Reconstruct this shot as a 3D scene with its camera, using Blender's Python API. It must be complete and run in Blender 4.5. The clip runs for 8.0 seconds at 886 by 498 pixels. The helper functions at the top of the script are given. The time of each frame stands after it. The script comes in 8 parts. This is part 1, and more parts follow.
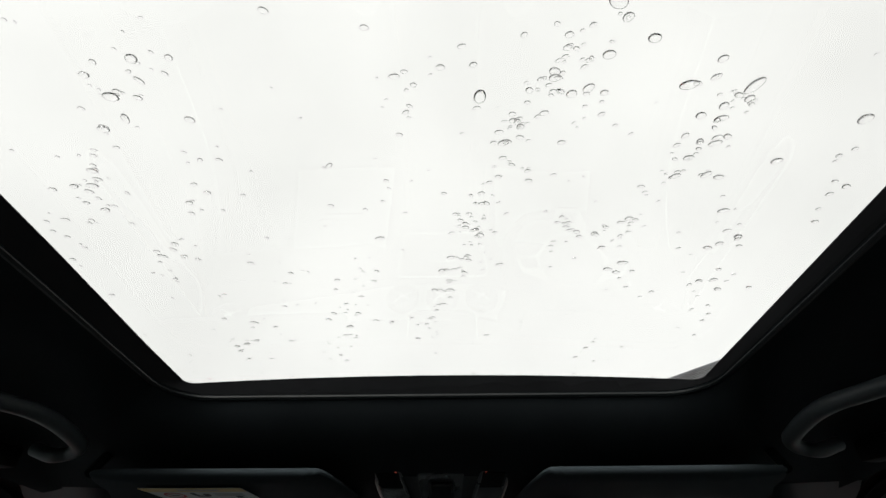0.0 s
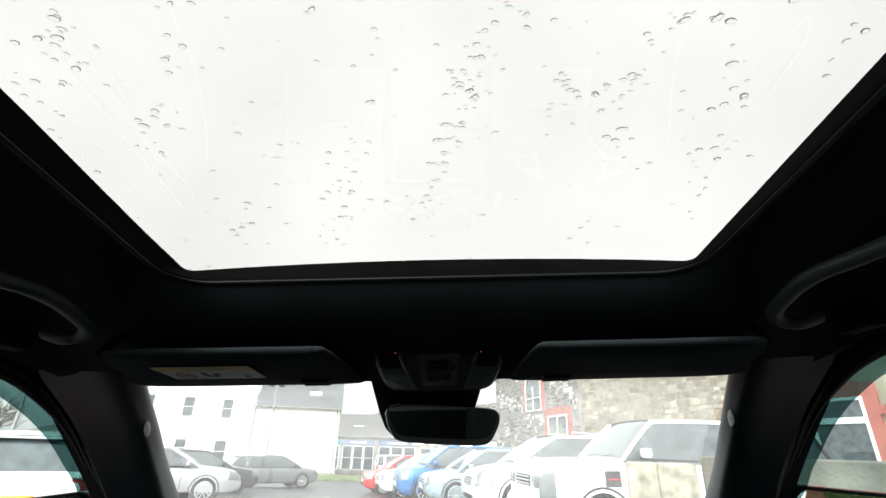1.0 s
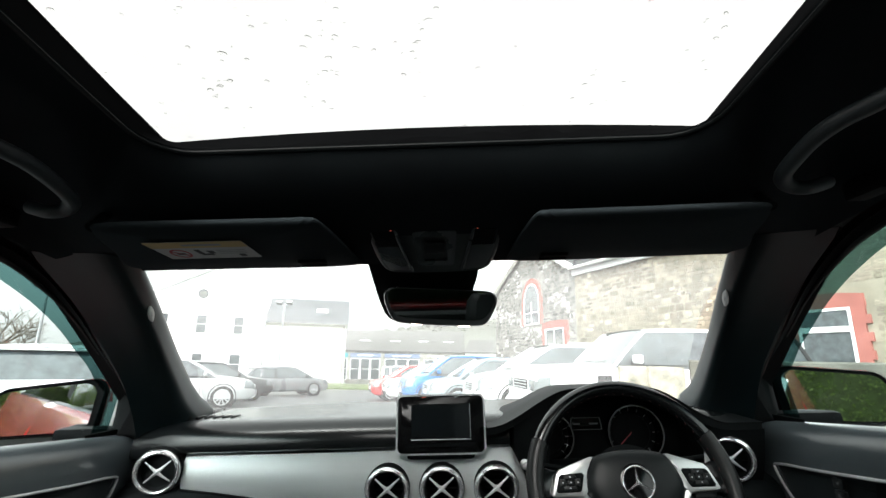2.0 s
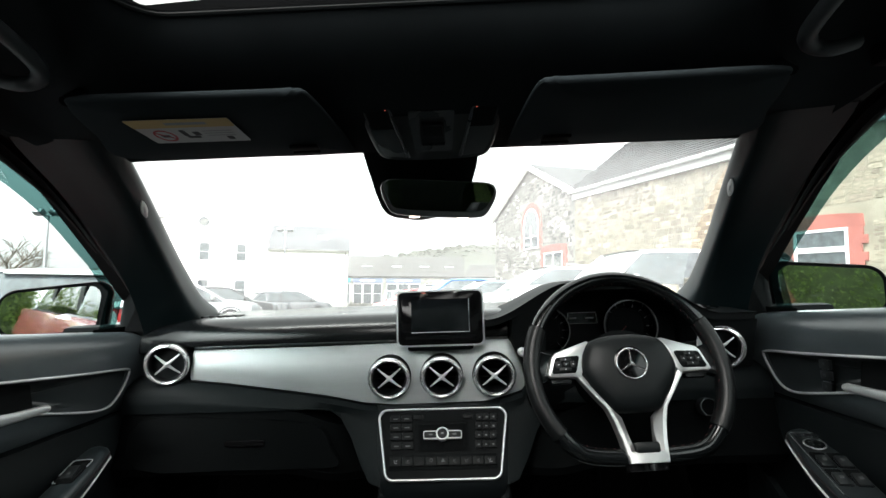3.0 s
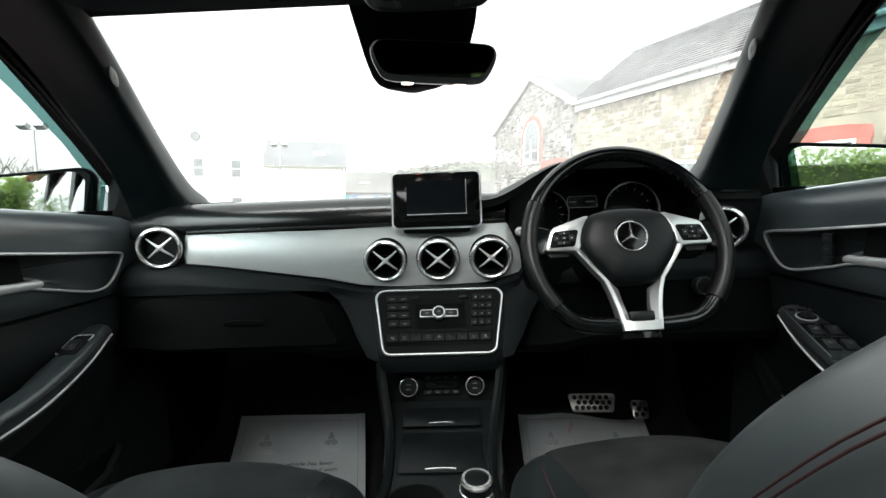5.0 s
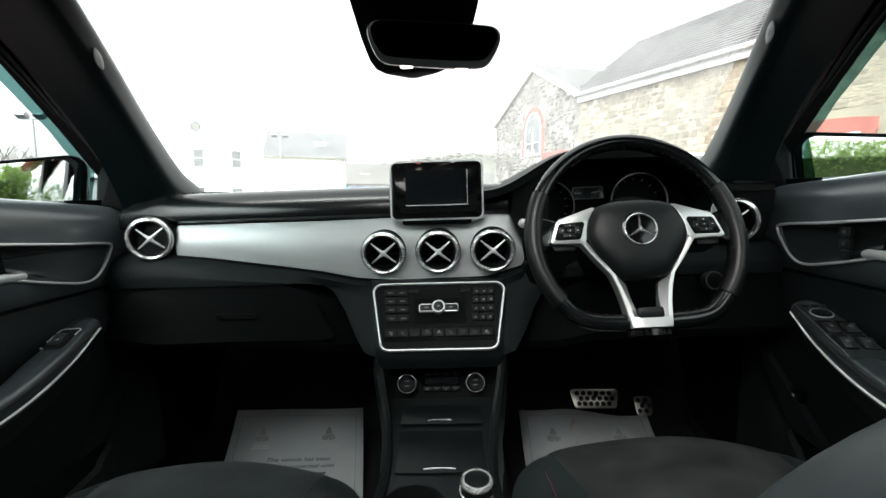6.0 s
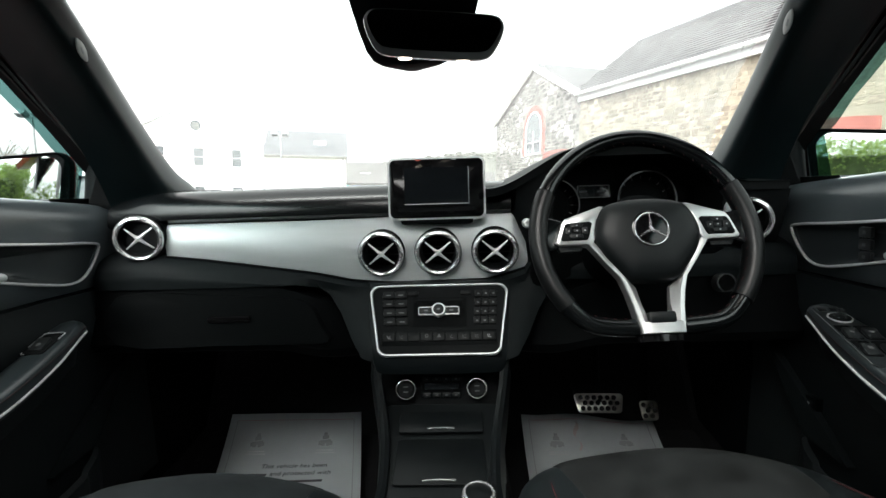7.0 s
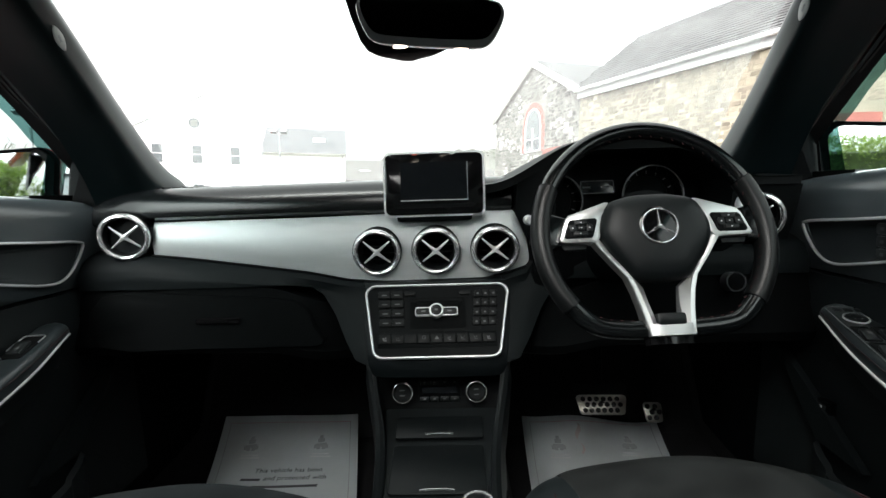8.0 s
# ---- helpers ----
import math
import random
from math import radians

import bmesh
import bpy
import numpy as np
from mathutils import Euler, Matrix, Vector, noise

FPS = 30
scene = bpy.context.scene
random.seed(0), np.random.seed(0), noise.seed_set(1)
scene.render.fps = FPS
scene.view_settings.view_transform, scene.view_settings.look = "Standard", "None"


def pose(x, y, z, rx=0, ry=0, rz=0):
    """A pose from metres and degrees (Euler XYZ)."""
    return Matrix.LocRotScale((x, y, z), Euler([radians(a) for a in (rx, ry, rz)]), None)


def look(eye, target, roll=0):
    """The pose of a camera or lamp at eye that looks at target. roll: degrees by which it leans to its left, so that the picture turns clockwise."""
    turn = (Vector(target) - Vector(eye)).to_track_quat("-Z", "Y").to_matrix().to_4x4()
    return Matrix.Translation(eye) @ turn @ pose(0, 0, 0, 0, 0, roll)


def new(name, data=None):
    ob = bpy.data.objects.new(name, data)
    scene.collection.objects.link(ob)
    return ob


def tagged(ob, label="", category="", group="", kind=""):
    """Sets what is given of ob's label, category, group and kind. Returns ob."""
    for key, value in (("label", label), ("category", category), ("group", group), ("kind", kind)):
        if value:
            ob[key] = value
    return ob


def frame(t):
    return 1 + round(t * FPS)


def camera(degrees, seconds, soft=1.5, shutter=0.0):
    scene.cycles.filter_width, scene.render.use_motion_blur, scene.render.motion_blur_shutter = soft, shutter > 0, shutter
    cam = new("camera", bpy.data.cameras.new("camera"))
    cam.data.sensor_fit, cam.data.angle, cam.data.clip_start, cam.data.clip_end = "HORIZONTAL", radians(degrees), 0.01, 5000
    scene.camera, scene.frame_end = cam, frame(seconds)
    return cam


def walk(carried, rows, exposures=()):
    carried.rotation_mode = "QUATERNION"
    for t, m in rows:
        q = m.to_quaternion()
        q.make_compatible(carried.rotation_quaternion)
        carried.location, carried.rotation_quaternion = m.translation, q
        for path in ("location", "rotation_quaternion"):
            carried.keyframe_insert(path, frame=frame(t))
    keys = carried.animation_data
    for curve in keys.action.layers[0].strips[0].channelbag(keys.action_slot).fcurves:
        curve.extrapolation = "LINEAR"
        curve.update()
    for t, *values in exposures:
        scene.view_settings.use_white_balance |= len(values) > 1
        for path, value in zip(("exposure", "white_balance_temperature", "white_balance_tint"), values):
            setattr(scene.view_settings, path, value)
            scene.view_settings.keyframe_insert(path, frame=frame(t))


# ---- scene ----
# The car stands a little askew on the sloping yard: CAR takes the car's own axes to the world's.
CAR = pose(0, 0, 0, 0, -2.5, 0)

cam = camera(86.9, 8.0)
PATH = [
    (0.0, (0.031, -0.103, 1.222), (-0.003, 1.571, 2.315), -0.2),
    (0.5, (0.027, -0.086, 1.203), (0.009, 1.673, 2.154), -0.8),
    (1.0, (0.032, -0.073, 1.182), (0.006, 1.764, 1.973), -1.0),
    (1.5, (0.037, -0.050, 1.154), (0.003, 1.848, 1.785), -1.2),
    (2.8, (0.038, -0.001, 1.070), (-0.009, 1.986, 1.291), -1.8),
    (3.5, (0.041, 0.012, 1.032), (-0.012, 2.011, 1.059), -2.0),
    (4.0, (0.042, 0.018, 1.008), (-0.013, 2.016, 0.931), -2.1),
    (4.5, (0.042, 0.026, 0.988), (-0.013, 2.020, 0.842), -2.1),
    (5.0, (0.040, 0.039, 0.979), (-0.014, 2.029, 0.788), -2.0),
    (6.5, (0.040, 0.094, 0.976), (-0.019, 2.080, 0.748), -1.7),
    (7.0, (0.039, 0.113, 0.975), (-0.020, 2.099, 0.746), -1.7),
    (7.5, (0.038, 0.131, 0.974), (-0.018, 2.117, 0.741), -1.7),
    (8.0, (0.041, 0.150, 0.972), (-0.016, 2.135, 0.732), -1.8),
]
walk(cam, [(t, CAR @ look(eye, aim, roll)) for t, eye, aim, roll in PATH],
     [(t, stops, 6500, 9) for t, stops in ((0.0, 1.78), (0.5, 1.78), (1.0, 1.82), (1.5, 1.92), (3.0, 2.2), (4.5, 2.27), (8.0, 2.22))])

# ---------------------------------------------------------------- light: an overcast winter day
world = bpy.data.worlds.new("overcast_sky")
scene.world = world
world.use_nodes = True
wn, wl = world.node_tree.nodes, world.node_tree.links
sky = wn.new("ShaderNodeTexSky")
sky.sky_type, sky.sun_disc = "NISHITA", False
sky.sun_elevation, sky.sun_rotation = radians(38), radians(200)
sky.air_density, sky.dust_density, sky.ozone_density = 1.0, 6.0, 1.0
pale = wn.new("ShaderNodeHueSaturation")
pale.inputs["Saturation"].default_value = 0.03
wl.new(sky.outputs["Color"], pale.inputs["Color"])
cloud = wn.new("ShaderNodeMix")
cloud.data_type = "RGBA"
cloud.inputs["Factor"].default_value = 0.6
cloud.inputs["B"].default_value = (2.75, 2.76, 2.68, 1)
wl.new(pale.outputs["Color"], cloud.inputs["A"])
up = wn.new("ShaderNodeSeparateXYZ")
way_up = wn.new("ShaderNodeTexCoord")
wl.new(way_up.outputs["Generated"], up.inputs["Vector"])
lift = wn.new("ShaderNodeMapRange")
lift.inputs["To Min"].default_value, lift.inputs["To Max"].default_value = 0.94, 1.38
wl.new(up.outputs["Z"], lift.inputs["Value"])
billow = wn.new("ShaderNodeTexNoise")
billow.inputs["Scale"].default_value, billow.inputs["Detail"].default_value = 2.2, 4
wl.new(way_up.outputs["Generated"], billow.inputs["Vector"])
soft_cloud = wn.new("ShaderNodeMapRange")
soft_cloud.inputs["From Min"].default_value, soft_cloud.inputs["From Max"].default_value = 0.3, 0.7
soft_cloud.inputs["To Min"].default_value, soft_cloud.inputs["To Max"].default_value = 0.93, 1.07
wl.new(billow.outputs["Fac"], soft_cloud.inputs["Value"])
level = wn.new("ShaderNodeMath")
level.operation = "MULTIPLY"
wl.new(lift.outputs["Result"], level.inputs[0])
wl.new(soft_cloud.outputs["Result"], level.inputs[1])
overcast = wn.new("ShaderNodeVectorMath")
overcast.operation = "SCALE"
wl.new(cloud.outputs["Result"], overcast.inputs[0])
wl.new(level.outputs["Value"], overcast.inputs["Scale"])
wl.new(overcast.outputs["Vector"], wn["Background"].inputs["Color"])
wn["Background"].inputs["Strength"].default_value = 0.15

sun = new("sun", bpy.data.lights.new("sun", "SUN"))
sun.data.energy, sun.data.angle, sun.data.color = 0.8, radians(25), (1.0, 0.97, 0.93)
sun.matrix_world = look((0, 0, 0), (0.25, 0.55, -0.75))


# ---------------------------------------------------------------- materials
def shader(name):
    m = bpy.data.materials.new(name)
    m.use_nodes = True
    return m, m.node_tree.nodes, m.node_tree.links, m.node_tree.nodes["Principled BSDF"]


def surface(name, color, rough=0.5, metal=0.0, grain=400.0, bump=0.1, blotch=6.0, vary=0.25, coat=0.0,
            spec=0.5, cells=False, each=0.0, island=0.0, stretch=None):
    """Paint, plastic, cloth or metal with a fine grain and broad uneven patches."""
    m, n, l, p = shader(name)
    tc = n.new("ShaderNodeTexCoord")
    src = tc.outputs["Object"]
    if stretch:
        mp = n.new("ShaderNodeMapping")
        mp.inputs["Scale"].default_value = stretch
        l.new(src, mp.inputs["Vector"])
        src = mp.outputs["Vector"]
    big = n.new("ShaderNodeTexNoise")
    big.inputs["Scale"].default_value, big.inputs["Detail"].default_value = blotch, 6
    l.new(src, big.inputs["Vector"])
    if cells:
        fine = n.new("ShaderNodeTexVoronoi")
        fine.inputs["Scale"].default_value = grain
        fine_out = fine.outputs["Distance"]
    else:
        fine = n.new("ShaderNodeTexNoise")
        fine.inputs["Scale"].default_value, fine.inputs["Detail"].default_value = grain, 3
        fine_out = fine.outputs["Fac"]
    l.new(src, fine.inputs["Vector"])
    ramp = n.new("ShaderNodeMapRange")
    ramp.inputs["From Min"].default_value, ramp.inputs["From Max"].default_value = 0.3, 0.7
    ramp.inputs["To Min"].default_value, ramp.inputs["To Max"].default_value = 1 - vary, 1 + vary
    l.new(big.outputs["Fac"], ramp.inputs["Value"])
    value = ramp.outputs["Result"]
    for amount, node, socket in ((each, "ShaderNodeObjectInfo", "Random"), (island, "ShaderNodeNewGeometry", "Random Per Island")):
        if amount:
            info = n.new(node)
            r = n.new("ShaderNodeMapRange")
            r.inputs["To Min"].default_value, r.inputs["To Max"].default_value = 1 - amount, 1 + amount
            l.new(info.outputs[socket], r.inputs["Value"])
            mul = n.new("ShaderNodeMath")
            mul.operation = "MULTIPLY"
            l.new(value, mul.inputs[0])
            l.new(r.outputs["Result"], mul.inputs[1])
            value = mul.outputs["Value"]
    mix = n.new("ShaderNodeVectorMath")
    mix.operation = "SCALE"
    mix.inputs[0].default_value = color
    l.new(value, mix.inputs["Scale"])
    l.new(mix.outputs["Vector"], p.inputs["Base Color"])
    rr = n.new("ShaderNodeMapRange")
    rr.inputs["To Min"].default_value, rr.inputs["To Max"].default_value = max(0.02, rough * 0.8), min(1, rough * 1.2)
    l.new(big.outputs["Fac"], rr.inputs["Value"])
    l.new(rr.outputs["Result"], p.inputs["Roughness"])
    p.inputs["Metallic"].default_value = metal
    p.inputs["Coat Weight"].default_value = coat
    p.inputs["Coat Roughness"].default_value = 0.05
    p.inputs["Specular IOR Level"].default_value = spec
    if bump:
        b = n.new("ShaderNodeBump")
        b.inputs["Strength"].default_value, b.inputs["Distance"].default_value = bump, 0.4 / grain
        l.new(fine_out, b.inputs["Height"])
        l.new(b.outputs["Normal"], p.inputs["Normal"])
    return m


def pane(name, tint, rough=0.0, ior=1.45, veil=0.0):
    """A thin sheet of glass: it lets light straight through, tinted, and mirrors by its angle."""
    m, n, l, p = shader(name)
    n.remove(p)
    clear, gloss, mixed = n.new("ShaderNodeBsdfTransparent"), n.new("ShaderNodeBsdfGlossy"), n.new("ShaderNodeMixShader")
    facing, power, scaled = n.new("ShaderNodeLayerWeight"), n.new("ShaderNodeMath"), n.new("ShaderNodeMath")
    clear.inputs["Color"].default_value = (*tint, 1)
    gloss.inputs["Roughness"].default_value = rough
    facing.inputs["Blend"].default_value = 0.5
    power.operation, power.inputs[1].default_value = "POWER", 5.0
    scaled.operation, scaled.inputs[1].default_value, scaled.inputs[2].default_value = "MULTIPLY_ADD", 0.55, ((ior - 1) / (ior + 1)) ** 2
    l.new(facing.outputs["Facing"], power.inputs[0])
    l.new(power.outputs["Value"], scaled.inputs[0])
    l.new(scaled.outputs["Value"], mixed.inputs["Fac"])
    l.new(clear.outputs["BSDF"], mixed.inputs[1])
    l.new(gloss.outputs["BSDF"], mixed.inputs[2])
    out = mixed.outputs["Shader"]
    if veil:
        # white scatter in the glass stands for glare haze over the view outside
        scatter, blend, patch, level = n.new("ShaderNodeBsdfTranslucent"), n.new("ShaderNodeMixShader"), n.new("ShaderNodeTexNoise"), n.new("ShaderNodeMath")
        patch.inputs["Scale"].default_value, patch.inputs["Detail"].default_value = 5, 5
        level.operation, level.inputs[1].default_value = "MULTIPLY", veil * 2
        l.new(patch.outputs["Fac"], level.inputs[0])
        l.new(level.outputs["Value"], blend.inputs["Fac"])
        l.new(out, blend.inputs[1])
        l.new(scatter.outputs["BSDF"], blend.inputs[2])
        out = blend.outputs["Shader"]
    l.new(out, n["Material Output"].inputs["Surface"])
    return m


def leafy(name, color):
    """Thin leaves: waxy on the face, letting some light through."""
    m = surface(name, color, 0.42, grain=80, bump=0.1, vary=0.2, island=0.5)
    n, l = m.node_tree.nodes, m.node_tree.links
    through_leaf, mixed = n.new("ShaderNodeBsdfTranslucent"), n.new("ShaderNodeMixShader")
    through_leaf.inputs["Color"].default_value = (color[0] * 1.3, color[1] * 1.3, color[2] * 0.8, 1)
    mixed.inputs["Fac"].default_value = 0.42
    l.new(n["Principled BSDF"].outputs["BSDF"], mixed.inputs[1])
    l.new(through_leaf.outputs["BSDF"], mixed.inputs[2])
    l.new(mixed.outputs["Shader"], n["Material Output"].inputs["Surface"])
    return m


def droplet(name):
    m, n, l, p = shader(name)
    p.inputs["Base Color"].default_value = (1, 1, 1, 1)
    p.inputs["Roughness"].default_value = 0.0
    p.inputs["IOR"].default_value = 1.33
    p.inputs["Transmission Weight"].default_value = 1.0
    return m


def glow(name, color, strength):
    m, n, l, p = shader(name)
    p.inputs["Base Color"].default_value = (*color, 1)
    p.inputs["Emission Color"].default_value = (*color, 1)
    p.inputs["Emission Strength"].default_value = strength
    return m


BLACK = surface("soft_black_plastic", (0.0032, 0.0044, 0.0049), 0.42, grain=1500, bump=0.25, vary=0.2, cells=True, spec=0.18)
PAD = surface("dash_pad_vinyl", (0.0036, 0.0046, 0.0050), 0.22, grain=1200, bump=0.02, vary=0.15, cells=True, spec=0.40)
HARD = surface("hard_black_plastic", (0.0016, 0.0023, 0.0026), 0.6, grain=1500, bump=0.2, vary=0.2, spec=0.06)
GRIPPLASTIC = surface("grip_plastic", (0.0306, 0.0370, 0.0406), 0.5, grain=1500, bump=0.2, vary=0.2, spec=0.4)
# lower lining, hollow and pocket: about a tenth of the upper card's tone
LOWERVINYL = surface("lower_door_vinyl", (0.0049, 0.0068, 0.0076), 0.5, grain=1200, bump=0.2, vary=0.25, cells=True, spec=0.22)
BOWLPLASTIC = surface("handle_bowl_plastic", (0.015, 0.0188, 0.0205), 0.33, grain=1400, bump=0.08, vary=0.2, spec=0.45)
# leather copy for the armrest, its light level put into the colour
ARMLEATHER = surface("armrest_leather", (0.0171, 0.0228, 0.0252), 0.33, grain=900, bump=0.06, vary=0.2, cells=True, spec=0.55)
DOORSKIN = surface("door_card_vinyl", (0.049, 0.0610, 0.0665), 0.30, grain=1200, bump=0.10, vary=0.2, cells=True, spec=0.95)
RIMBLACK = surface("matt_rubber_rim", (0.004, 0.0042, 0.0045), 1.0, grain=600, bump=0.1, spec=0.0)
DASHSOFT = surface("soft_dash_plastic", (0.0052, 0.0070, 0.0076), 0.58, grain=1300, bump=0.10, vary=0.2, cells=True, spec=0.08)
LAMPCOVER = surface("smoked_lamp_cover", (0.0270, 0.0340, 0.0374), 0.28, grain=800, bump=0.03, vary=0.15, spec=0.7)
SHELLBLACK = surface("overhead_shell_plastic", (0.0126, 0.0165, 0.0182), 0.45, grain=1500, bump=0.15, vary=0.2, spec=0.5)
STACKBLACK = surface("stack_plastic", (0.0041, 0.0058, 0.0066), 0.48, grain=1300, bump=0.10, vary=0.2, cells=True, spec=0.12)
WHEELSILVER = surface("satin_spoke_silver", (0.50, 0.51, 0.51), 0.36, metal=0.9, grain=600, bump=0.03, vary=0.05)
STITCHDARK = surface("dark_red_stitching", (0.016, 0.0035, 0.0042), 0.8, grain=1500, bump=0.3, vary=0.2)
SWITCHGREY = surface("switch_plastic", (0.013, 0.0152, 0.016), 0.35, grain=1500, bump=0.1, vary=0.2, spec=0.45)
GLOSSY = surface("gloss_black", (0.003, 0.003, 0.0033), 0.10, grain=200, bump=0.0, vary=0.2, spec=0.35)
CLOTH = surface("black_headlining", (0.0135, 0.0168, 0.0187), 0.95, grain=2500, bump=0.4, vary=0.25, spec=0.08)
VISORCLOTH = surface("visor_fabric", (0.024, 0.0300, 0.0335), 0.95, grain=2500, bump=0.4, vary=0.15, spec=0.02)
PILLARCLOTH = surface("pillar_vinyl", (0.0034, 0.0088, 0.0106), 0.42, grain=2200, bump=0.10, vary=0.12, spec=0.3)
CARPET = surface("black_carpet", (0.006, 0.006, 0.0065), 1.0, grain=900, bump=0.8, vary=0.3, spec=0.1)
RIMLEATHER = surface("rim_leather", (0.0022, 0.0029, 0.0032), 0.17, grain=900, bump=0.012, vary=0.2, cells=True, spec=0.5)
LEATHER = surface("black_leather", (0.050, 0.0605, 0.0650), 0.33, grain=1500, bump=0.08, vary=0.25, cells=True, spec=0.65)
DARKSUEDE = surface("black_suede", (0.0122, 0.0136, 0.0138), 0.66, grain=1800, bump=0.5, vary=0.55, spec=0.25, blotch=18)
SUEDE = surface("grey_suede", (0.0166, 0.0200, 0.0218), 0.85, grain=1800, bump=0.5, vary=0.45, spec=0.25, blotch=16)
SATIN = surface("satin_silver_trim", (0.47, 0.505, 0.505), 0.48, metal=0.5, grain=900, bump=0.1, vary=0.05, stretch=(1, 1, 12))
SILVER = surface("silver_plastic", (0.56, 0.575, 0.58), 0.30, metal=0.35, grain=600, bump=0.03, vary=0.05)
CHROME = surface("chrome", (0.85, 0.86, 0.87), 0.16, metal=1.0, grain=300, bump=0.0, vary=0.03)
RINGMETAL = surface("bright_ring_metal", (0.80, 0.81, 0.82), 0.2, metal=0.8, grain=400, bump=0.02, vary=0.04)
STEEL = surface("brushed_steel", (0.52, 0.50, 0.46), 0.3, metal=1.0, grain=500, bump=0.1, vary=0.12)
RUBBER = surface("black_rubber", (0.010, 0.010, 0.010), 0.8, grain=500, bump=0.2)
STITCH = surface("red_stitching", (0.042, 0.0062, 0.008), 0.8, grain=1500, bump=0.3, vary=0.2)
# the car's red, darkened for the shadow of the door seal
SHADERED = surface("shaded_opening_red", (0.016, 0.0026, 0.003), 0.45, grain=80, bump=0.0, vary=0.08, spec=0.2)
REDPAINT = surface("red_car_paint", (0.31, 0.012, 0.014), 0.25, grain=80, bump=0.0, vary=0.08, coat=0.8)
PAPER = surface("white_paper", (0.47, 0.505, 0.515), 0.85, grain=600, bump=0.1, vary=0.05, blotch=9)
INK = surface("grey_print", (0.30, 0.31, 0.32), 0.85, grain=500, bump=0)
KEYINK = surface("dim_key_print", (0.075, 0.08, 0.082), 0.8, grain=500, bump=0)
KEYWHITE = surface("key_print_white", (0.28, 0.285, 0.29), 0.8, grain=500, bump=0)
DARKINK = surface("dark_print", (0.05, 0.05, 0.055), 0.8, grain=500, bump=0)
REDINK = surface("red_print", (0.42, 0.06, 0.07), 0.8, grain=500, bump=0)
AMBER = surface("yellow_print", (0.50, 0.36, 0.15), 0.7, grain=500, bump=0, vary=0.08)
WHITEPRINT = surface("white_print", (0.44, 0.445, 0.45), 0.7, grain=500, bump=0, vary=0.05)
CREASEPINK = surface("pink_crease", (0.44, 0.37, 0.36), 0.9, grain=200, bump=0.1)
MATTBLACK = surface("matt_black", (0.0036, 0.0043, 0.0048), 0.85, grain=900, bump=0.1, vary=0.2, spec=0.12)
SCREENGLASS = surface("dark_screen", (0.006, 0.0075, 0.009), 0.08, grain=100, bump=0, vary=0.1)
TAGGREY = surface("grey_badge", (0.42, 0.43, 0.43), 0.6, grain=600, bump=0.05, vary=0.08)
WINDSCREEN = pane("windscreen_glass", (0.89, 0.965, 0.955), veil=0.15)
SIDEGLASS = pane("side_glass", (0.86, 0.955, 0.945))
ROOFGLASS = pane("roof_glass", (0.60, 0.600, 0.587))
SMOKED = pane("smoked_deflector", (0.10, 0.20, 0.195))
REARGLASS = pane("privacy_glass", (0.05, 0.06, 0.058), ior=2.2)
WATER = droplet("rain_water")
MIRROR = surface("mirror_silver", (0.82, 0.85, 0.85), 0.02, metal=1.0, grain=100, bump=0, vary=0.02)
DIMMIRROR = surface("dimming_mirror", (0.11, 0.125, 0.125), 0.03, metal=1.0, grain=100, bump=0, vary=0.02)
LEDRED = glow("red_ambient_led", (0.35, 0.06, 0.04), 0.25)
LAMPWARM = glow("warm_lamp", (1.0, 0.86, 0.72), 1.6)


# ---------------------------------------------------------------- modelling helpers
def crease(bm, limit=38):
    for f in bm.faces:
        f.smooth = True
    for e in bm.edges:
        if len(e.link_faces) != 2 or e.calc_face_angle(0) > radians(limit):
            e.smooth = False


def mesh_of(name, bm, material, limit=38):
    bmesh.ops.recalc_face_normals(bm, faces=bm.faces)
    crease(bm, limit)
    me = bpy.data.meshes.new(name)
    bm.to_mesh(me)
    bm.free()
    for m in (material if isinstance(material, (list, tuple)) else [material]):
        me.materials.append(m)
    return me


def thing(name, base, label, category, group="", kind="", frame_of=None):
    """An Empty at the thing's base; its parts are modelled in the axes of the car or the yard."""
    e = new(name)
    e.empty_display_size = 0.05
    e.matrix_world = (CAR if frame_of is None else frame_of) @ Matrix.Translation(base)
    e["base_point"] = base
    return tagged(e, label, category, group, kind)


def part(name, bm, material, parent, label="", limit=38):
    ob = new(name, mesh_of(name, bm, material, limit))
    ob.parent = parent
    if parent.type == "EMPTY":
        ob.matrix_parent_inverse = Matrix.Translation(-Vector(parent["base_point"]))
    if label:
        ob["label"] = label
    return ob


def solo(name, bm, material, label, category, group="", kind="", frame_of=None, limit=38):
    """A thing of one mesh, its origin at the middle of its foot."""
    xs = [v.co.copy() for v in bm.verts]
    base = Vector(((min(v.x for v in xs) + max(v.x for v in xs)) / 2, (min(v.y for v in xs) + max(v.y for v in xs)) / 2, min(v.z for v in xs)))
    bmesh.ops.translate(bm, verts=bm.verts, vec=-base)
    ob = new(name, mesh_of(name, bm, material, limit))
    ob.matrix_world = (CAR if frame_of is None else frame_of) @ Matrix.Translation(base)
    return tagged(ob, label, category, group, kind)


def smoothstep(a, b, x):
    t = min(1, max(0, (x - a) / (b - a)))
    return t * t * (3 - 2 * t)


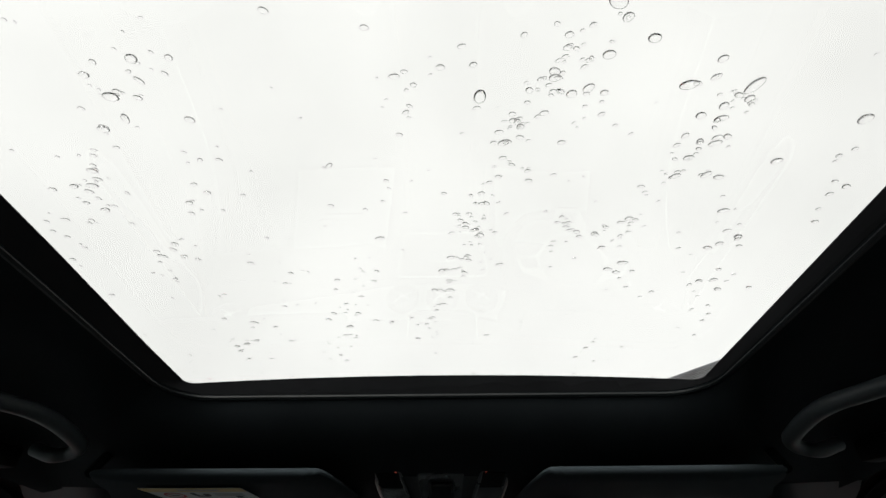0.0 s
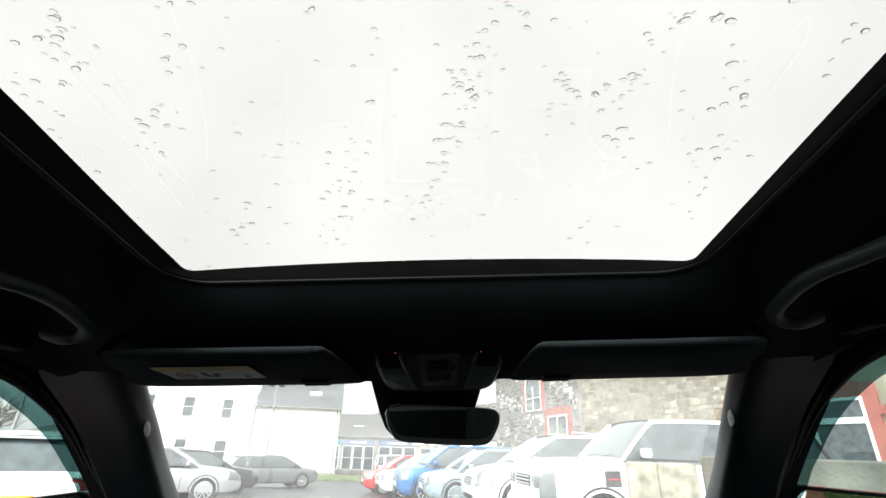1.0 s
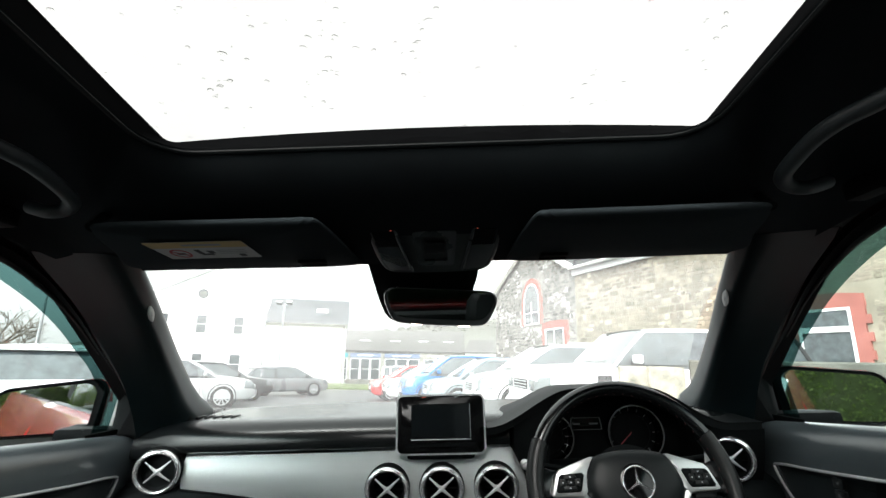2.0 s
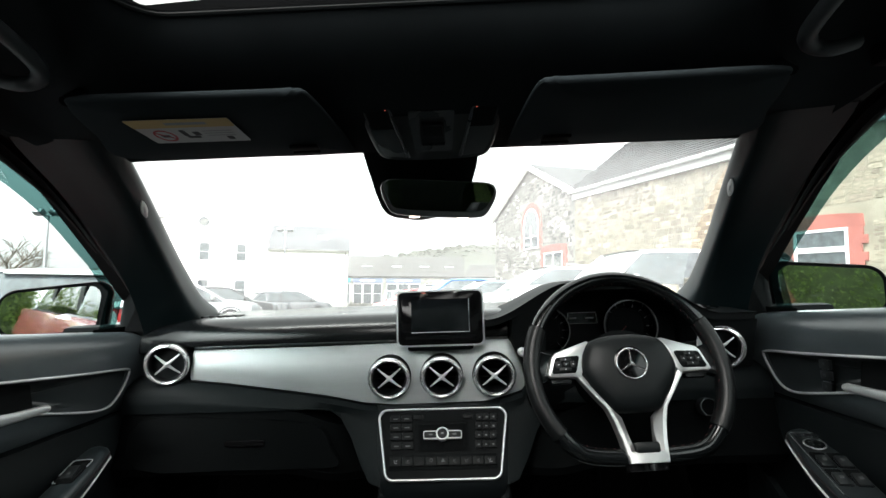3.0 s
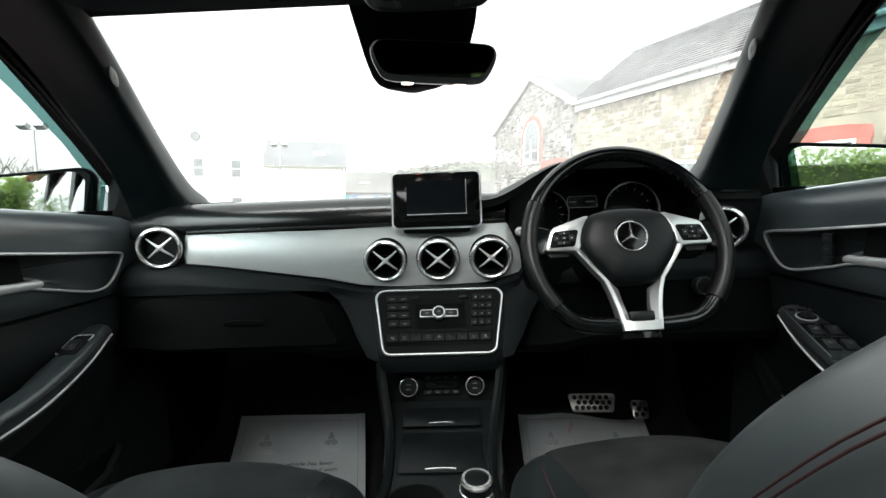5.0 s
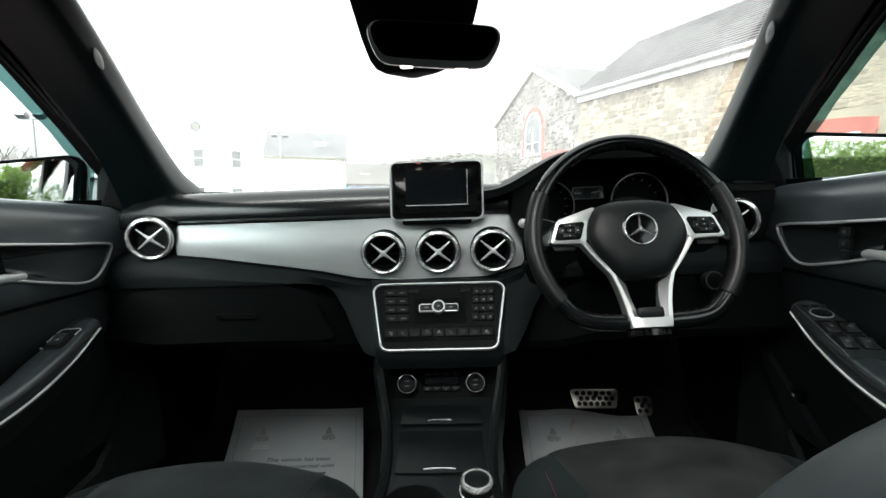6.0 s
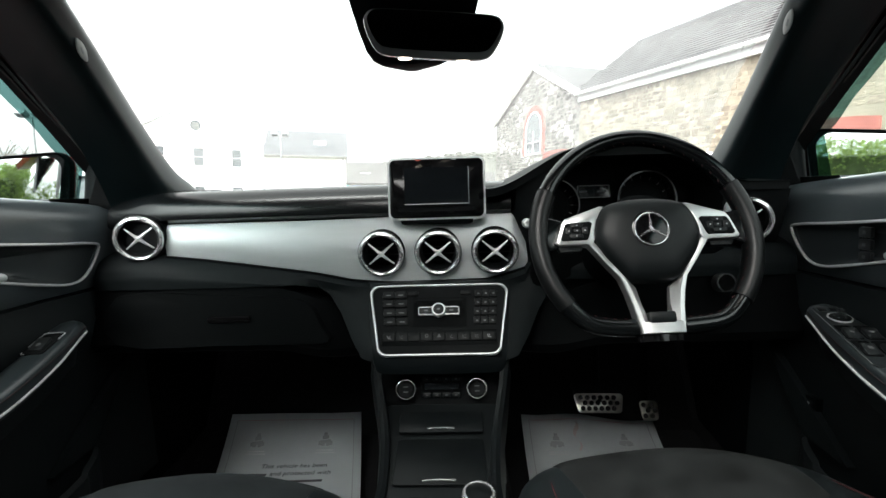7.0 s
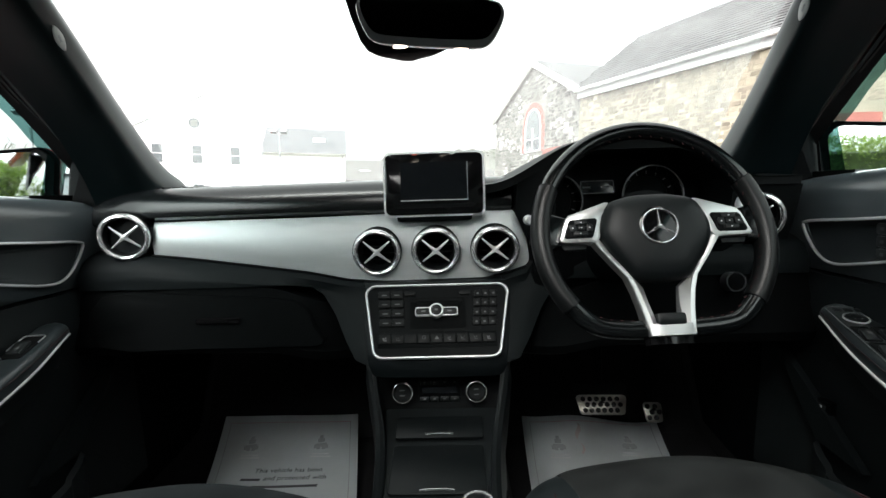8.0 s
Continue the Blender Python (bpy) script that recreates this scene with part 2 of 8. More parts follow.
def curve(points, n=8, closed=False):
    """A smooth line through the points."""
    p = [Vector(q) for q in points]
    k, out = len(p), []
    for i in range(k if closed else k - 1):
        a, b = p[i], p[(i + 1) % k]
        z = p[(i - 1) % k] if closed or i > 0 else a * 2 - b
        c = p[(i + 2) % k] if closed or i + 2 < k else b * 2 - a
        for j in range(n):
            t = j / n
            out.append(0.5 * (2 * a + (b - z) * t + (2 * z - 5 * a + 4 * b - c) * t * t + (3 * a - z - 3 * b + c) * t ** 3))
    if not closed:
        out.append(p[-1])
    return out


def loft(bm, rings, around=True, ends=True, closed=False):
    """Skin over rings of equally many points."""
    vs = [[bm.verts.new(q) for q in r] for r in rings]
    n = len(vs[0])
    pairs = list(zip(vs, vs[1:])) + ([(vs[-1], vs[0])] if closed else [])
    for a, b in pairs:
        for i in range(n if around else n - 1):
            j = (i + 1) % n
            try:
                bm.faces.new((a[i], a[j], b[j], b[i]))
            except ValueError:
                pass
    if around and ends and not closed:
        bm.faces.new(vs[0])
        bm.faces.new(list(reversed(vs[-1])))
    return bm


def tube(bm, points, r, n=8, closed=False, flat=1.0, up=(0, 0, 1), radii=None):
    """A round or flattened bar along a line."""
    p = [Vector(q) for q in points]
    rings = []
    for i, q in enumerate(p):
        t = (p[(i + 1) % len(p)] - p[i - 1]) if closed else (p[min(i + 1, len(p) - 1)] - p[max(i - 1, 0)])
        t.normalize()
        side = t.cross(Vector(up))
        if side.length < 1e-4:
            side = t.cross(Vector((1, 0, 0)))
        side.normalize()
        nor = side.cross(t)
        s = r if radii is None else radii[i]
        rings.append([q + side * s * math.cos(2 * math.pi * k / n) + nor * s * flat * math.sin(2 * math.pi * k / n) for k in range(n)])
    return loft(bm, rings, closed=closed)


def lathe(bm, profile, m=None, n=32):
    """Turned about the local z: profile of (radius, height)."""
    m = m or Matrix()
    rings = [[m @ Vector((max(r, 1e-5) * math.cos(2 * math.pi * k / n), max(r, 1e-5) * math.sin(2 * math.pi * k / n), h)) for k in range(n)] for r, h in profile]
    hollow = profile[0][0] > 1e-4 and profile[-1][0] > 1e-4
    return loft(bm, rings, closed=hollow)


def box(bm, centre, size, bevel=0.0, m=None, seg=2):
    made = bmesh.ops.create_cube(bm, size=1.0)["verts"]
    mat = (m or Matrix()) @ Matrix.Translation(centre) @ Matrix.Diagonal((*size, 1))
    bmesh.ops.transform(bm, matrix=mat, verts=made)
    if bevel:
        edges = {e for v in made for e in v.link_edges}
        bmesh.ops.bevel(bm, geom=list(edges), offset=bevel, segments=seg, profile=0.6, affect="EDGES")
    return bm


def rounded(w, h, r, n=5, cx=0.0, cy=0.0, top=1.0):
    """Outline of a rounded rectangle or trapezium (top: the upper width over the lower)."""
    out = []
    for sx, sy, a in ((1, 1, 0), (-1, 1, 90), (-1, -1, 180), (1, -1, 270)):
        ww = w * (top if sy > 0 else 1.0)
        for k in range(n + 1):
            t = radians(a + 90 * k / n)
            out.append((cx + sx * (ww / 2 - r) + r * math.cos(t), cy + sy * (h / 2 - r) + r * math.sin(t)))
    return out


def slab(bm, outline, depth, m=None, bevel=0.0):
    """An outline in local x and y, from z = 0 to z = depth, its upper edge rounded off by bevel."""
    m = m or Matrix()
    cx, cy = sum(p[0] for p in outline) / len(outline), sum(p[1] for p in outline) / len(outline)

    def ring(z, inset):
        out = []
        for x, y in outline:
            d = math.hypot(x - cx, y - cy) or 1
            k = max(0.0, 1 - inset / d)
            out.append(m @ Vector((cx + (x - cx) * k, cy + (y - cy) * k, z)))
        return out
    rings = [ring(0, 0)]
    if bevel:
        rings += [ring(depth - bevel, 0), ring(depth - bevel * 0.3, bevel * 0.3), ring(depth, bevel)]
    else:
        rings.append(ring(depth, 0))
    return loft(bm, rings)


def carve(ob, bm, m=None):
    """Cuts the solid bm, given in the car's axes, out of a part for good."""
    bmesh.ops.recalc_face_normals(bm, faces=bm.faces)
    me = bpy.data.meshes.new("cutter")
    bm.to_mesh(me)
    bm.free()
    tool = new("cutter", me)
    tool.matrix_world = m or CAR
    mod = ob.modifiers.new("cut", "BOOLEAN")
    mod.object, mod.operation, mod.solver = tool, "DIFFERENCE", "EXACT"
    bpy.context.view_layer.update()
    cut = bpy.data.meshes.new_from_object(ob.evaluated_get(bpy.context.evaluated_depsgraph_get()))
    ob.modifiers.clear()
    ob.data = cut
    cut.set_sharp_from_angle(angle=radians(38))
    bpy.data.objects.remove(tool)
    return ob


def frame_on(origin, xdir, ydir):
    """Local axes: x and y lie in a face, z looks out of it."""
    x = Vector(xdir).normalized()
    z = x.cross(Vector(ydir)).normalized()
    y = z.cross(x)
    m = Matrix((x, y, z)).transposed().to_4x4()
    m.translation = origin
    return m


def letters(name, text, size, m, material, parent, label=""):
    cu = bpy.data.curves.new(name, "FONT")
    cu.body, cu.size, cu.extrude, cu.align_x = text, size, 0.0002, "LEFT"
    temp = bpy.data.objects.new(name, cu)
    scene.collection.objects.link(temp)
    me = bpy.data.meshes.new_from_object(temp.evaluated_get(bpy.context.evaluated_depsgraph_get()))
    bpy.data.objects.remove(temp)
    me.materials.clear()
    me.materials.append(material)
    me.transform(m)
    ob = new(name, me)
    ob.parent = parent
    if parent.type == "EMPTY":
        ob.matrix_parent_inverse = Matrix.Translation(-Vector(parent["base_point"]))
    if label:
        ob["label"] = label
    return ob


STRIPSILVER = surface("bright_strip_silver", (0.80, 0.81, 0.81), 0.25, metal=0.25, grain=400, bump=0.02, vary=0.04)
GALVTRIM = surface("grey_trim_line", (0.20, 0.21, 0.215), 0.4, metal=0.3, grain=600, bump=0.03)
# black plastic with the shade of the lower dash put into its colour
LOWERBLACK = surface("darkened_black_plastic", (0.0015, 0.0019, 0.0021), 0.7, grain=1500, bump=0.2, vary=0.2, spec=0.04)
MIRRORCASE = surface("mirror_case_plastic", (0.045, 0.050, 0.052), 0.26, grain=900, bump=0.02, vary=0.15, spec=0.6)
# the backrest leather again, darkened for cushions that sit in more shade
SHADELEATHER = surface("shaded_leather", (0.0117, 0.0152, 0.0166), 0.34, grain=1500, bump=0.06, vary=0.25, cells=True, spec=0.5)
COWLVINYL = surface("cowl_vinyl", (0.0040, 0.0050, 0.0054), 0.55, grain=1200, bump=0.08, vary=0.15, cells=True, spec=0.12)
RADIOKEY = surface("radio_key_plastic", (0.0030, 0.0038, 0.0041), 0.5, grain=1500, bump=0.1, vary=0.2, spec=0.10)
CONSOLESATIN = surface("console_satin_plastic", (0.0055, 0.0071, 0.0077), 0.36, grain=1500, bump=0.08, vary=0.2, spec=0.32)
SIDES = (-1, 1)


# ---------------------------------------------------------------- the car: shell, roof, glass
def roof_z(x, y):
    return 1.432 + 0.115 * (0.567 - max(y, -0.1)) + 0.009 * (1 - (x / 0.45) ** 2)


def lip_z(y):
    return 1.403 + 0.10 * (0.55 - max(y, -0.1))


def headlining():
    """Roof lining from the windscreen's head to the tail, with the long opening of the glass roof."""
    hole = [Vector((x + 0.015, y + 0.098, 0)) for x, y in rounded(0.726, 0.90, 0.06, 6)]
    glass = [Vector((x + 0.0215, y + 0.110, 0)) for x, y in rounded(0.733, 0.92, 0.014, 6)]
    outer = [Vector((x, y - 0.05, 0)) for x, y in rounded(1.26, 1.74, 0.06, 6)]

    def finer(ring):
        """More points along the four straight sides, which bow."""
        pts = []
        for i, q in enumerate(ring):
            pts.append(q)
            if i % 7 == 6:
                pts += [q.lerp(ring[(i + 1) % len(ring)], k / 9) for k in range(1, 9)]
        return pts
    hole, glass, outer = finer(hole), finer(glass), finer(outer)
    for q in glass:
        q.y -= 0.008 * smoothstep(0.40, 0.56, q.y) * (1 - (q.x / 0.37) ** 2)
    for q in hole + glass:
        q.x -= 0.013 * smoothstep(0.15, 0.55, q.y) * smoothstep(0.0, -0.3, q.x)
    rings = []
    for k in range(9):
        t = k / 8
        ring = []
        for a, b in zip(hole, outer):
            q = a.lerp(b, t)
            edge = 1.302 if b.y > 0.7 else 1.325
            start = lip_z(a.y)
            ahead = smoothstep(0.45, 0.80, b.y)
            q.z = start + (edge - start) * t ** (6.5 - 6.0 * ahead)
            ring.append(q)
        rings.append(ring)
    lip = [Vector((q.x * 0.992, (q.y - 0.1) * 0.996 + 0.1, lip_z(q.y) + 0.006)) for q in hole]
    neck = [Vector((q.x, q.y, roof_z(q.x, q.y) - 0.003)) for q in glass]
    top = [Vector((q.x, q.y, 1.40 if q.y > 0.7 else 1.50)) for q in outer]
    side = [Vector((q.x, q.y, 1.34)) for q in outer]
    bm = loft(bmesh.new(), [lip] + rings + [side, top, lip], ends=False)
    solo("ceiling", bm, CLOTH, "black fabric headlining round a glass roof", "headlining", kind="structure")
    solo("trim", loft(bmesh.new(), [neck, [p + Vector((0, 0, -0.001)) for p in lip], lip, [p + Vector((0, 0, -0.002)) for p in neck]], ends=False, closed=True), RIMBLACK, "matt black rubber rim under the roof glass", "trim", kind="structure")
    bm = bmesh.new()
    tube(bm, [Vector((q.x, q.y, lip_z(q.y) + 0.0015)) for q in hole], 0.003, 6, closed=True)
    solo("trim", bm, BLACK, "black rubber piping round the roof opening", "trim", kind="structure")


headlining()

bm = bmesh.new()
rings = []
for j in range(9):
    y = 0.62 - 1.06 * j / 8
    rings.append([Vector((x, y, roof_z(x, y))) for x in [-0.45 + 0.1 * i for i in range(10)]])
loft(bm, rings, around=False)
glass = solo("window_2", bm, ROOFGLASS, "wet panoramic glass roof panel", "window", kind="structure")


def rain_on_roof():
    """Beads of rain: loose ones all over, and strings of them where water has run."""
    rng = random.Random(7)
    spots = []
    streaks = [(-0.163, 0.062, -0.209, 0.112, 16),
               (-0.205, 0.112, -0.334, 0.264, 50),
               (-0.137, 0.133, -0.26, 0.311, 30),
               (0.013, 0.084, -0.008, 0.136, 14),
               (-0.016, 0.167, -0.123, 0.506, 44),
               (-0.129, 0.304, -0.251, 0.52, 26),
               (0.14, 0.062, 0.074, 0.133, 56),
               (0.087, 0.133, 0.048, 0.256, 60),
               (0.058, 0.234, -0.002, 0.462, 80),
               (0.147, 0.116, 0.114, 0.129, 14),
               (0.238, 0.109, 0.22, 0.173, 40),
               (0.211, 0.173, 0.175, 0.284, 44),
               (0.202, 0.303, 0.219, 0.353, 8),
               (0.25, 0.152, 0.335, 0.455, 34),
               (0.341, 0.17, 0.375, 0.264, 12),
               (0.142, 0.228, 0.151, 0.302, 12)]
    for x0, y0, x1, y1, count in streaks:
        for _ in range(int(count * 0.74)):
            t = rng.random()
            spots.append((x0 + (x1 - x0) * t + rng.gauss(0, 0.011), y0 + (y1 - y0) * t + rng.gauss(0, 0.010),
                          rng.choice((0.0013, 0.0016, 0.0020, 0.0024, 0.0028, 0.0036))))
    for _ in range(320):
        spots.append((rng.uniform(-0.37, 0.37), rng.uniform(-0.25, 0.6), rng.choice((0.0011, 0.0014, 0.0018, 0.0022, 0.0028))))
    for x, y in ((0.291, 0.176), (0.242, 0.11), (0.197, 0.109), (0.134, 0.053), (0.163, 0.076), (0.205, 0.307), (0.053, 0.116), (0.334, 0.137), (-0.207, 0.109), (-0.178, 0.082)):
        spots.append((x, y, rng.uniform(0.0040, 0.0056)))
    verts, faces = [], []
    for x, y, r in spots:
        if abs(x) > 0.38:
            continue
        z0, sx, sy, turn = roof_z(x, y) + 0.0008, rng.uniform(1.0, 1.5), rng.uniform(0.75, 1.0), rng.gauss(0, 0.5)
        ca, sa = math.cos(turn), math.sin(turn)
        base = len(verts)
        n = 10 if r < 0.004 else 16
        for rr, h in ((1.0, 0.0), (0.935, 0.075), (0.755, 0.24), (0.425, 0.405)):
            for k in range(n):
                a = 2 * math.pi * k / n
                u, v = rr * r * sx * math.cos(a), rr * r * sy * math.sin(a)
                verts.append((x + u * ca - v * sa, y + u * sa + v * ca + 0.10 * r * (1 - rr), z0 + h * r))
        verts.append((x, y + 0.10 * r, z0 + 0.465 * r))
        for q in range(3):
            for k in range(n):
                j = (k + 1) % n
                faces.append((base + q * n + k, base + q * n + j, base + (q + 1) * n + j, base + (q + 1) * n + k))
        for k in range(n):
            faces.append((base + 3 * n + k, base + 3 * n + (k + 1) % n, base + 4 * n))
        faces.append(tuple(base + k for k in reversed(range(n))))
    me = bpy.data.meshes.new("raindrops")
    me.from_pydata(verts, [], faces)
    me.polygons.foreach_set("use_smooth", [len(f) < 8 for f in faces])
    me.materials.append(WATER)
    ob = new("raindrops", me)
    ob.matrix_world = CAR
    return tagged(ob, "raindrops beaded on the glass roof", "raindrops", kind="stuff")


rain_on_roof()

# Windscreen: a bowed sheet from the dash to the roof.
WS_TOP = [(-0.555, 0.815), (-0.3, 0.845), (0, 0.855), (0.3, 0.845), (0.555, 0.815)]
WS_BOT = [(-0.675, 1.35), (-0.4, 1.475), (0, 1.52), (0.4, 1.475), (0.675, 1.35)]
tops, bots = curve([(x, y, 1.306) for x, y in WS_TOP], 5), curve([(x, y, 1.000) for x, y in WS_BOT], 5)
bm = bmesh.new()
rings = []
for k in range(9):
    t = k / 8
    rings.append([a.lerp(b, t) + Vector((0, 0.04, 0.03)) * math.sin(math.pi * t) for a, b in zip(tops, bots)])
loft(bm, rings, around=False)
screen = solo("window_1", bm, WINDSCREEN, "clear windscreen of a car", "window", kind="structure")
screen.visible_shadow = False


def wet_windscreen():
    """Fine drizzle left on the screen's lower corners."""
    rng = random.Random(21)
    verts, faces = [], []
    for _ in range(260):
        t = rng.random() ** 0.8
        edge = rng.random()
        u = 1 - abs(rng.gauss(0, 0.07)) if edge < 0.72 else abs(rng.gauss(0, 0.03)) if edge < 0.92 else rng.random()
        u = min(0.985, max(0.015, u))
        k = int(u * 20)
        f = u * 20 - k
        p = tops[k].lerp(tops[min(k + 1, 20)], f).lerp(bots[k].lerp(bots[min(k + 1, 20)], f), t) + Vector((0, 0.04, 0.03)) * math.sin(math.pi * t)
        nor = Vector((0.12 * (u - 0.5), 0.42, 0.9)).normalized()
        a = nor.cross(Vector((1, 0, 0))).normalized()
        b = nor.cross(a)
        r = rng.choice((0.0008, 0.0011, 0.0014, 0.0018))
        base = len(verts)
        for rr, h in ((1, 0), (0.75, 0.4), (0.3, 0.58)):
            for q in range(8):
                c = 2 * math.pi * q / 8
                verts.append(p + nor * (0.001 + h * r) + (a * math.cos(c) + b * math.sin(c)) * rr * r)
        for q in range(2):
            for i in range(8):
                j = (i + 1) % 8
                faces.append((base + q * 8 + i, base + q * 8 + j, base + q * 8 + 8 + j, base + q * 8 + 8 + i))
        faces.append(tuple(base + 16 + i for i in range(8)))
        faces.append(tuple(base + i for i in reversed(range(8))))
    me = bpy.data.meshes.new("drizzle")
    me.from_pydata(verts, [], faces)
    me.polygons.foreach_set("use_smooth", [True] * len(me.polygons))
    me.materials.append(WATER)
    ob = new("drizzle", me)
    ob.matrix_world = CAR
    tagged(ob, "fine drizzle drops on the windscreen", "raindrops", kind="stuff")


wet_windscreen()

# Black ceramic band round the windscreen and the rubber at its foot
bm = bmesh.new()
tube(bm, [p + Vector((0, 0.004, -0.004)) for p in bots], 0.007, 8)
solo("windscreen_seal", bm, RUBBER, "black rubber seal at the foot of the windscreen", "seal", kind="structure")


# A-pillars, each with its sewn cloth cover and small airbag badge
def pillar(s):
    inner = curve([(s * 0.537, 0.800, 1.312), (s * 0.578, 0.945, 1.236), (s * 0.618, 1.10, 1.140), (s * 0.645, 1.25, 1.045), (s * 0.656, 1.36, 1.000), (s * 0.668, 1.40, 0.955)], 5)
    outer = curve([(s * 0.655, 0.700, 1.315), (s * 0.676, 0.860, 1.226), (s * 0.690, 1.00, 1.112), (s * 0.700, 1.065, 1.040), (s * 0.705, 1.10, 0.985), (s * 0.712, 1.125, 0.945)], 5)
    bm = bmesh.new()
    rings = []
    for a, b in zip(inner, outer):
        mid = a.lerp(b, 0.53) + Vector((-s * 0.048, -0.020, 0))
        row = curve([a + Vector((s * 0.012, 0.018, 0.012)), a, a.lerp(mid, 0.55) + Vector((-s * 0.006, -0.002, 0)), mid, mid.lerp(b, 0.6) + Vector((-s * 0.002, 0.004, 0)), b], 3)
        rings.append(row)
    loft(bm, rings, around=False)
    solo("pillar_trim", bm, PILLARCLOTH, "dark cloth-covered windscreen pillar", "pillar", kind="structure")
    tag = thing("pillar_badge", (s * 0.60, 0.94, 1.22), "small grey oval badge on the pillar cover", "badge", "pillar badges")
    nor, way = Vector((-s * 0.93, -0.34, -0.12)), Vector((s * 0.24, 0.70, -0.67)).normalized()
    nor = (nor - way * nor.dot(way)).normalized()
    outline = [(0.021 * math.cos(a), 0.0072 * math.sin(a) * (1 - 0.35 * math.cos(a) ** 2)) for a in [2 * math.pi * k / 28 for k in range(28)]]
    mm = frame_on(Vector((s * 0.5750, 0.902, 1.232)) + nor * 0.0035, way, nor.cross(way))
    part("badge_plate", slab(bmesh.new(), outline, 0.0022, mm, 0.0008), TAGGREY, tag)
    part("badge_mark", slab(bmesh.new(), rounded(0.012, 0.003, 0.001, 2), 0.0004, mm @ Matrix.Translation((0, 0, 0.0022))), INK, tag)


for s in SIDES:
    pillar(s)


# Side structure: door frames, front doors, side glass
def sill_z(y):
    return 0.99 - 0.075 * (y - 0.89)


FRAME_EDGE = [(0.640, 0.10, 1.330), (0.648, 0.40, 1.327), (0.668, 0.64, 1.303), (0.699, 0.78, 1.272), (0.727, 0.90, 1.226), (0.748, 1.00, 1.168), (0.760, 1.08, 1.120), (0.767, 1.145, 1.085)]
FRAME_BACK = [(0.622, 0.10, 1.352), (0.624, 0.40, 1.350), (0.634, 0.60, 1.340), (0.648, 0.71, 1.318), (0.668, 0.83, 1.250), (0.684, 0.95, 1.155), (0.694, 1.03, 1.085), (0.700, 1.085, 1.015)]


def door(s, name, label):
    d = thing(name, (s * 0.74, 0.5, 0.35), label, "door", kind="structure")
    # inner card
    bm = bmesh.new()
    rings, lower = [], []
    for i in range(25):
        y = -0.12 + 1.32 * i / 24
        top = sill_z(y)
        near = smoothstep(1.20, 1.05, y)
        rings.append([Vector((s * x, y, z)) for x, z in (
            (0.765, top - 0.02), (0.765, top + 0.001), (0.748, top + 0.004), (0.731, top), (0.719, top - 0.012), (0.712, top - 0.035), (0.7125, top - 0.06), (0.716, 0.88), (0.7205, 0.838), (0.7255, 0.822), (0.740, 0.802), (0.765, 0.80))])
        lower.append([Vector((s * x, y, z)) for x, z in (
            (0.766, 0.798), (0.727, 0.798), (0.722, 0.765), (0.712, 0.745), (0.715, 0.70), (0.730, 0.66), (0.732, 0.55), (0.728, 0.45), (0.725, 0.33), (0.77, 0.32))])
    loft(bm, rings)
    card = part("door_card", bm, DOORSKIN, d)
    part("lower_door_card", loft(bmesh.new(), lower), LOWERVINYL, d, "black lower door lining, far darker than the upper card")
    # outer skin
    bm = bmesh.new()
    rings = []
    for i in range(13):
        y = -0.10 + 1.25 * i / 12
        rings.append([Vector((s * x, y, z)) for x, z in ((0.772, sill_z(y) + 0.002), (0.80, sill_z(y) - 0.01), (0.865, 0.86), (0.895, 0.70), (0.89, 0.55), (0.875, 0.40), (0.86, 0.30), (0.78, 0.30))])
    loft(bm, rings)
    part("outer_skin", bm, REDPAINT, d, "glossy red painted outer door skin")
    # window frame: rubber round the glass, the red painted edge of the opening, then the seal against the pillar
    edge = curve([(s * x, y, z) for x, y, z in FRAME_EDGE], 5)
    behind = curve([(s * x, y, z) for x, y, z in FRAME_BACK], 5)
    out = Vector((s * 0.03, 0.03, 0.012))

    def band(t0, t1, sink0, sink1, stop=None):
        rows = []
        for p, q in list(zip(edge, behind))[:stop]:
            a, b = p.lerp(q, t0) + out * sink0, p.lerp(q, t1) + out * sink1
            rows.append([a, a.lerp(b, 0.5), b, b + out * 0.6, a + out * 0.6])
        return loft(bmesh.new(), rows)
    part("window_frame", band(0.0, 0.42, 0.0, -0.1), MATTBLACK, d)
    part("painted_edge", band(0.40, 0.74, 0.35, 0.2, -3), SHADERED, d, "red painted edge of the door opening, shade in its colour")
    part("frame_seal", band(0.70, 1.12, -0.15, 0.3), HARD, d)
    bm = bmesh.new()
    tube(bm, [p + Vector((-s * 0.002, -0.002, -0.001)) for p in edge], 0.004, 6)
    part("glass_seal", bm, RUBBER, d)
    # triangle cover in the front corner of the window
    bm = bmesh.new()
    tri = [(0.776, 1.155, 1.104), (0.754, 1.098, 0.955), (0.706, 1.150, 0.955), (0.690, 1.070, 1.060)]
    loft(bm, [[Vector((s * x, y, z)) for x, y, z in tri], [Vector((s * (x + 0.03), y + 0.03, z)) for x, y, z in tri]])
    part("corner_cover", bm, MATTBLACK, d)
    # glass
    bm = bmesh.new()
    rings = []
    for p in edge:
        low = Vector((s * 0.762, p.y - 0.03 * smoothstep(0.9, 1.14, p.y), sill_z(p.y) - 0.02))
        rings.append([low.lerp(p + Vector((s * 0.010, 0.006, 0.006)), k / 5) for k in range(6)])
    loft(bm, rings, around=False)
    g = part("side_window", bm, SIDEGLASS, d, "clear side window wet with rain")
    g.visible_shadow = False
    # smoked wind deflector outside the glass
    bm = bmesh.new()
    rings = []
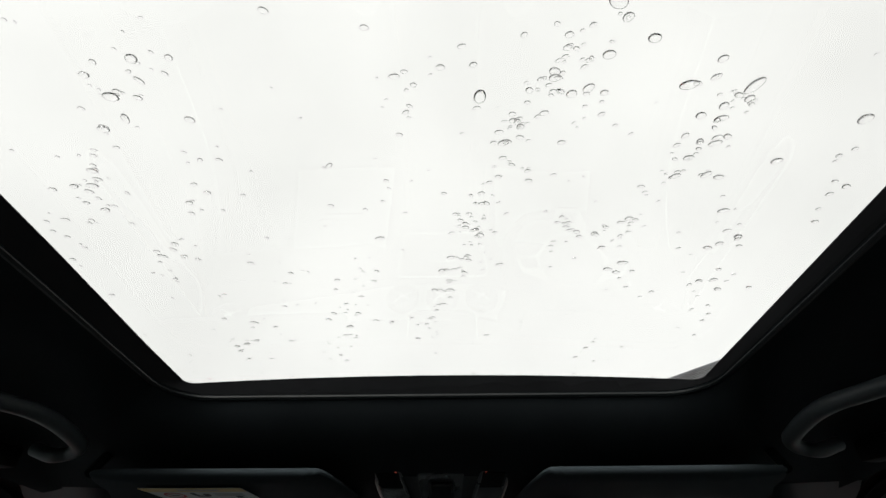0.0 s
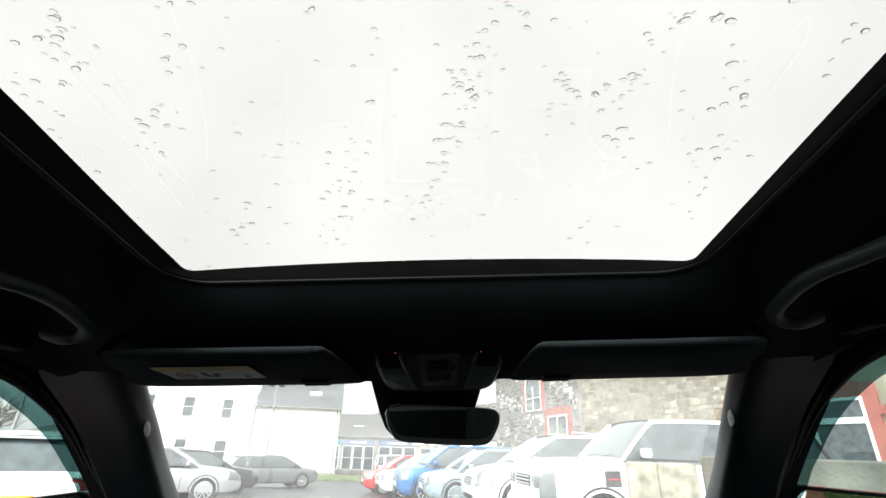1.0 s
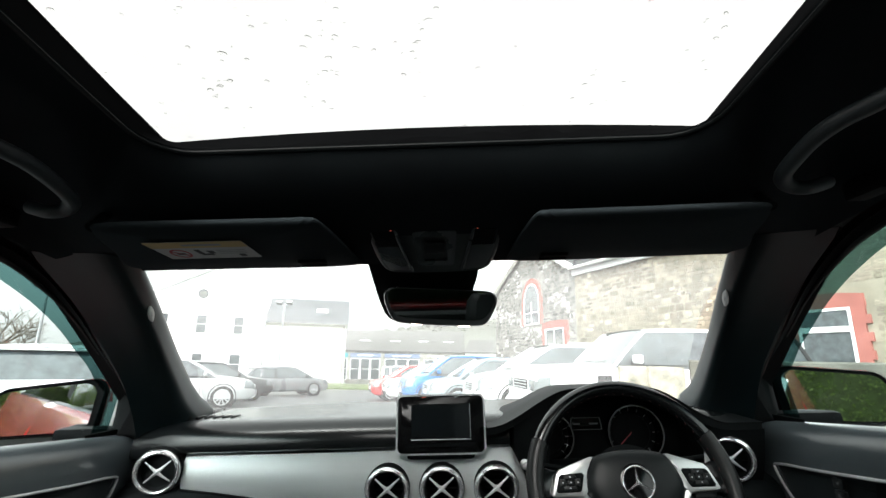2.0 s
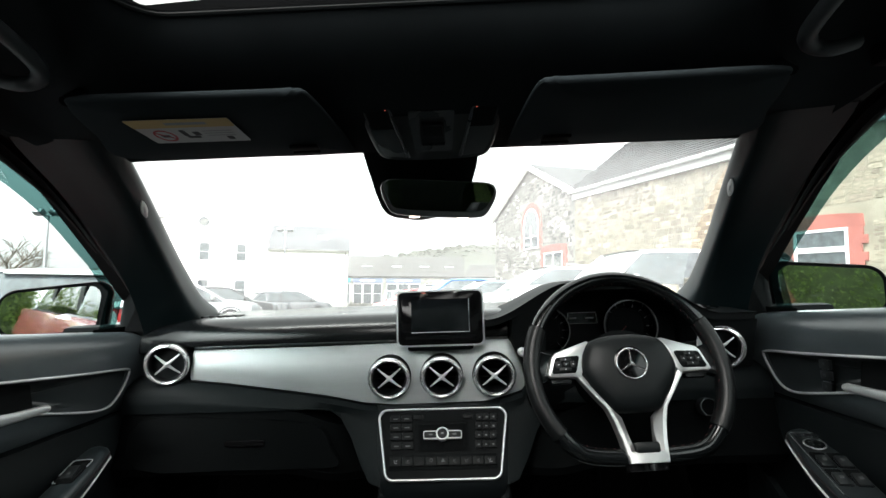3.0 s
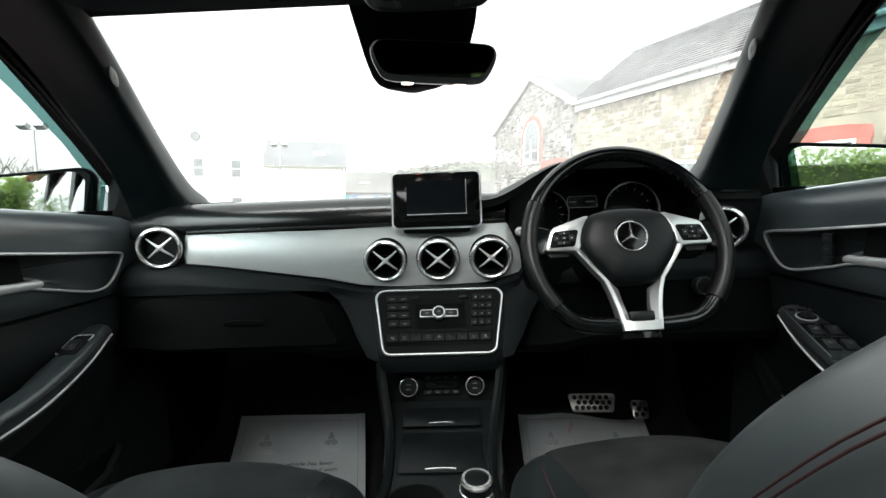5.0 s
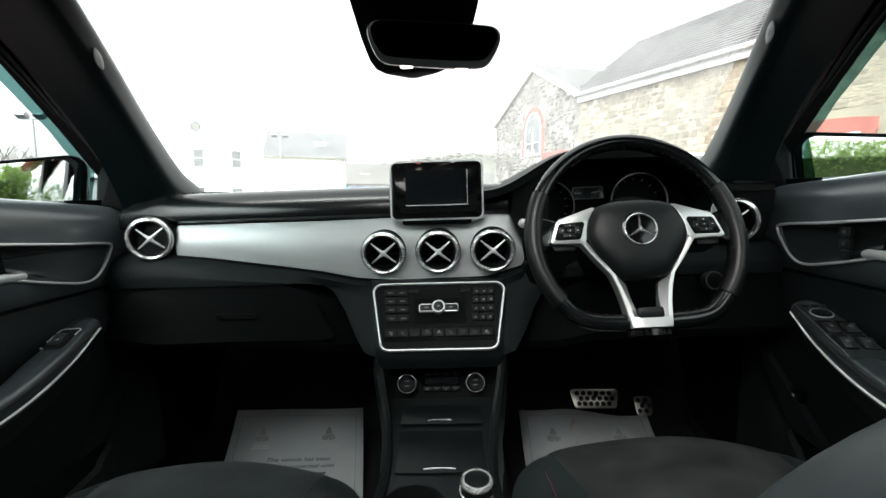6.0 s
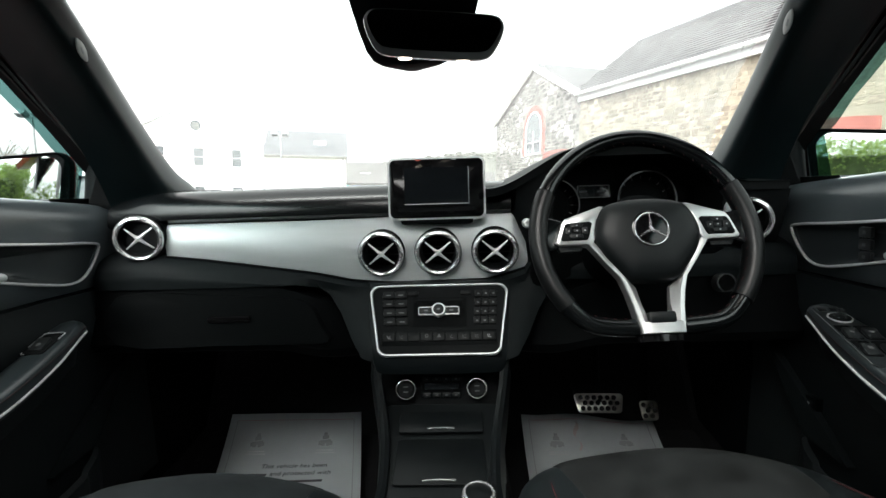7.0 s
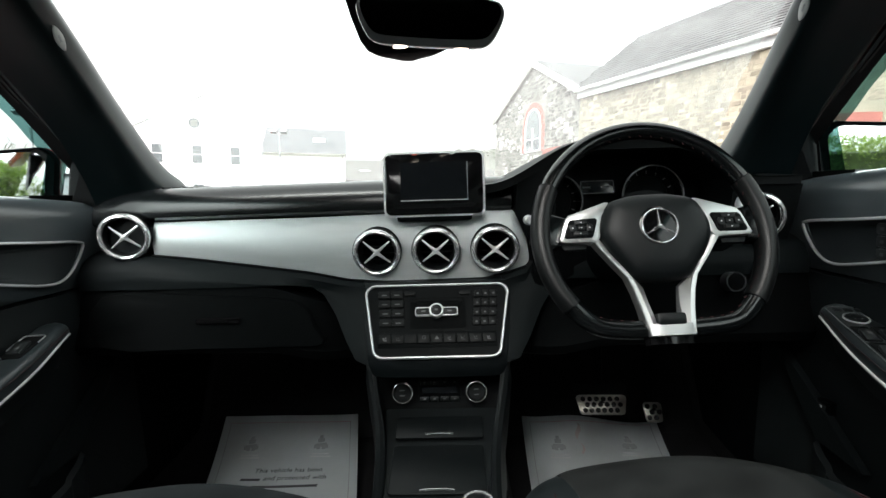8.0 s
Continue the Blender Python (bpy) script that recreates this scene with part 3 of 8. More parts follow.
    for p in edge:
        slope = smoothstep(0.5, 0.75, p.y)
        inward = Vector((0, -0.014 * slope - 0.026 * smoothstep(1.02, 1.14, p.y), -0.025 + 0.013 * slope))
        rings.append([p + Vector((s * 0.020, 0.012, 0.012)), p + Vector((s * 0.024, 0, 0)) + inward * 0.5, p + Vector((s * 0.026, 0, 0)) + inward])
    rings.append([Vector((s * (x + 0.026), y, 0.985)) for x, y in ((0.757, 1.118), (0.757, 1.096), (0.757, 1.066))])
    loft(bm, rings, around=False)
    w = part("wind_deflector", bm, SMOKED, d, "smoked teal wind deflector")
    w.visible_shadow = False
    # release handle in its chrome-edged bowl
    outline = curve([(s * 0.714, 1.068, 0.884), (s * 0.714, 1.055, 0.897), (s * 0.713, 0.95, 0.906), (s * 0.712, 0.80, 0.921), (s * 0.712, 0.62, 0.939), (s * 0.712, 0.50, 0.945),
                     (s * 0.714, 0.49, 0.90), (s * 0.717, 0.62, 0.884), (s * 0.719, 0.78, 0.868), (s * 0.719, 0.92, 0.836), (s * 0.719, 0.995, 0.823), (s * 0.717, 1.035, 0.838)], 4, closed=True)
    bm = bmesh.new()
    tube(bm, [p + Vector((-s * 0.002, 0, 0)) for p in outline], 0.0028, 8, closed=True)
    part("handle_surround", bm, SILVER, d, "satin chrome surround of the door release")
    c = sum(outline, Vector()) / len(outline)
    inset = [c + (p - c) * 0.985 for p in outline]
    carve(card, loft(bmesh.new(), [[Vector((s * x, p.y, p.z)) for p in inset] for x in (0.69, 0.757)]))

    def bowl_depth(p, k):
        """Shallow beside the memory keys, a deep finger pocket behind the lever."""
        return 0.003 + 0.011 * smoothstep(1.0, 0.6, k) + 0.026 * smoothstep(0.90, 0.835, p.y) * smoothstep(1.0, 0.93, k)
    rows = [[Vector((s * (0.716 + bowl_depth(c + (p - c) * k, k)), c.y + (p.y - c.y) * k, c.z + (p.z - c.z) * k)) for p in outline] for k in (0.995, 0.97, 0.94, 0.90, 0.80, 0.65, 0.45, 0.2, 0.001)]
    part("handle_bowl", loft(bmesh.new(), rows, ends=False), BOWLPLASTIC, d)
    # black plate in place of the darkness inside the recess
    pocket = [Vector((s * 0.7300, y, z)) for y, z in ((0.845, 0.866), (0.838, 0.908), (0.80, 0.914), (0.62, 0.932), (0.52, 0.935), (0.52, 0.89), (0.66, 0.872))]
    part("pocket_shade", loft(bmesh.new(), [pocket, [p + Vector((s * 0.012, 0, 0)) for p in pocket]]), MATTBLACK, d)
    bm = bmesh.new()
    rings = []
    for y, top, low in ((0.864, 0.8655, 0.8535), (0.858, 0.868, 0.852), (0.80, 0.8695, 0.852), (0.745, 0.874, 0.853), (0.70, 0.886, 0.855), (0.66, 0.901, 0.858), (0.60, 0.914, 0.864), (0.53, 0.922, 0.872)):
        mid, half = (top + low) / 2, (top - low) / 2
        rings.append([Vector((s * (0.7185 + 0.0065 * math.cos(a)), y, mid + half * math.sin(a) * (1.0 if abs(math.sin(a)) < 0.9 else 0.98))) for a in [2 * math.pi * k / 14 for k in range(14)]])
    loft(bm, rings)
    part("release_lever", bm, SILVER, d, "satin chrome release lever")
    if s > 0:
        for k in range(3):
            part("key_mark", box(bmesh.new(), (s * 0.7150, 0.905 - 0.001 * k, 0.893 - 0.0205 * k), (0.0006, 0.006, 0.005), 0), KEYINK, d)
            bm = box(bmesh.new(), (s * 0.7195, 0.905 - 0.001 * k, 0.893 - 0.0205 * k), (0.008, 0.024, 0.018), 0.003)
            part("seat_memory_key", bm, SWITCHGREY, d)
    # armrest: a narrow padded rail over a dark hollow, with a silver strip and switches
    spine = curve([(s * 0.702, 0.998, 0.744), (s * 0.675, 0.960, 0.752), (s * 0.645, 0.850, 0.727), (s * 0.621, 0.700, 0.700), (s * 0.611, 0.50, 0.692), (s * 0.611, 0.20, 0.692)], 6)
    wide = 0.056 if s < 0 else 0.064

    def rail_width(y):
        return wide - 0.012 * smoothstep(0.82, 0.72, y) - (wide - 0.026) * smoothstep(0.955, 1.0, y)

    def rail_top(y):
        """Point in the middle of the padded top."""
        a, b = min(zip(spine, spine[1:]), key=lambda ab: abs((ab[0].y + ab[1].y) / 2 - y))
        p = a.lerp(b, (y - a.y) / (b.y - a.y))
        return p + Vector((s * rail_width(y) * 0.52, 0, 0.002))
    rings, floor_rows = [], []
    for p in spine:
        w, h = rail_width(p.y), 0.022 + 0.010 * smoothstep(1.0, 0.8, p.y)
        rings.append([p + Vector((s * dx, 0, dz)) for dx, dz in ((0.016, -h - 0.008), (0.004, -h - 0.006), (0.001, -h), (-0.001, -h * 0.7), (-0.0005, -0.011), (0.0025, -0.0045), (0.008, -0.0005), (0.015, 0.0015),
                                                               (w * 0.6, 0.0030), (w - 0.008, 0.0015), (w - 0.002, -0.003), (w, -0.010), (w, -0.045), (0.020, -0.045))])
        floor_rows.append([p + Vector((s * 0.018, 0, -0.040)), Vector((s * 0.731, p.y, p.z - 0.044)), Vector((s * 0.731, p.y, p.z - 0.075)), p + Vector((s * 0.030, 0, -0.085))])
    arm = part("armrest", loft(bmesh.new(), rings), ARMLEATHER, d, "black leather-covered armrest")
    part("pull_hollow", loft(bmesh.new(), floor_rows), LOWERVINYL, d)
    bm = bmesh.new()
    tube(bm, [p + Vector((-s * 0.0015, -0.001, -0.019 - 0.009 * smoothstep(1.0, 0.8, p.y))) for p in spine[1:]], 0.0022, 8)
    part("armrest_strip", bm, STRIPSILVER, arm, "bright silver strip")
    bm = bmesh.new()
    tube(bm, [p + Vector((-s * 0.0008, 0, -0.0105)) for p in spine[1:]], 0.0008, 5)
    part("armrest_seam", bm, STITCHDARK, arm, "dark red stitched seam")
    mid = rail_top(0.885 if s < 0 else 0.862)
    fall = rail_top(0.90) - rail_top(0.83)
    pod = frame_on(mid + Vector((s * 0.002, 0, 0)), fall, (-1, s * 0.3, 0))
    if s < 0:
        part("switch_well", slab(bmesh.new(), rounded(0.072, 0.032, 0.005), 0.0022, pod, 0.0006), MATTBLACK, arm)
        bm = bmesh.new()
        tube(bm, [pod @ Vector((x, y, 0.0028)) for x, y in ((-0.030, 0.0165), (-0.036, 0.0150), (-0.0365, 0.010))], 0.0010, 6)
        tube(bm, [pod @ Vector((x, y, 0.0028)) for x, y in ((0.012, -0.0165), (0.033, -0.0165), (0.0365, -0.013), (0.0365, 0.013), (0.034, 0.0165), (-0.012, 0.0165))], 0.0012, 6)
        part("switch_edge", bm, SILVER, arm, "thin silver edge of the window switch")
        key = pod @ Matrix.Translation((-0.008, 0.001, 0.004)) @ Matrix.Rotation(radians(-9), 4, "Y")
        part("window_switch", box(bmesh.new(), (0, 0, 0), (0.034, 0.021, 0.007), 0.003, key), SWITCHGREY, arm)
        part("switch_mark", box(bmesh.new(), (-0.004, 0, 0.0037), (0.007, 0.006, 0.0005), 0, key), KEYINK, arm)
    else:
        part("switch_plate", slab(bmesh.new(), rounded(0.196, 0.056, 0.010), 0.0024, pod, 0.001), BOWLPLASTIC, arm, "driver's switch panel")
        bm = bmesh.new()
        tube(bm, [pod @ Vector((x, y, 0.0022)) for x, y in ((0.088, -0.0285), (0.0965, -0.022), (0.0975, -0.010), (0.0975, 0.020), (0.091, 0.0285), (0.05, 0.0287), (-0.09, 0.0287))], 0.0008, 6)
        part("switch_edge", bm, GALVTRIM, arm, "thin grey edge of the switch panel")
        dial = lathe(bmesh.new(), [(0.0, 0.002), (0.0155, 0.002), (0.0155, 0.0045), (0.013, 0.0062), (0.0, 0.0062)], pod @ Matrix.Translation((0.054, 0.002, 0)))
        part("mirror_dial", dial, BLACK, arm)
        part("mirror_dial_ring", lathe(bmesh.new(), [(0.0158, 0.002), (0.0180, 0.002), (0.0180, 0.0042), (0.0158, 0.0042)], pod @ Matrix.Translation((0.054, 0.002, 0))), SILVER, arm)
        for k in range(5):
            a = 2 * math.pi * k / 5
            part("switch_mark", box(bmesh.new(), (0.054 + 0.0085 * math.cos(a), 0.002 + 0.0085 * math.sin(a), 0.0064), (0.0026, 0.0026, 0.0005), 0, pod), KEYINK, arm)
        for k in range(3):
            part("mirror_key", box(bmesh.new(), (0.084, -0.016 + 0.016 * k, 0.0034), (0.010, 0.011, 0.003), 0.001, pod), SWITCHGREY, arm)
        for i in range(2):
            for j in range(2):
                well = (0.004 - 0.050 * i, -0.0135 + 0.027 * j)
                part("switch_well", slab(bmesh.new(), rounded(0.046, 0.024, 0.004, 3, *well), 0.0030, pod, 0.0004), MATTBLACK, arm)
                key = pod @ Matrix.Translation((well[0] - 0.009, well[1], 0.0050)) @ Matrix.Rotation(radians(-12), 4, "Y")
                part("window_switch", box(bmesh.new(), (0, 0, 0), (0.026, 0.020, 0.007), 0.003, key), SWITCHGREY, arm)
                part("switch_mark", box(bmesh.new(), (0.002, 0, 0.0037), (0.006, 0.006, 0.0005), 0, key), KEYINK, arm)
    # pocket at the foot of the door
    bm = bmesh.new()
    rim = curve([(s * 0.712, 1.01, 0.475), (s * 0.700, 0.985, 0.468), (s * 0.690, 0.95, 0.460), (s * 0.680, 0.90, 0.45), (s * 0.672, 0.6, 0.43), (s * 0.675, 0.2, 0.43)], 5)
    loft(bm, [[p, p + Vector((s * 0.010, 0, 0.006)), p + Vector((s * 0.030, 0, -0.08)), Vector((s * 0.724, p.y, 0.33)), p + Vector((s * 0.004, 0, -0.12)), p + Vector((-s * 0.001, 0, -0.012))] for p in rim])
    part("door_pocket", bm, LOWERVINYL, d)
    bm = bmesh.new()
    outline = [(1.128, 0.640), (1.085, 0.612), (1.00, 0.553), (0.90, 0.478), (1.006, 0.484), (1.07, 0.560)]
    loft(bm, [[Vector((s * 0.727, y, z)) for y, z in outline], [Vector((s * 0.712, y, z)) for y, z in [(q[0] * 0.97 + 0.029, q[1] * 0.97 + 0.016) for q in outline]]])
    part("speaker_panel", bm, DASHSOFT, d, "triangular speaker panel")
    return d


door(-1, "door_1", "black front passenger door with chrome-edged release")
door(1, "door_2", "black driver's door with chrome-edged release and switches")

# Boot lid opener on the driver's door
sw = thing("seat_switch", (0.70, 1.0, 0.535), "small black switch low on the driver's door", "switch")
part("bezel", box(bmesh.new(), (0.7245, 1.0, 0.546), (0.016, 0.030, 0.040), 0.004), HARD, sw)
part("key", box(bmesh.new(), (0.7165, 1.0, 0.548), (0.006, 0.018, 0.020), 0.003), BLACK, sw)
part("key_mark", box(bmesh.new(), (0.7133, 1.0, 0.554), (0.0008, 0.006, 0.004), 0), WHITEPRINT, sw)


# Rest of the body: sills, rear sides, tail, outer roof, scuttle and bonnet
def body_shell():
    b = thing("car_body", (0, -0.3, 0.15), "glossy red car body shell round the cabin", "car body", kind="structure")
    for s in SIDES:
        bm = bmesh.new()
        rings = []
        for i in range(9):
            y = -0.12 - 1.25 * i / 8
            rings.append([Vector((s * x, y, z)) for x, z in ((0.74, 0.33), (0.74, sill_z(y) - 0.02), (0.78, sill_z(y)), (0.87, 0.88), (0.905, 0.70), (0.89, 0.45), (0.86, 0.28))])
        loft(bm, rings)
        part("rear_side", bm, REDPAINT, b)
        bm = bmesh.new()
        rings = []
        for i in range(9):
            y = 0.1 - 1.35 * i / 8
            z = 1.362 - 0.05 * smoothstep(-0.3, -1.3, y)
            rings.append([Vector((s * 0.742, y, sill_z(y) - 0.02)).lerp(Vector((s * 0.66, y, z)), k / 4) for k in range(5)])
        loft(bm, rings, around=False)
        q = part("rear_side_window", bm, REARGLASS, b, "dark rear side window")
        q.visible_shadow = False
        for y0 in (0.02, -0.75):
            bm = bmesh.new()
            loft(bm, [[Vector((s * 0.72, y0 + dy, 0.9)) + Vector((s * dx, 0, 0)) for dx, dy in ((-0.015, -0.05), (0.04, -0.05), (0.04, 0.05), (-0.015, 0.05))],
                      [Vector((s * 0.655, y0 - 0.03 + dy, 1.36)) + Vector((s * dx, 0, 0)) for dx, dy in ((-0.02, -0.045), (0.03, -0.045), (0.03, 0.045), (-0.02, 0.045))]])
            part("side_pillar", bm, HARD, b)
        bm = bmesh.new()
        rail = curve([(s * 0.70, -1.25, 1.36), (s * 0.672, -0.4, 1.395), (s * 0.672, 0.3, 1.40), (s * 0.672, 0.62, 1.375), (s * 0.672, 0.78, 1.325), (s * 0.70, 1.0, 1.175), (s * 0.735, 1.2, 1.03), (s * 0.77, 1.36, 0.95)], 5)
        loft(bm, [[p + Vector((s * dx, 0, dz)) for dx, dz in ((-0.03, 0.0), (0.025, -0.01), (0.035, 0.02), (-0.02, 0.075), (-0.08, 0.115), (-0.07, 0.09))] for p in rail[:18]])
        part("roof_rail_panel", bm, REDPAINT, b)
        bm = bmesh.new()
        loft(bm, [[p + Vector((s * dx, dy, dz)) for dx, dy, dz in ((0.030, 0.018, 0.014), (0.06, 0.006, 0.0), (0.075, 0.025, 0.012), (0.035, 0.042, 0.032))] for p in rail[17:]])
        part("outer_pillar", bm, REDPAINT, b)
        bm = bmesh.new()
        loft(bm, [[p + Vector((s * dx, dy, dz)) for dx, dy, dz in ((0.010, -0.010, -0.004), (0.064, -0.006, -0.008), (0.068, -0.001, -0.004), (0.014, 0.004, 0.004))] for p in rail[22:]])
        part("pillar_gasket", bm, MATTBLACK, b)
        bm = bmesh.new()
        rings = []
        for i in range(9):
            y = 1.14 + 1.32 * i / 8
            f, low = i / 8, 0.60 if 1.66 < y < 2.40 else 0.36
            tuck = 0.10 * smoothstep(0.75, 1.0, f)
            rings.append([Vector((s * (x - tuck), y, z)) for x, z in ((0.765 - 0.10 * f, 0.945 - 0.10 * f), (0.80, 0.92 - 0.11 * f), (0.87, 0.80 - 0.05 * f), (0.90, 0.68), (0.895, low), (0.86, low))])
        loft(bm, rings)
        part("front_wing", bm, REDPAINT, b)
    # unseen black rear lining, added to stop light bouncing off the red paint
    for s in SIDES:
        bm = bmesh.new()
        loft(bm, [[Vector((s * 0.728, y, z)) for z in (0.34, 0.60, 0.85, sill_z(y) - 0.004)] + [Vector((s * 0.738, y, z)) for z in (sill_z(y) - 0.004, 0.34)] for y in (-0.13, -0.5, -0.9, -1.34)])
        part("rear_bounce_lining", bm, HARD, b, "unseen black rear lining added against red bounce light")
    part("tail_bounce_lining", box(bmesh.new(), (0, -1.355, 0.68), (1.45, 0.02, 0.70), 0.008), HARD, b)
    part("roof_bounce_lining", box(bmesh.new(), (0, -0.83, 1.505), (1.22, 0.84, 0.010), 0.003), HARD, b)
    # roof skins round the glass
    bm = bmesh.new()
    box(bm, (0, -0.83, 1.520), (1.24, 0.85, 0.012), 0.004)
    part("roof_panel", bm, REDPAINT, b)
    bm = bmesh.new()
    loft(bm, [[Vector((x, y, z)) for y, z in ((0.640, 1.424), (0.79, 1.388), (0.86, 1.335), (0.855, 1.322), (0.78, 1.374), (0.640, 1.412))] for x in (-0.60, -0.3, 0, 0.3, 0.60)])
    part("roof_header", bm, REDPAINT, b)
    # bonnet and scuttle
    bm = bmesh.new()
    rings = []
    for i in range(11):
        x = -0.66 + 1.32 * i / 10
        e = (x / 0.66) ** 2
        rings.append([Vector((x, y, z - 0.02 * e)) for y, z in ((1.50 - 0.14 * e, 0.985), (1.60 - 0.10 * e, 0.992), (1.85, 0.968), (2.15, 0.915), (2.45 - 0.10 * e, 0.83), (2.48 - 0.12 * e, 0.78), (1.6, 0.90))])
    loft(bm, rings)
    part("bonnet", bm, REDPAINT, b)
    bm = bmesh.new()
    rings = []
    for i in range(13):
        x = -0.78 + 1.56 * i / 12
        e = abs(x / 0.78) ** 2.4
        rings.append([Vector((x, y - 0.20 * e, z)) for y, z in ((2.40, 0.79), (2.50, 0.76), (2.56, 0.62), (2.58, 0.48), (2.55, 0.34), (2.48, 0.24), (2.30, 0.24))])
    part("front_bumper", loft(bm, rings), REDPAINT, b)
    part("grille", box(bmesh.new(), (0, 2.545, 0.60), (0.66, 0.06, 0.16), 0.03), HARD, b)
    part("lower_intake", box(bmesh.new(), (0, 2.565, 0.36), (0.90, 0.05, 0.12), 0.03), HARD, b)
    for s in SIDES:
        part("headlamp", box(bmesh.new(), (s * 0.60, 2.40, 0.68), (0.28, 0.16, 0.13), 0.05, None, 3), GLOSSY, b)
    # tail, tailgate window, floor pan
    bm = bmesh.new()
    box(bm, (0, -1.42, 0.68), (1.62, 0.10, 0.75), 0.04)
    part("tail_panel", bm, REDPAINT, b)
    bm = bmesh.new()
    loft(bm, [[Vector((x, -1.42, 1.04)) for x in (-0.66, -0.3, 0, 0.3, 0.66)], [Vector((x, -1.25, 1.42)) for x in (-0.56, -0.3, 0, 0.3, 0.56)]], around=False)
    q = part("tailgate_window", bm, REARGLASS, b, "dark tailgate window")
    q.visible_shadow = False
    part("floor_pan", box(bmesh.new(), (0, 0.1, 0.20), (1.70, 3.0, 0.06), 0.02), HARD, b)
    bm = bmesh.new()
    loft(bm, [[Vector((x, 1.60, z)) for x in (-0.85, 0.85)] for z in (0.2, 0.98)], around=False)
    part("bulkhead", bm, HARD, b)
    for s in SIDES:
        for y in (2.02, -0.95):
            m = frame_on((s * 0.80, y, 0.22), (0, 1, 0), (0, 0, 1))
            w = part("wheel", lathe(bmesh.new(), [(0.2, -0.1), (0.33, -0.1), (0.345, -0.06), (0.345, 0.06), (0.33, 0.1), (0.2, 0.1)], m), RUBBER, b)
            part("rim", lathe(bmesh.new(), [(0.0, -0.07), (0.22, -0.09), (0.225, 0.09), (0.0, 0.07)], m), SILVER, w)


body_shell()


# Carpeted floor with footwells and tunnel
def cabin_floor():
    bm = bmesh.new()
    rings = []
    prof = [(-1.3, 0.45), (-0.35, 0.42), (-0.30, 0.25), (0.9, 0.235), (1.15, 0.235), (1.32, 0.238), (1.46, 0.255), (1.59, 0.50), (1.60, 0.95)]
    for y, z in prof:
        t = max(z, 0.43) if y < 1.5 else z
        rings.append([Vector((x, y, zz)) for x, zz in ((-0.775, min(z + 0.10, 0.95)), (-0.73, z), (-0.16, z), (-0.12, t), (0.12, t), (0.16, z), (0.73, z), (0.775, min(z + 0.10, 0.95)))])
    loft(bm, rings, around=False)
    for s in SIDES:
        q = bmesh.new()
        loft(q, [[Vector((s * 0.745, y, z)) for y in (1.0, 1.3, 1.62)] for z in (0.22, 0.6, 0.99)], around=False)
        solo("kick_panel", q, HARD, "black footwell side panel", "panel", kind="structure")
    return solo("floor", bm, CARPET, "black carpeted car floor and footwells", "floor", kind="structure")


cabin_floor()


# ---------------------------------------------------------------- dashboard
def trim_bottom(x):
    """Lower edge of the silver panel, falling towards the middle."""
    return float(np.interp(x, [-0.60, -0.50, -0.36, -0.26, -0.18, -0.10, 0.10, 0.15, 0.20, 0.30], [0.866, 0.855, 0.835, 0.820, 0.803, 0.796, 0.799, 0.812, 0.828, 0.86]))


def hood_rise(x):
    return 0.076 * smoothstep(0.10, 0.29, x) * smoothstep(0.61, 0.44, x)


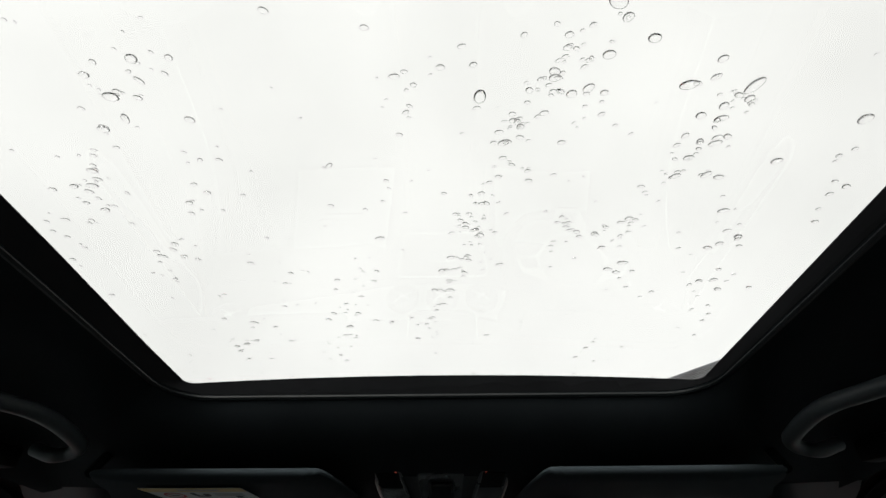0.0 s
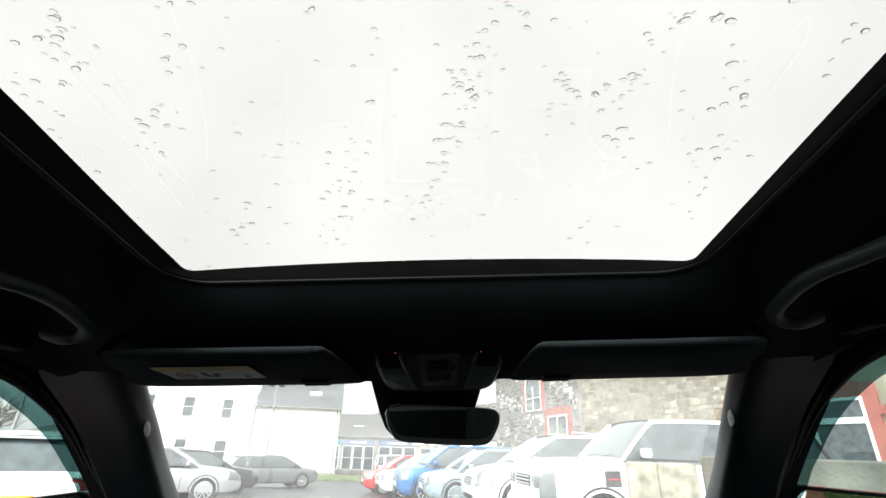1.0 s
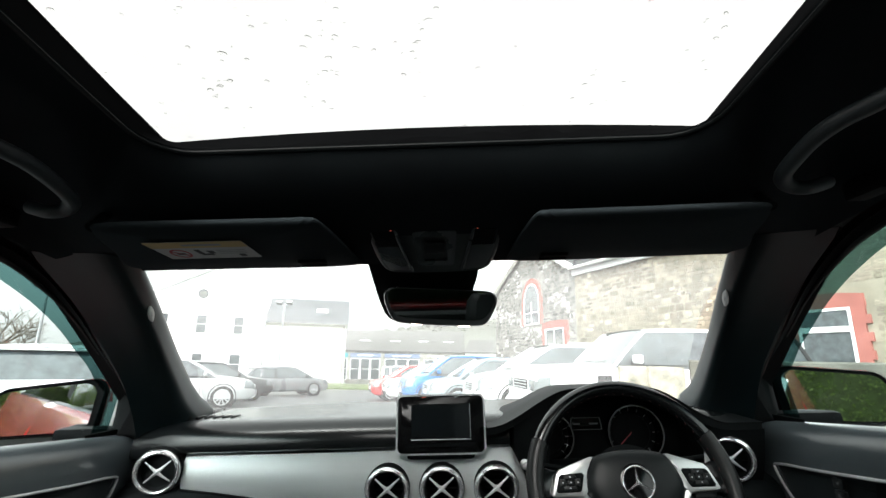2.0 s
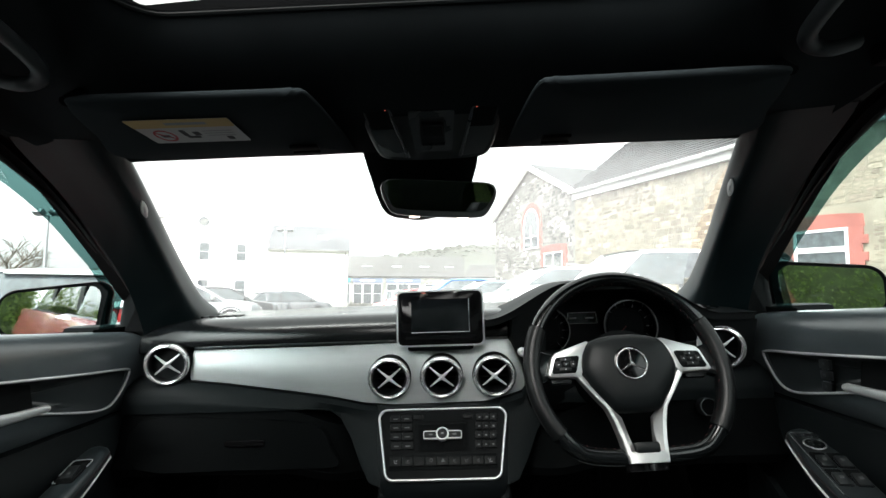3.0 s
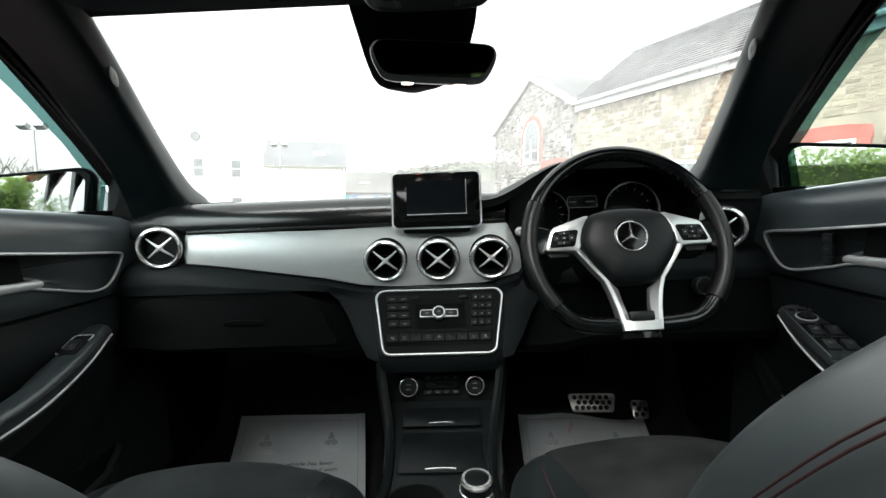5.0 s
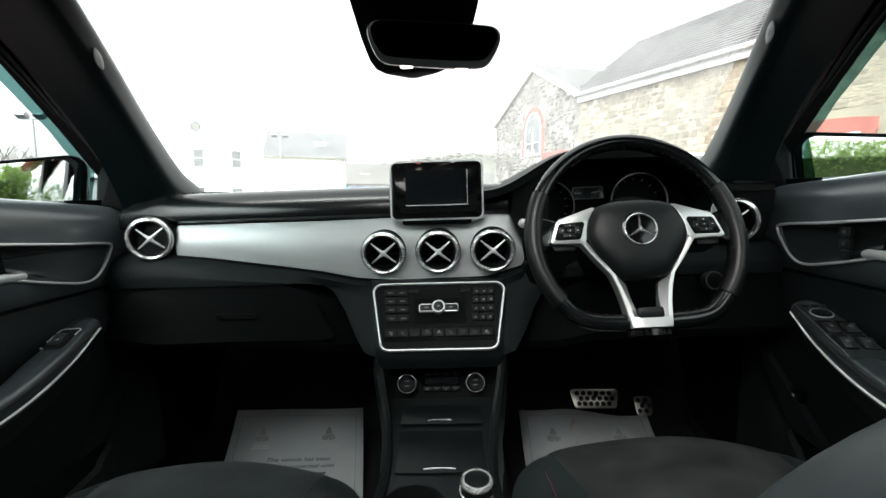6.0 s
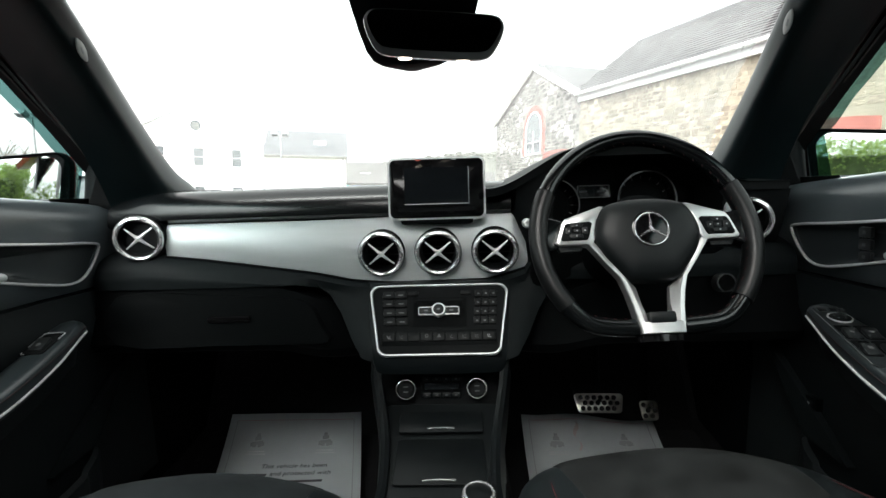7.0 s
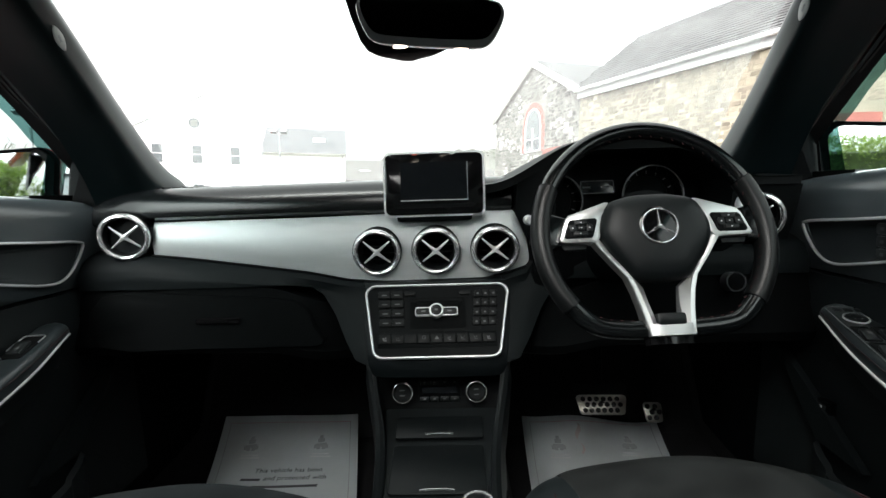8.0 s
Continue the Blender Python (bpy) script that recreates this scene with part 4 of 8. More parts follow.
def dashboard():
    d = thing("dashboard", (0, 1.2, 0.6), "black moulded dashboard with a satin silver trim panel", "dashboard")
    # top pad
    bm = bmesh.new()
    rings = []
    for i in range(57):
        x = -0.712 + 1.424 * i / 56
        back = 1.515 - 0.16 * (abs(x) / 0.68) ** 2.2
        rim = 0.02 * smoothstep(0.60, 0.71, abs(x))
        driver = smoothstep(0.165, 0.185, x) * smoothstep(0.60, 0.58, x)
        f = 1.078 + 0.11 * driver + rim
        z = 0.984 - rim * 0.6 + 0.004 * math.sin((x + 0.7) * 2)
        rings.append([Vector((x, y, zz)) for y, zz in (
            (back, 0.90), (back, 1.006 - rim), (back - 0.06, 1.005 - rim), (f + 0.13, z + 0.0150), (f + 0.070, z + 0.0138), (f + 0.046, z + 0.0115), (f + 0.029, z + 0.0065), (f + 0.018, z - 0.0010), (f + 0.010, z - 0.011),
            (f + 0.005, z - 0.023), (f + 0.002, z - 0.036), (f + 0.003, z - 0.046), (f + 0.018, z - 0.053), (f + 0.05, z - 0.058), (f + 0.06, 0.90))])
    loft(bm, rings)
    part("top_pad", bm, PAD, d, "grained black top pad")
    # cowl over the instruments
    bm = bmesh.new()
    rings = []
    for y, k, low in ((1.035, 0.97, 0.0), (1.028, 1.0, 0.0), (1.04, 1.015, 0.0), (1.10, 1.0, 0.0), (1.20, 0.88, 0.0), (1.30, 0.55, 0.0), (1.42, 0.02, 0.0)):
        rings.append([Vector((x, y, 0.984 + 0.010 * smoothstep(1.03, 1.2, y) + hood_rise(x) * k)) for x in [0.10 + 0.58 * j / 36 for j in range(37)]])
    inner = [[Vector((x, y, 0.984 + hood_rise(x) * 0.97 - 0.016)) for x in [0.10 + 0.58 * j / 36 for j in range(37)]] for y in (1.18, 1.037)]
    loft(bm, inner + rings, around=False)
    part("instrument_cowl", bm, COWLVINYL, d)
    for a, b in ((0.160, 0.235), (0.565, 0.690)):
        bm = bmesh.new()
        rings = []
        for j in range(9):
            x = a + (b - a) * j / 8
            up = 0.984 + hood_rise(x) * 0.97 - 0.010
            low = max(0.86, 0.937 - (x - 0.158) * 2.25) if x < 0.3 else 0.86
            rings.append([Vector((x, y, z)) for y, z in ((1.20, low), (1.080, low), (1.068, low + 0.25 * (up - low)), (1.056, low + 0.6 * (up - low)), (1.046, up - 0.006), (1.20, up))])
        loft(bm, rings)
        part("cowl_cheek", bm, COWLVINYL, d)
    # silver panel
    bm = bmesh.new()
    rings = []
    for i in range(162):
        x = -0.580 + 0.784 * i / 161
        top = 0.929 + 0.004 * smoothstep(-0.3, 0.0, x)
        bot = trim_bottom(x)
        if x > 0.158:
            top = 0.933 - (x - 0.158) * 2.25
            bot = min(bot, top - 0.002)
        bulge = 0.007
        row = [Vector((x, 1.100 - 0.012 * t - bulge * math.sin(math.pi * t), top + (bot - top) * t)) for t in [k / 18 for k in range(19)]]
        rings.append([Vector((x, 1.115, top))] + row + [Vector((x, 1.115, bot))])
    loft(bm, rings)
    holes = [f for f in bm.faces if any(math.hypot(f.calc_center_median().x - vx, f.calc_center_median().z - 0.858) < 0.042 for vx in (-0.118, 0.0, 0.118))]
    bmesh.ops.delete(bm, geom=holes, context="FACES")
    part("trim_panel", bm, SATIN, d, "satin silver trim panel")
    bm = bmesh.new()
    tube(bm, [Vector((x, 1.084, trim_bottom(x) - 0.0015)) for x in [-0.58 + 0.76 * k / 60 for k in range(61)]], 0.0026, 6)
    part("trim_edge", bm, HARD, d)
    # lower dash on either side of the centre stack
    def column_front(z):
        return float(np.interp(z, [0.63, 0.655, 0.68, 0.70, 0.718, 0.735, 0.752, 0.768, 0.783, 0.797, 0.82], [0.99, 0.982, 0.990, 1.004, 1.016, 1.028, 1.041, 1.052, 1.060, 1.064, 1.068]))
    for s in SIDES:
        bm = bmesh.new()
        rings, ledge = [], []
        for i in range(25):
            x = 0.130 + 0.585 * i / 24
            t = trim_bottom(-x) if s < 0 else 0.865
            if s > 0 and x < 0.2:
                t = trim_bottom(x)
            fall = smoothstep(0.36, 0.165, x)
            bulge = -0.022 * fall
            sweep = smoothstep(0.27, 0.138, x)
            foot = 0.798 - 0.145 * sweep ** 1.3
            face = []
            for k in range(8):
                z = t - 0.028 + (foot - t + 0.028) * k / 7
                flat_y, stack_y = 1.056 - bulge - 0.006 * min(1, k / 3), column_front(z) + 0.010
                face.append((flat_y + (stack_y - flat_y) * sweep, z))
            ledge.append([Vector((s * x, y, z)) for y, z in [(1.115, t + 0.006), (1.088, t - 0.002), (1.068, t - 0.012)] + face + [(face[-1][0] + 0.02, foot - 0.002), (1.115, foot - 0.002)]])
            rings.append([Vector((s * x, y + 0.06 * sweep, z)) for y, z in (
                (1.110, 0.800 - 0.05 * fall), (1.056, 0.797 - 0.05 * fall), (1.052, 0.786 - 0.06 * fall),
                (1.040, 0.742 - 0.04 * fall), (1.022, 0.690 - 0.03 * fall), (1.030, 0.672 - 0.03 * fall), (1.06, 0.660 - 0.03 * fall), (1.40, 0.66), (1.40, 0.88))])
        loft(bm, rings)
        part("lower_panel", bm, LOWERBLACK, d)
        part("dash_ledge", loft(bmesh.new(), ledge), DASHSOFT, d, "soft black ledge under the trim")
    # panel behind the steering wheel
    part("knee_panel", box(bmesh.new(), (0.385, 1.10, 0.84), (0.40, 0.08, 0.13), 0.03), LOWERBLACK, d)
    bm = tube(bmesh.new(), [(0.352, 1.16, 0.815), (0.350, 1.0, 0.86), (0.347, 0.915, 0.886)], 0.058, 16)
    part("steering_column", bm, HARD, d)
    # glovebox
    outline = curve([(x, z, 0) for x, z in ((-0.665, 0.786), (-0.45, 0.784), (-0.32, 0.776), (-0.262, 0.760), (-0.238, 0.72), (-0.222, 0.688), (-0.30, 0.684), (-0.45, 0.684), (-0.665, 0.690))], 3, closed=True)
    bm = bmesh.new()
    cx = sum((p.x for p in outline)) / len(outline)
    def lid(p, k, dy):
        z = 0.736 + (p.y - 0.736) * k
        return Vector((cx + (p.x - cx) * k, 1.0485 - 0.22 * max(0, 0.79 - z) - dy, z))
    loft(bm, [[lid(p, 1.0, -0.01) for p in outline], [lid(p, 1.0, 0.004) for p in outline], [lid(p, 0.985, 0.007) for p in outline], [lid(p, 0.5, 0.008) for p in outline]])
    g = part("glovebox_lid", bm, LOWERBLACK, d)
    part("glovebox_pull", box(bmesh.new(), (-0.425, 1.028, 0.738), (0.088, 0.014, 0.013), 0.004), GLOSSY, g)
    # centre stack below the radio
    bm = bmesh.new()
    rings = []
    for z, w in ((0.797, 0.156), (0.783, 0.156), (0.768, 0.155), (0.752, 0.154), (0.735, 0.152), (0.718, 0.150), (0.70, 0.147), (0.68, 0.144), (0.655, 0.141), (0.640, 0.138), (0.630, 0.135)):
        f = column_front(z)
        rings.append([Vector((x, y, z)) for x, y in ((-w - 0.02, 1.25), (-w, f + 0.035), (-w + 0.012, f + 0.008), (-w + 0.03, f), (0, f - 0.003), (w - 0.03, f), (w - 0.012, f + 0.008), (w, f + 0.035), (w + 0.02, 1.25))])
    loft(bm, rings)
    part("middle_column", bm, STACKBLACK, d)
    # demister grilles by the pillars and along the screen
    for s in SIDES:
        g = part("demister", box(bmesh.new(), (s * 0.585, 1.215, 0.992), (0.16, 0.055, 0.012), 0.005, pose(0, 0, 0)), HARD, d)
        for k in range(6):
            part("slat", box(bmesh.new(), (s * (0.525 + 0.022 * k), 1.215, 1.001), (0.008, 0.045, 0.005), 0.002), BLACK, g)
    return d


dashboard()

# ---------------------------------------------------------------- air vents
RUBBERDARK = surface("vent_black", (0.0015, 0.0017, 0.0018), 0.7, grain=500, bump=0.1, spec=0.1)


def air_vent(x, y, z, turn, label):
    v = thing("air_vent", (x, y, z - 0.047), label, "air vent", "dashboard air vents")
    m = frame_on((x, y, z), (math.cos(radians(turn)), math.sin(radians(turn)), 0), (0, -0.12, 1))
    part("barrel", lathe(bmesh.new(), [(0.0, -0.045), (0.046, -0.045), (0.049, 0.0), (0.049, 0.006), (0.044, 0.010), (0.041, 0.006), (0.036, -0.010), (0.034, -0.030), (0.0, -0.032)], m, 48), MATTBLACK, v)
    part("chrome_ring", lathe(bmesh.new(), [(0.0480, 0.002), (0.0482, 0.006), (0.0472, 0.010), (0.0448, 0.0132), (0.0420, 0.0142), (0.0396, 0.0130), (0.0382, 0.010), (0.0378, 0.006)], m, 56), RINGMETAL, v, "polished chrome ring")
    part("inner_ring", lathe(bmesh.new(), [(0.0385, 0.007), (0.0375, 0.010), (0.035, 0.006), (0.0345, -0.002), (0.036, -0.004)], m, 48), MATTBLACK, v)
    for k in range(2):
        bm = bmesh.new()
        a = radians(40 + 100 * k)
        pts = [Vector((math.cos(a) * r, math.sin(a) * r, 0.004 + 0.004 * (1 - (r / 0.033) ** 2))) for r in [-0.034 + 0.068 * j / 12 for j in range(13)]]
        tube(bm, [m @ p for p in pts], 0.003, 8, radii=[0.0017 + 0.0026 * (1 - (abs(j - 6) / 6)) ** 1.8 for j in range(13)])
        part("cross_blade", bm, SILVER, v, "silver crossed blade")
    for k in range(4):
        bm = bmesh.new()
        h = -0.021 + 0.014 * k
        wid = math.sqrt(0.033 ** 2 - h ** 2)
        box(bm, (0, h, -0.016), (2 * wid, 0.0012, 0.012), 0, m)
        part("fin", bm, RUBBERDARK, v)
    part("vent_knob", lathe(bmesh.new(), [(0.0, 0.004), (0.0058, 0.004), (0.0052, 0.0115), (0.003, 0.0135), (0.0, 0.0135)], m, 20), SILVER, v)


for x in (-0.118, 0.0, 0.118):
    air_vent(x, 1.078, 0.858, 0, "round chrome-ringed air vent in the silver panel")
air_vent(-0.624, 1.072, 0.904, 14, "round chrome-ringed air vent at the passenger's end of the dashboard")
air_vent(0.616, 1.062, 0.908, -24, "round chrome-ringed air vent beside the driver's door")
for s in SIDES:
    bm = tube(bmesh.new(), [(s * 0.626, 1.078, 0.903), (s * 0.640, 1.16, 0.90)], 0.050, 32)
    solo("vent_housing", bm, BLACK, "round black housing of the outer air vent", "vent housing", "vent housings")


# ---------------------------------------------------------------- screen on the dash
def media_screen():
    v = thing("media_screen", (0, 1.09, 0.92), "free-standing black media screen, switched off, with silver edge", "screen")
    m = frame_on((0.001, 1.080, 0.9880), (1, 0, 0), (0, 0.10, 1)) @ Matrix.Diagonal((1.042, 1.042, 1, 1))
    part("back_shell", slab(bmesh.new(), rounded(0.190, 0.121, 0.013), 0.010, m, 0.0), SILVER, v, "silver edged shell")
    part("front_bezel", slab(bmesh.new(), rounded(0.183, 0.114, 0.011), 0.0135, m, 0.002), GLOSSY, v, "gloss black bezel")
    part("display", slab(bmesh.new(), rounded(0.125, 0.071, 0.002, 2, 0, 0.005), 0.0139, m), SCREENGLASS, v, "dark unlit display")
    bm = bmesh.new()
    tube(bm, [m @ Vector((x, y, 0.0139)) for x, y in ((-0.0625, -0.0305), (0.0625, -0.0305), (0.0625, 0.040))], 0.0007, 4)
    part("display_edge", bm, SILVER, v)
    part("button_strip", slab(bmesh.new(), rounded(0.150, 0.007, 0.002, 2, 0, -0.041), 0.0138, m), HARD, v)
    part("foot", box(bmesh.new(), (0, 1.090, 0.928), (0.15, 0.05, 0.024), 0.009), HARD, v)
    for x in (-0.035, 0.035):
        part("light_spot", slab(bmesh.new(), rounded(0.009, 0.0016, 0.0006, 2, x, 0.0548), 0.0139, m), LEDRED if x < 0 else SILVER, v)


media_screen()


# ---------------------------------------------------------------- radio
def radio():
    r = thing("radio_panel", (0, 1.02, 0.67), "black radio and button panel in a silver frame", "radio")
    m = frame_on((0, 1.0185, 0.7305), (1, 0, 0), (0, 0.545, 0.838))
    H = 0.147
    outer = rounded(0.243, H, 0.020, 6, top=1.155)
    innr = rounded(0.2335, H - 0.0095, 0.0165, 6, top=1.155)
    bm = bmesh.new()
    rings = [[m @ Vector((x, y, z)) for x, y in o] for o, z in ((outer, -0.004), (outer, 0.003), (rounded(0.2405, H - 0.0025, 0.0195, 6, top=1.155), 0.006), (rounded(0.236, H - 0.007, 0.0175, 6, top=1.155), 0.006), (innr, 0.003), (innr, -0.004))]
    loft(bm, rings, closed=True)
    part("silver_frame", bm, SATIN, r, "satin silver frame")
    part("face", slab(bmesh.new(), innr, 0.0025, m), HARD, r)
    part("disc_bay", slab(bmesh.new(), rounded(0.106, 0.062, 0.003, 3, 0.002, 0.014), 0.0032, m), LOWERBLACK, r, "gloss black disc slot bay")
    part("disc_slot", box(bmesh.new(), (0, 0.040, 0.0034), (0.10, 0.0035, 0.001), 0, m), HARD, r)
    part("lower_bar", slab(bmesh.new(), rounded(0.224, 0.030, 0.003, 3, 0, -0.038), 0.0035, m, 0.001), HARD, r)
    # twin toggles and the knob
    bm = bmesh.new()
    slab(bm, rounded(0.082, 0.017, 0.004, 3, 0, 0.015), 0.010, m, 0.002)
    part("toggle_surround", bm, SILVER, r, "silver toggle bar")
    for x in (-0.025, 0.025):
        part("toggle_key", slab(bmesh.new(), rounded(0.028, 0.0125, 0.003, 3, x, 0.015), 0.0115, m, 0.001), BLACK, r)
        part("key_print", box(bmesh.new(), (x, 0.015, 0.0117), (0.008, 0.003, 0.0003), 0, m), KEYINK, r)
    k = m @ Matrix.Translation((0, 0.015, 0))
    part("volume_ring", lathe(bmesh.new(), [(0.0105, 0.006), (0.0138, 0.006), (0.0138, 0.016), (0.0125, 0.019), (0.0105, 0.019)], k, 36), SATIN, r)
    part("volume_knob", lathe(bmesh.new(), [(0.0, 0.004), (0.0108, 0.004), (0.0108, 0.0185), (0.009, 0.0196), (0.0, 0.0196)], k, 32), BLACK, r)
    part("knob_print", box(bmesh.new(), (0, 0, 0.0198), (0.006, 0.0035, 0.0003), 0, k), KEYINK, r)
    # key fields
    for row in range(4):
        for col in range(2):
            x, y = -0.1020 + 0.0245 * col + 0.0016 * row, 0.0515 - 0.0188 * row
            part("radio_key", slab(bmesh.new(), rounded(0.0235, 0.0150, 0.002, 2, x, y), 0.0062, m, 0.0012), RADIOKEY, r)
            part("key_print", box(bmesh.new(), (x, y - 0.001, 0.0064), (0.010, 0.002, 0.0003), 0, m), KEYINK, r)
        for col in range(3):
            x, y = 0.0800 + 0.0152 * col - 0.0016 * row, 0.0515 - 0.0188 * row
            part("number_key", slab(bmesh.new(), rounded(0.0142, 0.0150, 0.002, 2, x, y), 0.0062, m, 0.0012), RADIOKEY, r)
            part("key_print", box(bmesh.new(), (x, y - 0.001, 0.0064), (0.004, 0.003, 0.0003), 0, m), KEYINK, r)
    for x in (-0.052, 0.055):
        part("radio_key", slab(bmesh.new(), rounded(0.021, 0.009, 0.002, 2, x, 0.0535), 0.0060, m, 0.001), RADIOKEY, r)
    for i in range(9):
        x = -0.097 + 0.0243 * i
        part("function_key", slab(bmesh.new(), rounded(0.0232, 0.0170, 0.002, 2, x, -0.037), 0.0075, m, 0.0012), RADIOKEY, r)
        if i != 2:
            bm = bmesh.new()
            if i == 4:
                slab(bm, [(x - 0.0042, -0.0385), (x + 0.0042, -0.0385), (x, -0.0315)], 0.0003, m @ Matrix.Translation((0, 0, 0.0075)))
            elif i == 3:
                lathe(bm, [(0.0026, 0), (0.0036, 0), (0.0036, 0.0003), (0.0026, 0.0003)], m @ Matrix.Translation((x, -0.0350, 0.0075)), 16)
            else:
                tube(bm, [m @ Vector((x - 0.0035, -0.0340, 0.0077)), m @ Vector((x - 0.002, -0.0395, 0.0077)), m @ Vector((x + 0.0035, -0.0400, 0.0077))], 0.0006, 5)
                tube(bm, [m @ Vector((x - 0.0005, -0.0370, 0.0077)), m @ Vector((x + 0.003 - 0.001 * (i % 3), -0.0340, 0.0077))], 0.0006, 5)
            part("key_symbol", bm, KEYWHITE if i in (0, 8) else KEYINK, r)


radio()


# ---------------------------------------------------------------- climate controls and console
def climate():
    c = thing("climate_panel", (0, 1.03, 0.53), "black climate control panel with two chrome-ringed dials", "climate panel")
    m = frame_on((0, 1.045, 0.580), (1, 0, 0), (0, 0.28, 0.96))
    part("face", slab(bmesh.new(), rounded(0.246, 0.100, 0.010, 3), 0.004, m, 0.001), MATTBLACK, c)
    part("key_bed", slab(bmesh.new(), rounded(0.084, 0.044, 0.004, 3), 0.007, m, 0.001), HARD, c)
    part("readout", slab(bmesh.new(), rounded(0.070, 0.012, 0.002, 2, 0, 0.001), 0.0075, m), SCREENGLASS, c)
    for y in (0.016, -0.016):
        for i in range(4):
            x = -0.030 + 0.020 * i
            part("climate_key", slab(bmesh.new(), rounded(0.017, 0.009, 0.002, 2, x, y), 0.0092, m, 0.001), BLACK, c)
            part("key_print", box(bmesh.new(), (x, y, 0.0094), (0.005, 0.0025, 0.0003), 0, m), KEYINK, c)
    for x in (-0.0725, 0.0725):
        k = m @ Matrix.Translation((x, -0.002, 0))
        d = part("dial", lathe(bmesh.new(), [(0.0, 0.004), (0.0175, 0.004), (0.0175, 0.020), (0.015, 0.0225), (0.0, 0.0225)], k, 40), BLACK, c)
        bm = bmesh.new()
        rings = [[k @ Vector(((r + (0.0007 if q % 2 else 0)) * math.cos(2 * math.pi * q / 72), (r + (0.0007 if q % 2 else 0)) * math.sin(2 * math.pi * q / 72), z)) for q in range(72)]
                 for r, z in ((0.0176, 0.005), (0.0206, 0.005), (0.0206, 0.019), (0.0198, 0.0226), (0.0184, 0.0230))]
        loft(bm, rings, closed=True)
        part("dial_ring", bm, RINGMETAL, d, "knurled chrome ring")
        for y in (-0.005, 0.005):
            part("key_print", box(bmesh.new(), (0, y, 0.0227), (0.010, 0.0024, 0.0003), 0, k), KEYINK, d)


climate()


def centre_console():
    c = thing("centre_console", (0, 0.85, 0.30), "black centre console with two lidded trays", "console")
    def top(y):
        return float(np.interp(y, [-0.4, 0.55, 0.76, 0.83, 0.97, 1.01, 1.06], [0.50, 0.50, 0.488, 0.497, 0.522, 0.537, 0.56]))
    bm = bmesh.new()
    rings = []
    for i in range(22):
        y = 1.06 - 0.07 * i
        w = 0.105 + 0.02 * smoothstep(0.8, 1.05, y) + 0.02 * smoothstep(0.75, 0.5, y)
        rings.append([Vector((x, y, z)) for x, z in ((-w - 0.01, 0.25), (-w, top(y) - 0.02), (-w + 0.008, top(y) - 0.003), (-w + 0.02, top(y)), (w - 0.02, top(y)), (w - 0.008, top(y) - 0.003), (w, top(y) - 0.02), (w + 0.01, 0.25))])
    loft(bm, rings)
    body = part("console_body", bm, CONSOLESATIN, c, "satin black console shell")
    cup = frame_on((-0.040, 0.762, 0.4885), (1, 0, 0), (0, 1, 0.05))
    carve(body, lathe(bmesh.new(), [(0.0, -0.07), (0.046, -0.07), (0.050, 0.03), (0.0, 0.03)], cup, 40))
    part("cup_holder", lathe(bmesh.new(), [(0.0495, 0.0), (0.0515, 0.0005), (0.0525, 0.0025), (0.051, 0.0040), (0.048, 0.0030), (0.0465, -0.004), (0.0435, -0.060), (0.0, -0.062), (0.0, -0.066), (0.047, -0.066)], cup, 48), MATTBLACK, c, "round open cup holder")
    for s in SIDES:
        line = curve([(s * 0.128, 1.005, 0.648), (s * 0.120, 0.985, 0.60), (s * 0.106, 0.945, 0.545), (s * 0.096, 0.87, 0.515), (s * 0.094, 0.79, 0.500), (s * 0.110, 0.66, 0.502)], 6)
        bm = bmesh.new()
        loft(bm, [[p + Vector((s * dx, dy, dz)) for dx, dy, dz in ((-0.009, 0.004, -0.012), (-0.007, 0, 0.002), (0, -0.002, 0.006), (0.008, 0, 0.002), (0.012, 0.004, -0.03), (0.014, 0.09, -0.16), (0.0, 0.09, -0.16))] for p in line])
        part("side_rail", bm, BLACK, c, "raised satin black rail")
    m = frame_on((0.0, 0.978, 0.5345), (1, 0, 0), (0, 0.95, 0.31))
    l1 = part("ashtray_lid", slab(bmesh.new(), rounded(0.163, 0.052, 0.006, 3), 0.0035, m, 0.0015), BLACK, c)
    bm = tube(bmesh.new(), [m @ Vector((x, -0.016 - 3 * x * x, 0.0045)) for x in [-0.026 + 0.0052 * k for k in range(11)]], 0.0022, 8)
    part("lid_pull", bm, CHROME, l1, "chrome pull")
    m = frame_on((0.0, 0.885, 0.510), (1, 0, 0), (0, 0.975, 0.19))
    l2 = part("tray_lid", slab(bmesh.new(), rounded(0.160, 0.108, 0.008, 3), 0.0035, m, 0.0015), BLACK, c)
    bm = tube(bmesh.new(), [m @ Vector((x, -0.046 - 3 * x * x, 0.0045)) for x in [-0.028 + 0.0056 * k for k in range(11)]], 0.0022, 8)
    part("lid_pull", bm, CHROME, l2, "chrome pull")
    bm = box(bmesh.new(), (0, 0.25, 0.54), (0.20, 0.40, 0.12), 0.03)
    part("armrest_box", bm, LEATHER, c)


centre_console()

